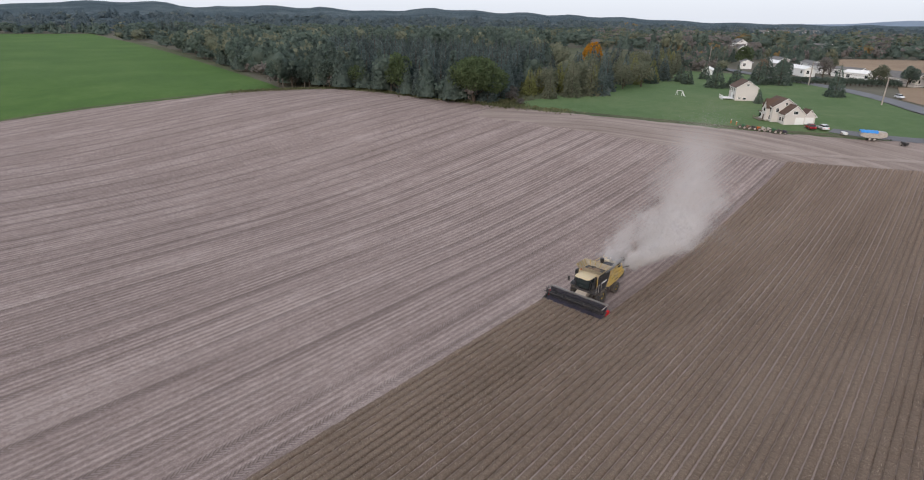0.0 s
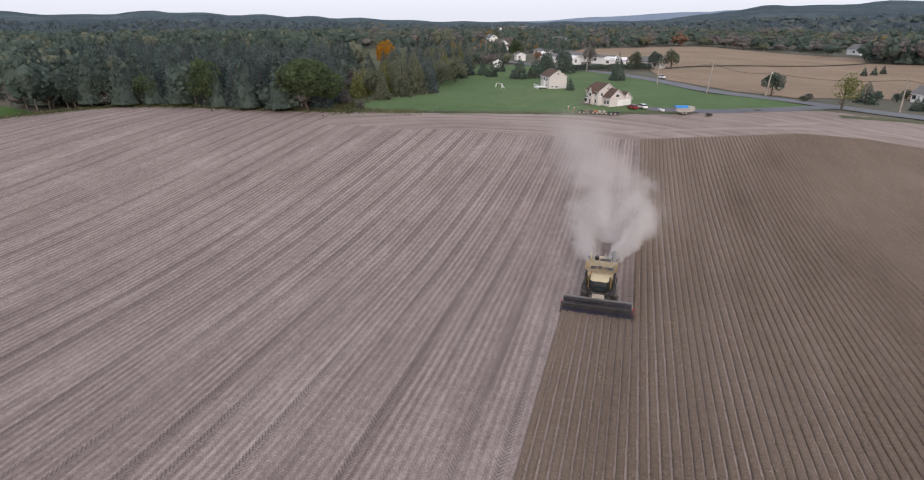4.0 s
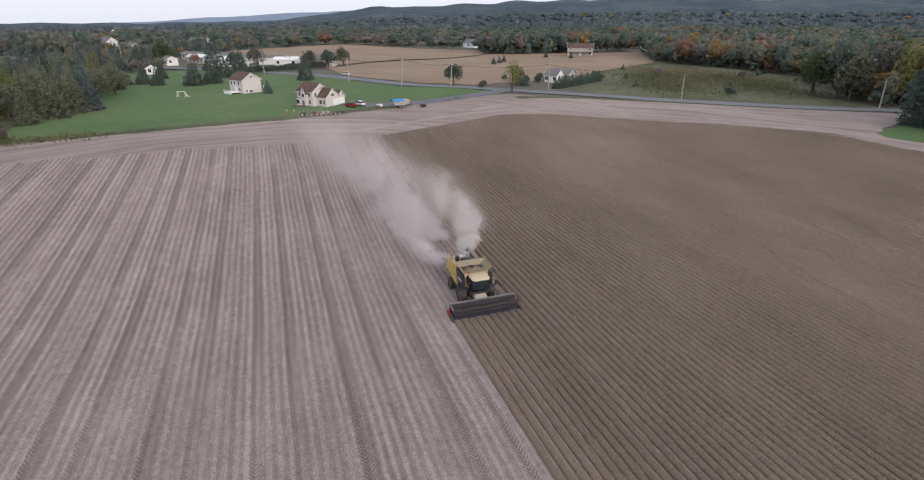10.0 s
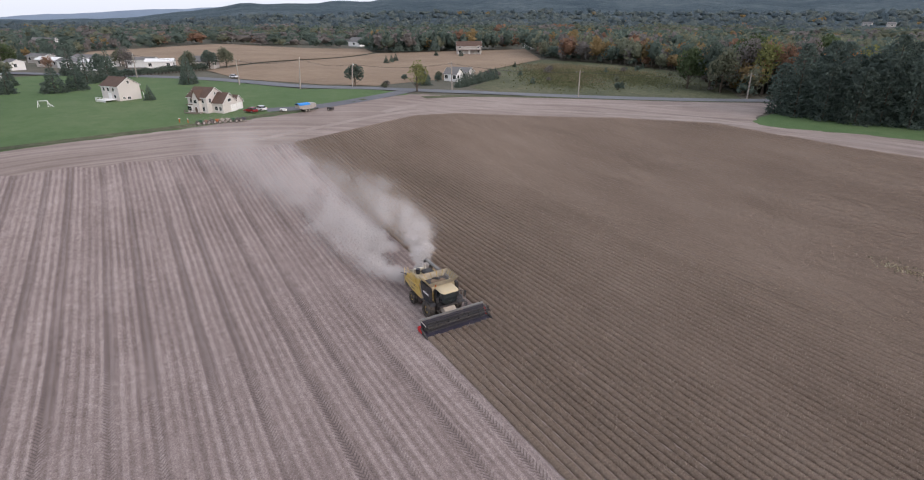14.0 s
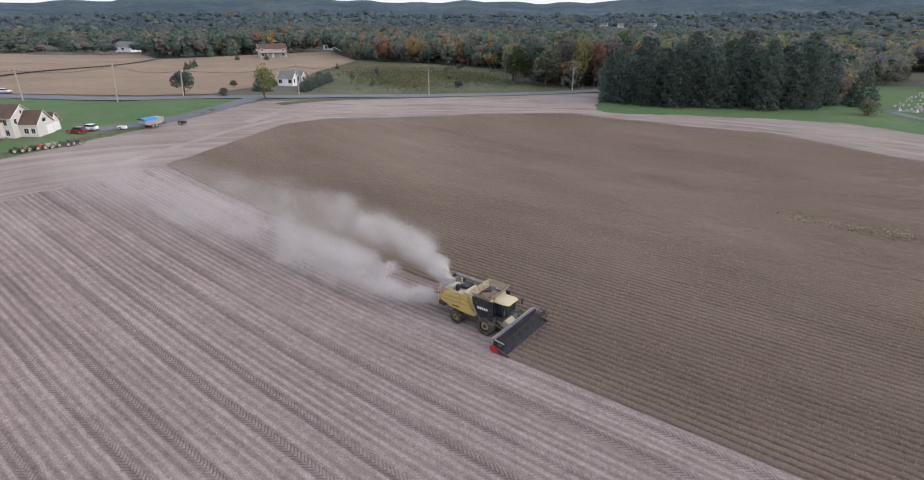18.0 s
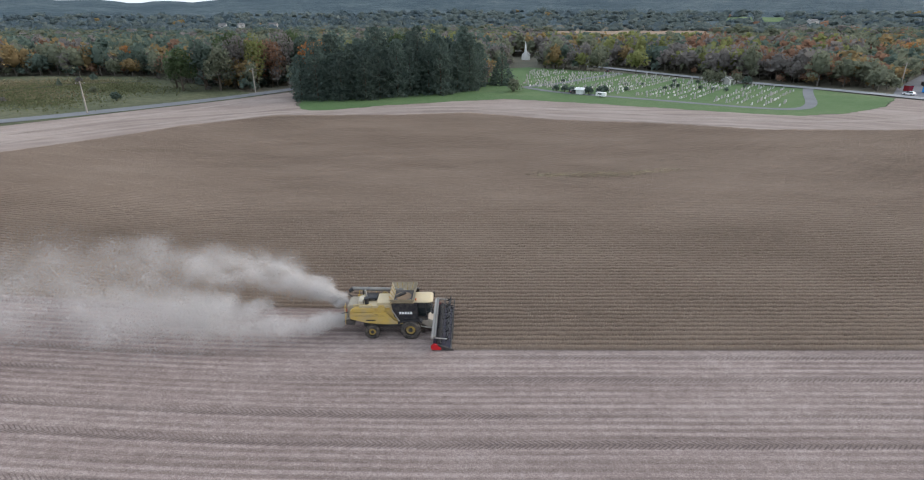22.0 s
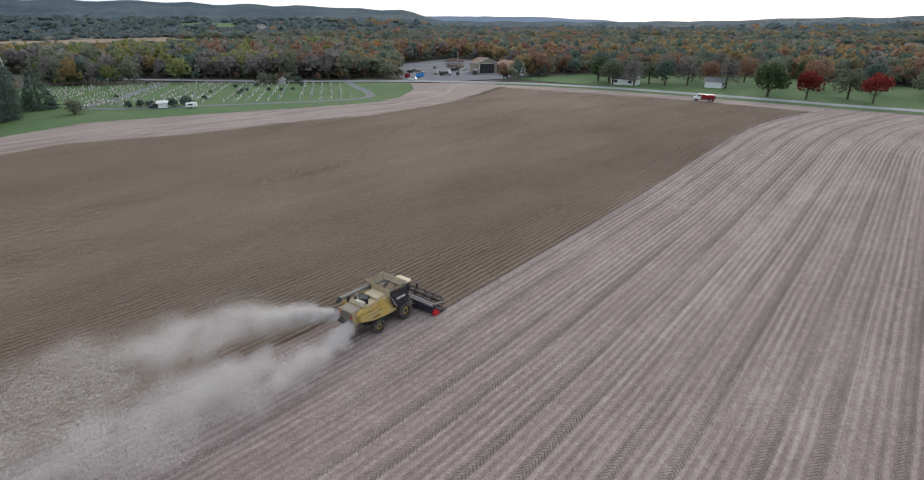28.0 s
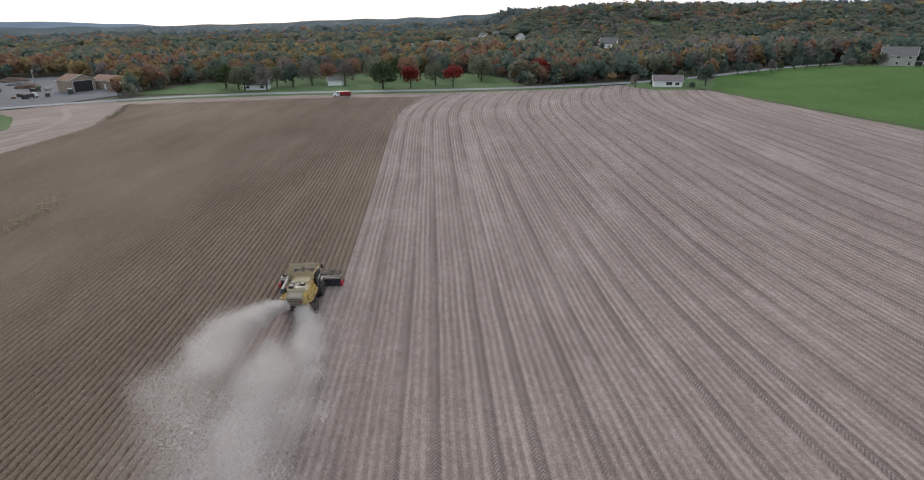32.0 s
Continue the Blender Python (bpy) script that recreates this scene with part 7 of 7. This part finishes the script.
ZONES = [(-180, -150, {"deep": 4, "olive": 2, "pine": 3, "bare": 2, "amber": 0.4}), (-150, -75, {"pine": 5, "deep": 4, "olive": 1}), (-75, -45, {"pine": 4, "deep": 5, "olive": 2, "rust": 0.6}), (-45, -12, {"deep": 3.4, "olive": 4, "rust": 2.0, "pine": 1.2, "amber": 1.2, "bare": 2.6}),
         (-12, 20, {"rust": 2.6, "olive": 5, "amber": 3.2, "deep": 4, "bare": 2}), (20, 52, {"rust": 3.2, "amber": 3, "olive": 4.5, "deep": 3, "bare": 2}), (52, 66, {"bare": 3.5, "olive": 4, "rust": 2, "lime": 1.0, "deep": 1.5}), (66, 92, {"bare": 3.5, "olive": 4, "lime": 1.8, "deep": 2.4, "amber": 0.8}),
         (92, 112, {"deep": 4, "olive": 4, "bare": 2, "amber": 0.6, "pine": 2}), (112, 150, {"deep": 5, "olive": 3.5, "amber": 0.9, "rust": 0.8, "bare": 1.4, "pine": 1}), (150, 170, {"deep": 5, "olive": 2, "bare": 2, "amber": 0.4, "pine": 2}), (170, 180, {"deep": 4, "olive": 2, "pine": 3, "bare": 2, "rust": 0.6})]
SPECIES = {"deep": DEEP, "olive": OLIVE, "pine": PINE, "bare": BARE, "amber": AMBER, "rust": RUST, "lime": LIME}
WORDS = {"deep": "deep green", "olive": "olive green", "pine": "dark evergreen", "bare": "bare grey-brown", "amber": "amber yellow", "rust": "rust orange", "lime": "yellow-green"}
CLEAR = [BRUSH_STRIP, [(-140, 6), (-175, -16), (-212, -50), (-228, -30), (-206, 12), (-160, 20)], [(-104, 50), (-140, 64), (-152, 92), (-176, 116), (-207, 178), (-166, 126), (-136, 106), (-110, 80)], FIELD, HOUSE_LAWN, LAWN_WEST, MEADOW_NW, TAN_LOW, TAN_UP, CEMETERY, YARD, PARK, PALE_FIELD, GREEN_FIELD, SPRUCE_WOOD, BELT, PINE_WOOD, BRUSH_GAP,
         [(-190, -20), (-200, 10), (-290, -30), (-300, -70), (-250, -75), (-200, -50)], [(-100, 48), (-130, 36), (-150, 92), (-112, 72)], [(30, 280), (50, 280), (50, 300), (30, 300)], [(318, -118), (385, -125), (390, -162), (325, -150)], [(-190, 2), (-212, -4), (-320, 120), (-285, 130), (-240, 75), (-190, 12)], [(-255, 150), (-250, 190), (-290, 180), (-280, 150)]]


def woods():
    rng = np.random.default_rng(11)
    near_cone = [template(230, 120 + i, 0.075, cone=True) for i in range(3)]
    near = {False: [template(100, 100 + i, 0.135) for i in range(5)], True: near_cone}
    front = {False: [template(230, 200 + i, 0.082) for i in range(5)], True: near_cone}
    edge = {False: [template(62, 190 + i, 0.18) for i in range(5)], True: [template(80, 195 + i, 0.12, cone=True) for i in range(3)]}
    mid = {False: [template(22, 140 + i, 0.26, 1, core=0.3) for i in range(4)], True: [template(24, 150 + i, 0.24, cone=True) for i in range(3)]}
    far = {False: [(v * (1, 1, 1.15) - (0, 0, 0.35), f) for v, f in (template(7, 160 + i, 0.42, 1, core=0.34) for i in range(4))], True: [template(6, 170 + i, 0.3, cone=True) for i in range(3)]}
    shrub = {False: [template(44, 180 + i, 0.2, 1, core=0.24) for i in range(3)]}
    bins = {}
    stems = []

    def put(x, y, size, kit, tone, zone, spread=1.0):
        v, f = kit[tone == "pine"][int(rng.integers(0, 3))]
        a = rng.uniform(0, 6.28)
        w = size * spread * (rng.uniform(0.85, 1.2) if tone != "pine" else 0.85)
        c, s = math.cos(a) * w, math.sin(a) * w
        z = ground_z(x, y)
        q = np.stack([v[:, 0] * c - v[:, 1] * s + x, v[:, 0] * s + v[:, 1] * c + y, v[:, 2] * size + z - 0.2], 1)
        bins.setdefault((zone, tone), []).append((q, f))

    def tone_at(x, y):
        az = math.degrees(math.atan2(y, x))
        for a, b, mix in ZONES:
            if a <= az <= b:
                keys = list(mix)
                wts = np.array([mix[k] for k in keys])
                # species grow in drifts
                drift = np.array([math.exp(2.2 * noise.noise((x * 0.012 + 7 * i, y * 0.012, 3.3 * i))) for i in range(len(keys))])
                wts = wts * drift
                return keys[int(rng.choice(len(keys), p=wts / wts.sum()))]
        return "deep"

    def at_edge(x, y, r):
        """Open ground lies just before this tree, so that it is seen from crown to foot."""
        return any(inside(x * (1 - d / r), y * (1 - d / r), p) for d in (9, 18) for p in CLEAR)

    # near woods, tree by tree
    gap = 5.8
    for i in range(-65, 66):
        for j in range(-65, 66):
            x, y = (i + rng.uniform(-0.4, 0.4)) * gap, (j + rng.uniform(-0.4, 0.4)) * gap
            r = math.hypot(x, y)
            if not 95 < r < 372 or (y < -150 and -60 < x < 210):
                continue
            if any(inside(x, y, p) for p in CLEAR) or near_road(x, y) or by_house(x, y):
                continue
            t = tone_at(x, y)
            h = rng.uniform(8.0, 14.0) * (0.85 if -30 < math.degrees(math.atan2(y, x)) < 50 else 1.0)
            put(x, y, h * (0.55 if x < -180 and -115 < y < -15 else 1.0), front if r < 290 and at_edge(x, y, r) else near if r < 270 else edge, t, "near")
            if r < 300:
                stems.append((x, y, h))
                for _ in range(2):
                    bx, by = x + rng.uniform(-5, 5), y + rng.uniform(-5, 5)
                    if rng.random() < 0.75 and not any(inside(bx, by, p) for p in CLEAR):
                        tone = tone_at(x, y)
                        put(bx, by, rng.uniform(3.2, 6.5), shrub, tone if tone != "pine" else "bare", "near")
    # the valley and the hills
    for k in range(16500):
        r = 365 * (1300 / 365) ** (rng.random() ** 0.75)
        a = rng.uniform(-math.pi, math.pi)
        if k < 2600:
            # the steep wooded slope close by in the south-east
            r, a = rng.uniform(370, 820), rng.uniform(-0.95, 0.02)
        x, y = r * math.cos(a), r * math.sin(a)
        if r < 720 and any(inside(x, y, p) for p in CLEAR):
            continue
        az = math.degrees(a)
        if by_house(x, y) or any(inside(x, y, p) for p in FAR_FIELDS):
            continue
        low = 0.5 if r < 640 and 60 < az < 84 else 1.0
        tone = tone_at(x, y)
        if r > 430 and tone in ("rust", "amber", "lime") and rng.random() < (0.85 if az > 52 or az < -50 else 0.5):
            tone = "olive"
        put(x, y, (7.0 + r * 0.004) * rng.uniform(0.75, 1.15) * low * (1.0 if r < 720 else 0.85), mid if r < 720 else far, tone, "mid" if r < 720 else "far", (1.5 if r < 720 else 1.6) / low)
    for (zone, tone), items in bins.items():
        v, f, n = [], [], 0
        for q, g in items:
            v.append(q)
            f.append(g + n)
            n += len(q)
        # far woods get leaf colours with haze painted in, save amber and rust
        material = SPECIES[tone] if zone != "far" else (HAZED_BLUE if tone in ("deep", "pine") else HAZED_GREEN if tone in ("olive", "bare", "lime") else SPECIES[tone])
        words = {"near": "trees in the woods round the fields", "mid": "treetops in the valley woods", "far": "forest on the distant hills"}[zone]
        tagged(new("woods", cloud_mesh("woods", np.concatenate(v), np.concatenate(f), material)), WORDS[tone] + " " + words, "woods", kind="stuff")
    v, f = [], []
    for x, y, h in stems:
        z, k = ground_z(x, y), len(v)
        for zz, r in ((z - 0.3, 0.2), (z + h * 0.7, 0.08)):
            v += [(x + r * math.cos(a), y + r * math.sin(a), zz) for a in (0, 1.57, 3.14, 4.71)]
        f += [(k + i, k + (i + 1) % 4, k + 4 + (i + 1) % 4, k + 4 + i) for i in range(4)]
    tagged(new("wood_stems", cloud_mesh("wood_stems", v, f, plain("grey_bark", (0.16, 0.14, 0.12), 0.95))), "grey trunks in the woods", "trunks", kind="stuff")


woods()


# ---- rough grass: tufts along the margins and in the wet hollow of the field ----
def tufts(name, line, width, n, size, material, label, seed, lift=0.0):
    rng = np.random.default_rng(seed)
    line = np.array(dense(line, 2.0, False))
    i = rng.integers(0, len(line), n)
    p = line[i] + rng.normal(size=(n, 2)) * width / 2
    z = np.array([ground_z(x, y) for x, y in p]) + rng.uniform(0.08, 0.4, n) * size * 2 + lift
    v, f = leaf_cloud(np.column_stack([p, z]), size, rng, 1.3)
    tagged(new(name, cloud_mesh(name, v, f, material)), label, "grass", kind="stuff")


WEED = foliage("green_weeds", (0.09, 0.10, 0.05), (0.15, 0.15, 0.08), 0.3)
DRY = foliage("dry_grass", (0.17, 0.145, 0.09), (0.24, 0.20, 0.125), 0.3, 0.6)
HOLLOW = foliage("hollow_weeds", (0.108, 0.098, 0.062), (0.165, 0.146, 0.094), 0.3, 0.5)
STRAW = foliage("pale_weed_straw", (0.32, 0.275, 0.19), (0.44, 0.385, 0.27), 0.3, 0.6)
tufts("weeds", [(108, 72), (86, 68), (60, 63), (36, 57), (22, 50)], 4.0, 5500, 0.15, HOLLOW, "greenish weeds in the wet hollow of the crop", 1, 0.03)
tufts("dry_weeds", [(17, 49), (21, 49.6), (26, 49.9), (30, 49.6), (36, 50.6), (41, 51.6)], 1.5, 700, 0.17, STRAW, "pale dry weeds in the crop", 2, 0.16)
tufts("dark_weeds", [(16, 50.3), (21, 48.6), (31, 48.6), (34, 49.2)], 2.0, 330, 0.15, HOLLOW, "dark green weeds among the pale ones in the crop", 8, 0.16)
tufts("thin_weeds", [(33, 26), (34, 22), (35, 18.5), (39, 16.5)], 3.0, 420, 0.11, HOLLOW, "sparse greenish weeds standing between crop rows", 9, 0.12)
tufts("tall_grass", [(-30, -137), (-46, -131), (-58, -124), (-63, -106), (-65, -88), (-70, -67), (-75, -50)], 3.2, 5200, 0.3, WEED, "dry grass along the wood edge", 3)
tufts("brush", [(-70, -66), (-84, -76), (-110, -88), (-150, -95)], 5.0, 6500, 0.42, WEED, "low brush between lawn and spruces", 4)
tufts("meadow_grass", [(-112, 112), (-125, 120), (-150, 135), (-130, 160), (-105, 145)], 15.0, 12000, 0.42, WEED, "clumps of rough grass in the meadow", 5)
tufts("meadow_stalks", [(-118, 122), (-130, 132), (-152, 140), (-176, 150), (-128, 168)], 15.0, 6000, 0.4, DRY, "dry brown stalks standing in the meadow", 7)
tufts("corner_weeds", [(108, 78.5), (124, 82.5), (132, 85), (141, 88)], 2.2, 1500, 0.22, HOLLOW, "dark green weeds at the corner of the standing crop", 6)
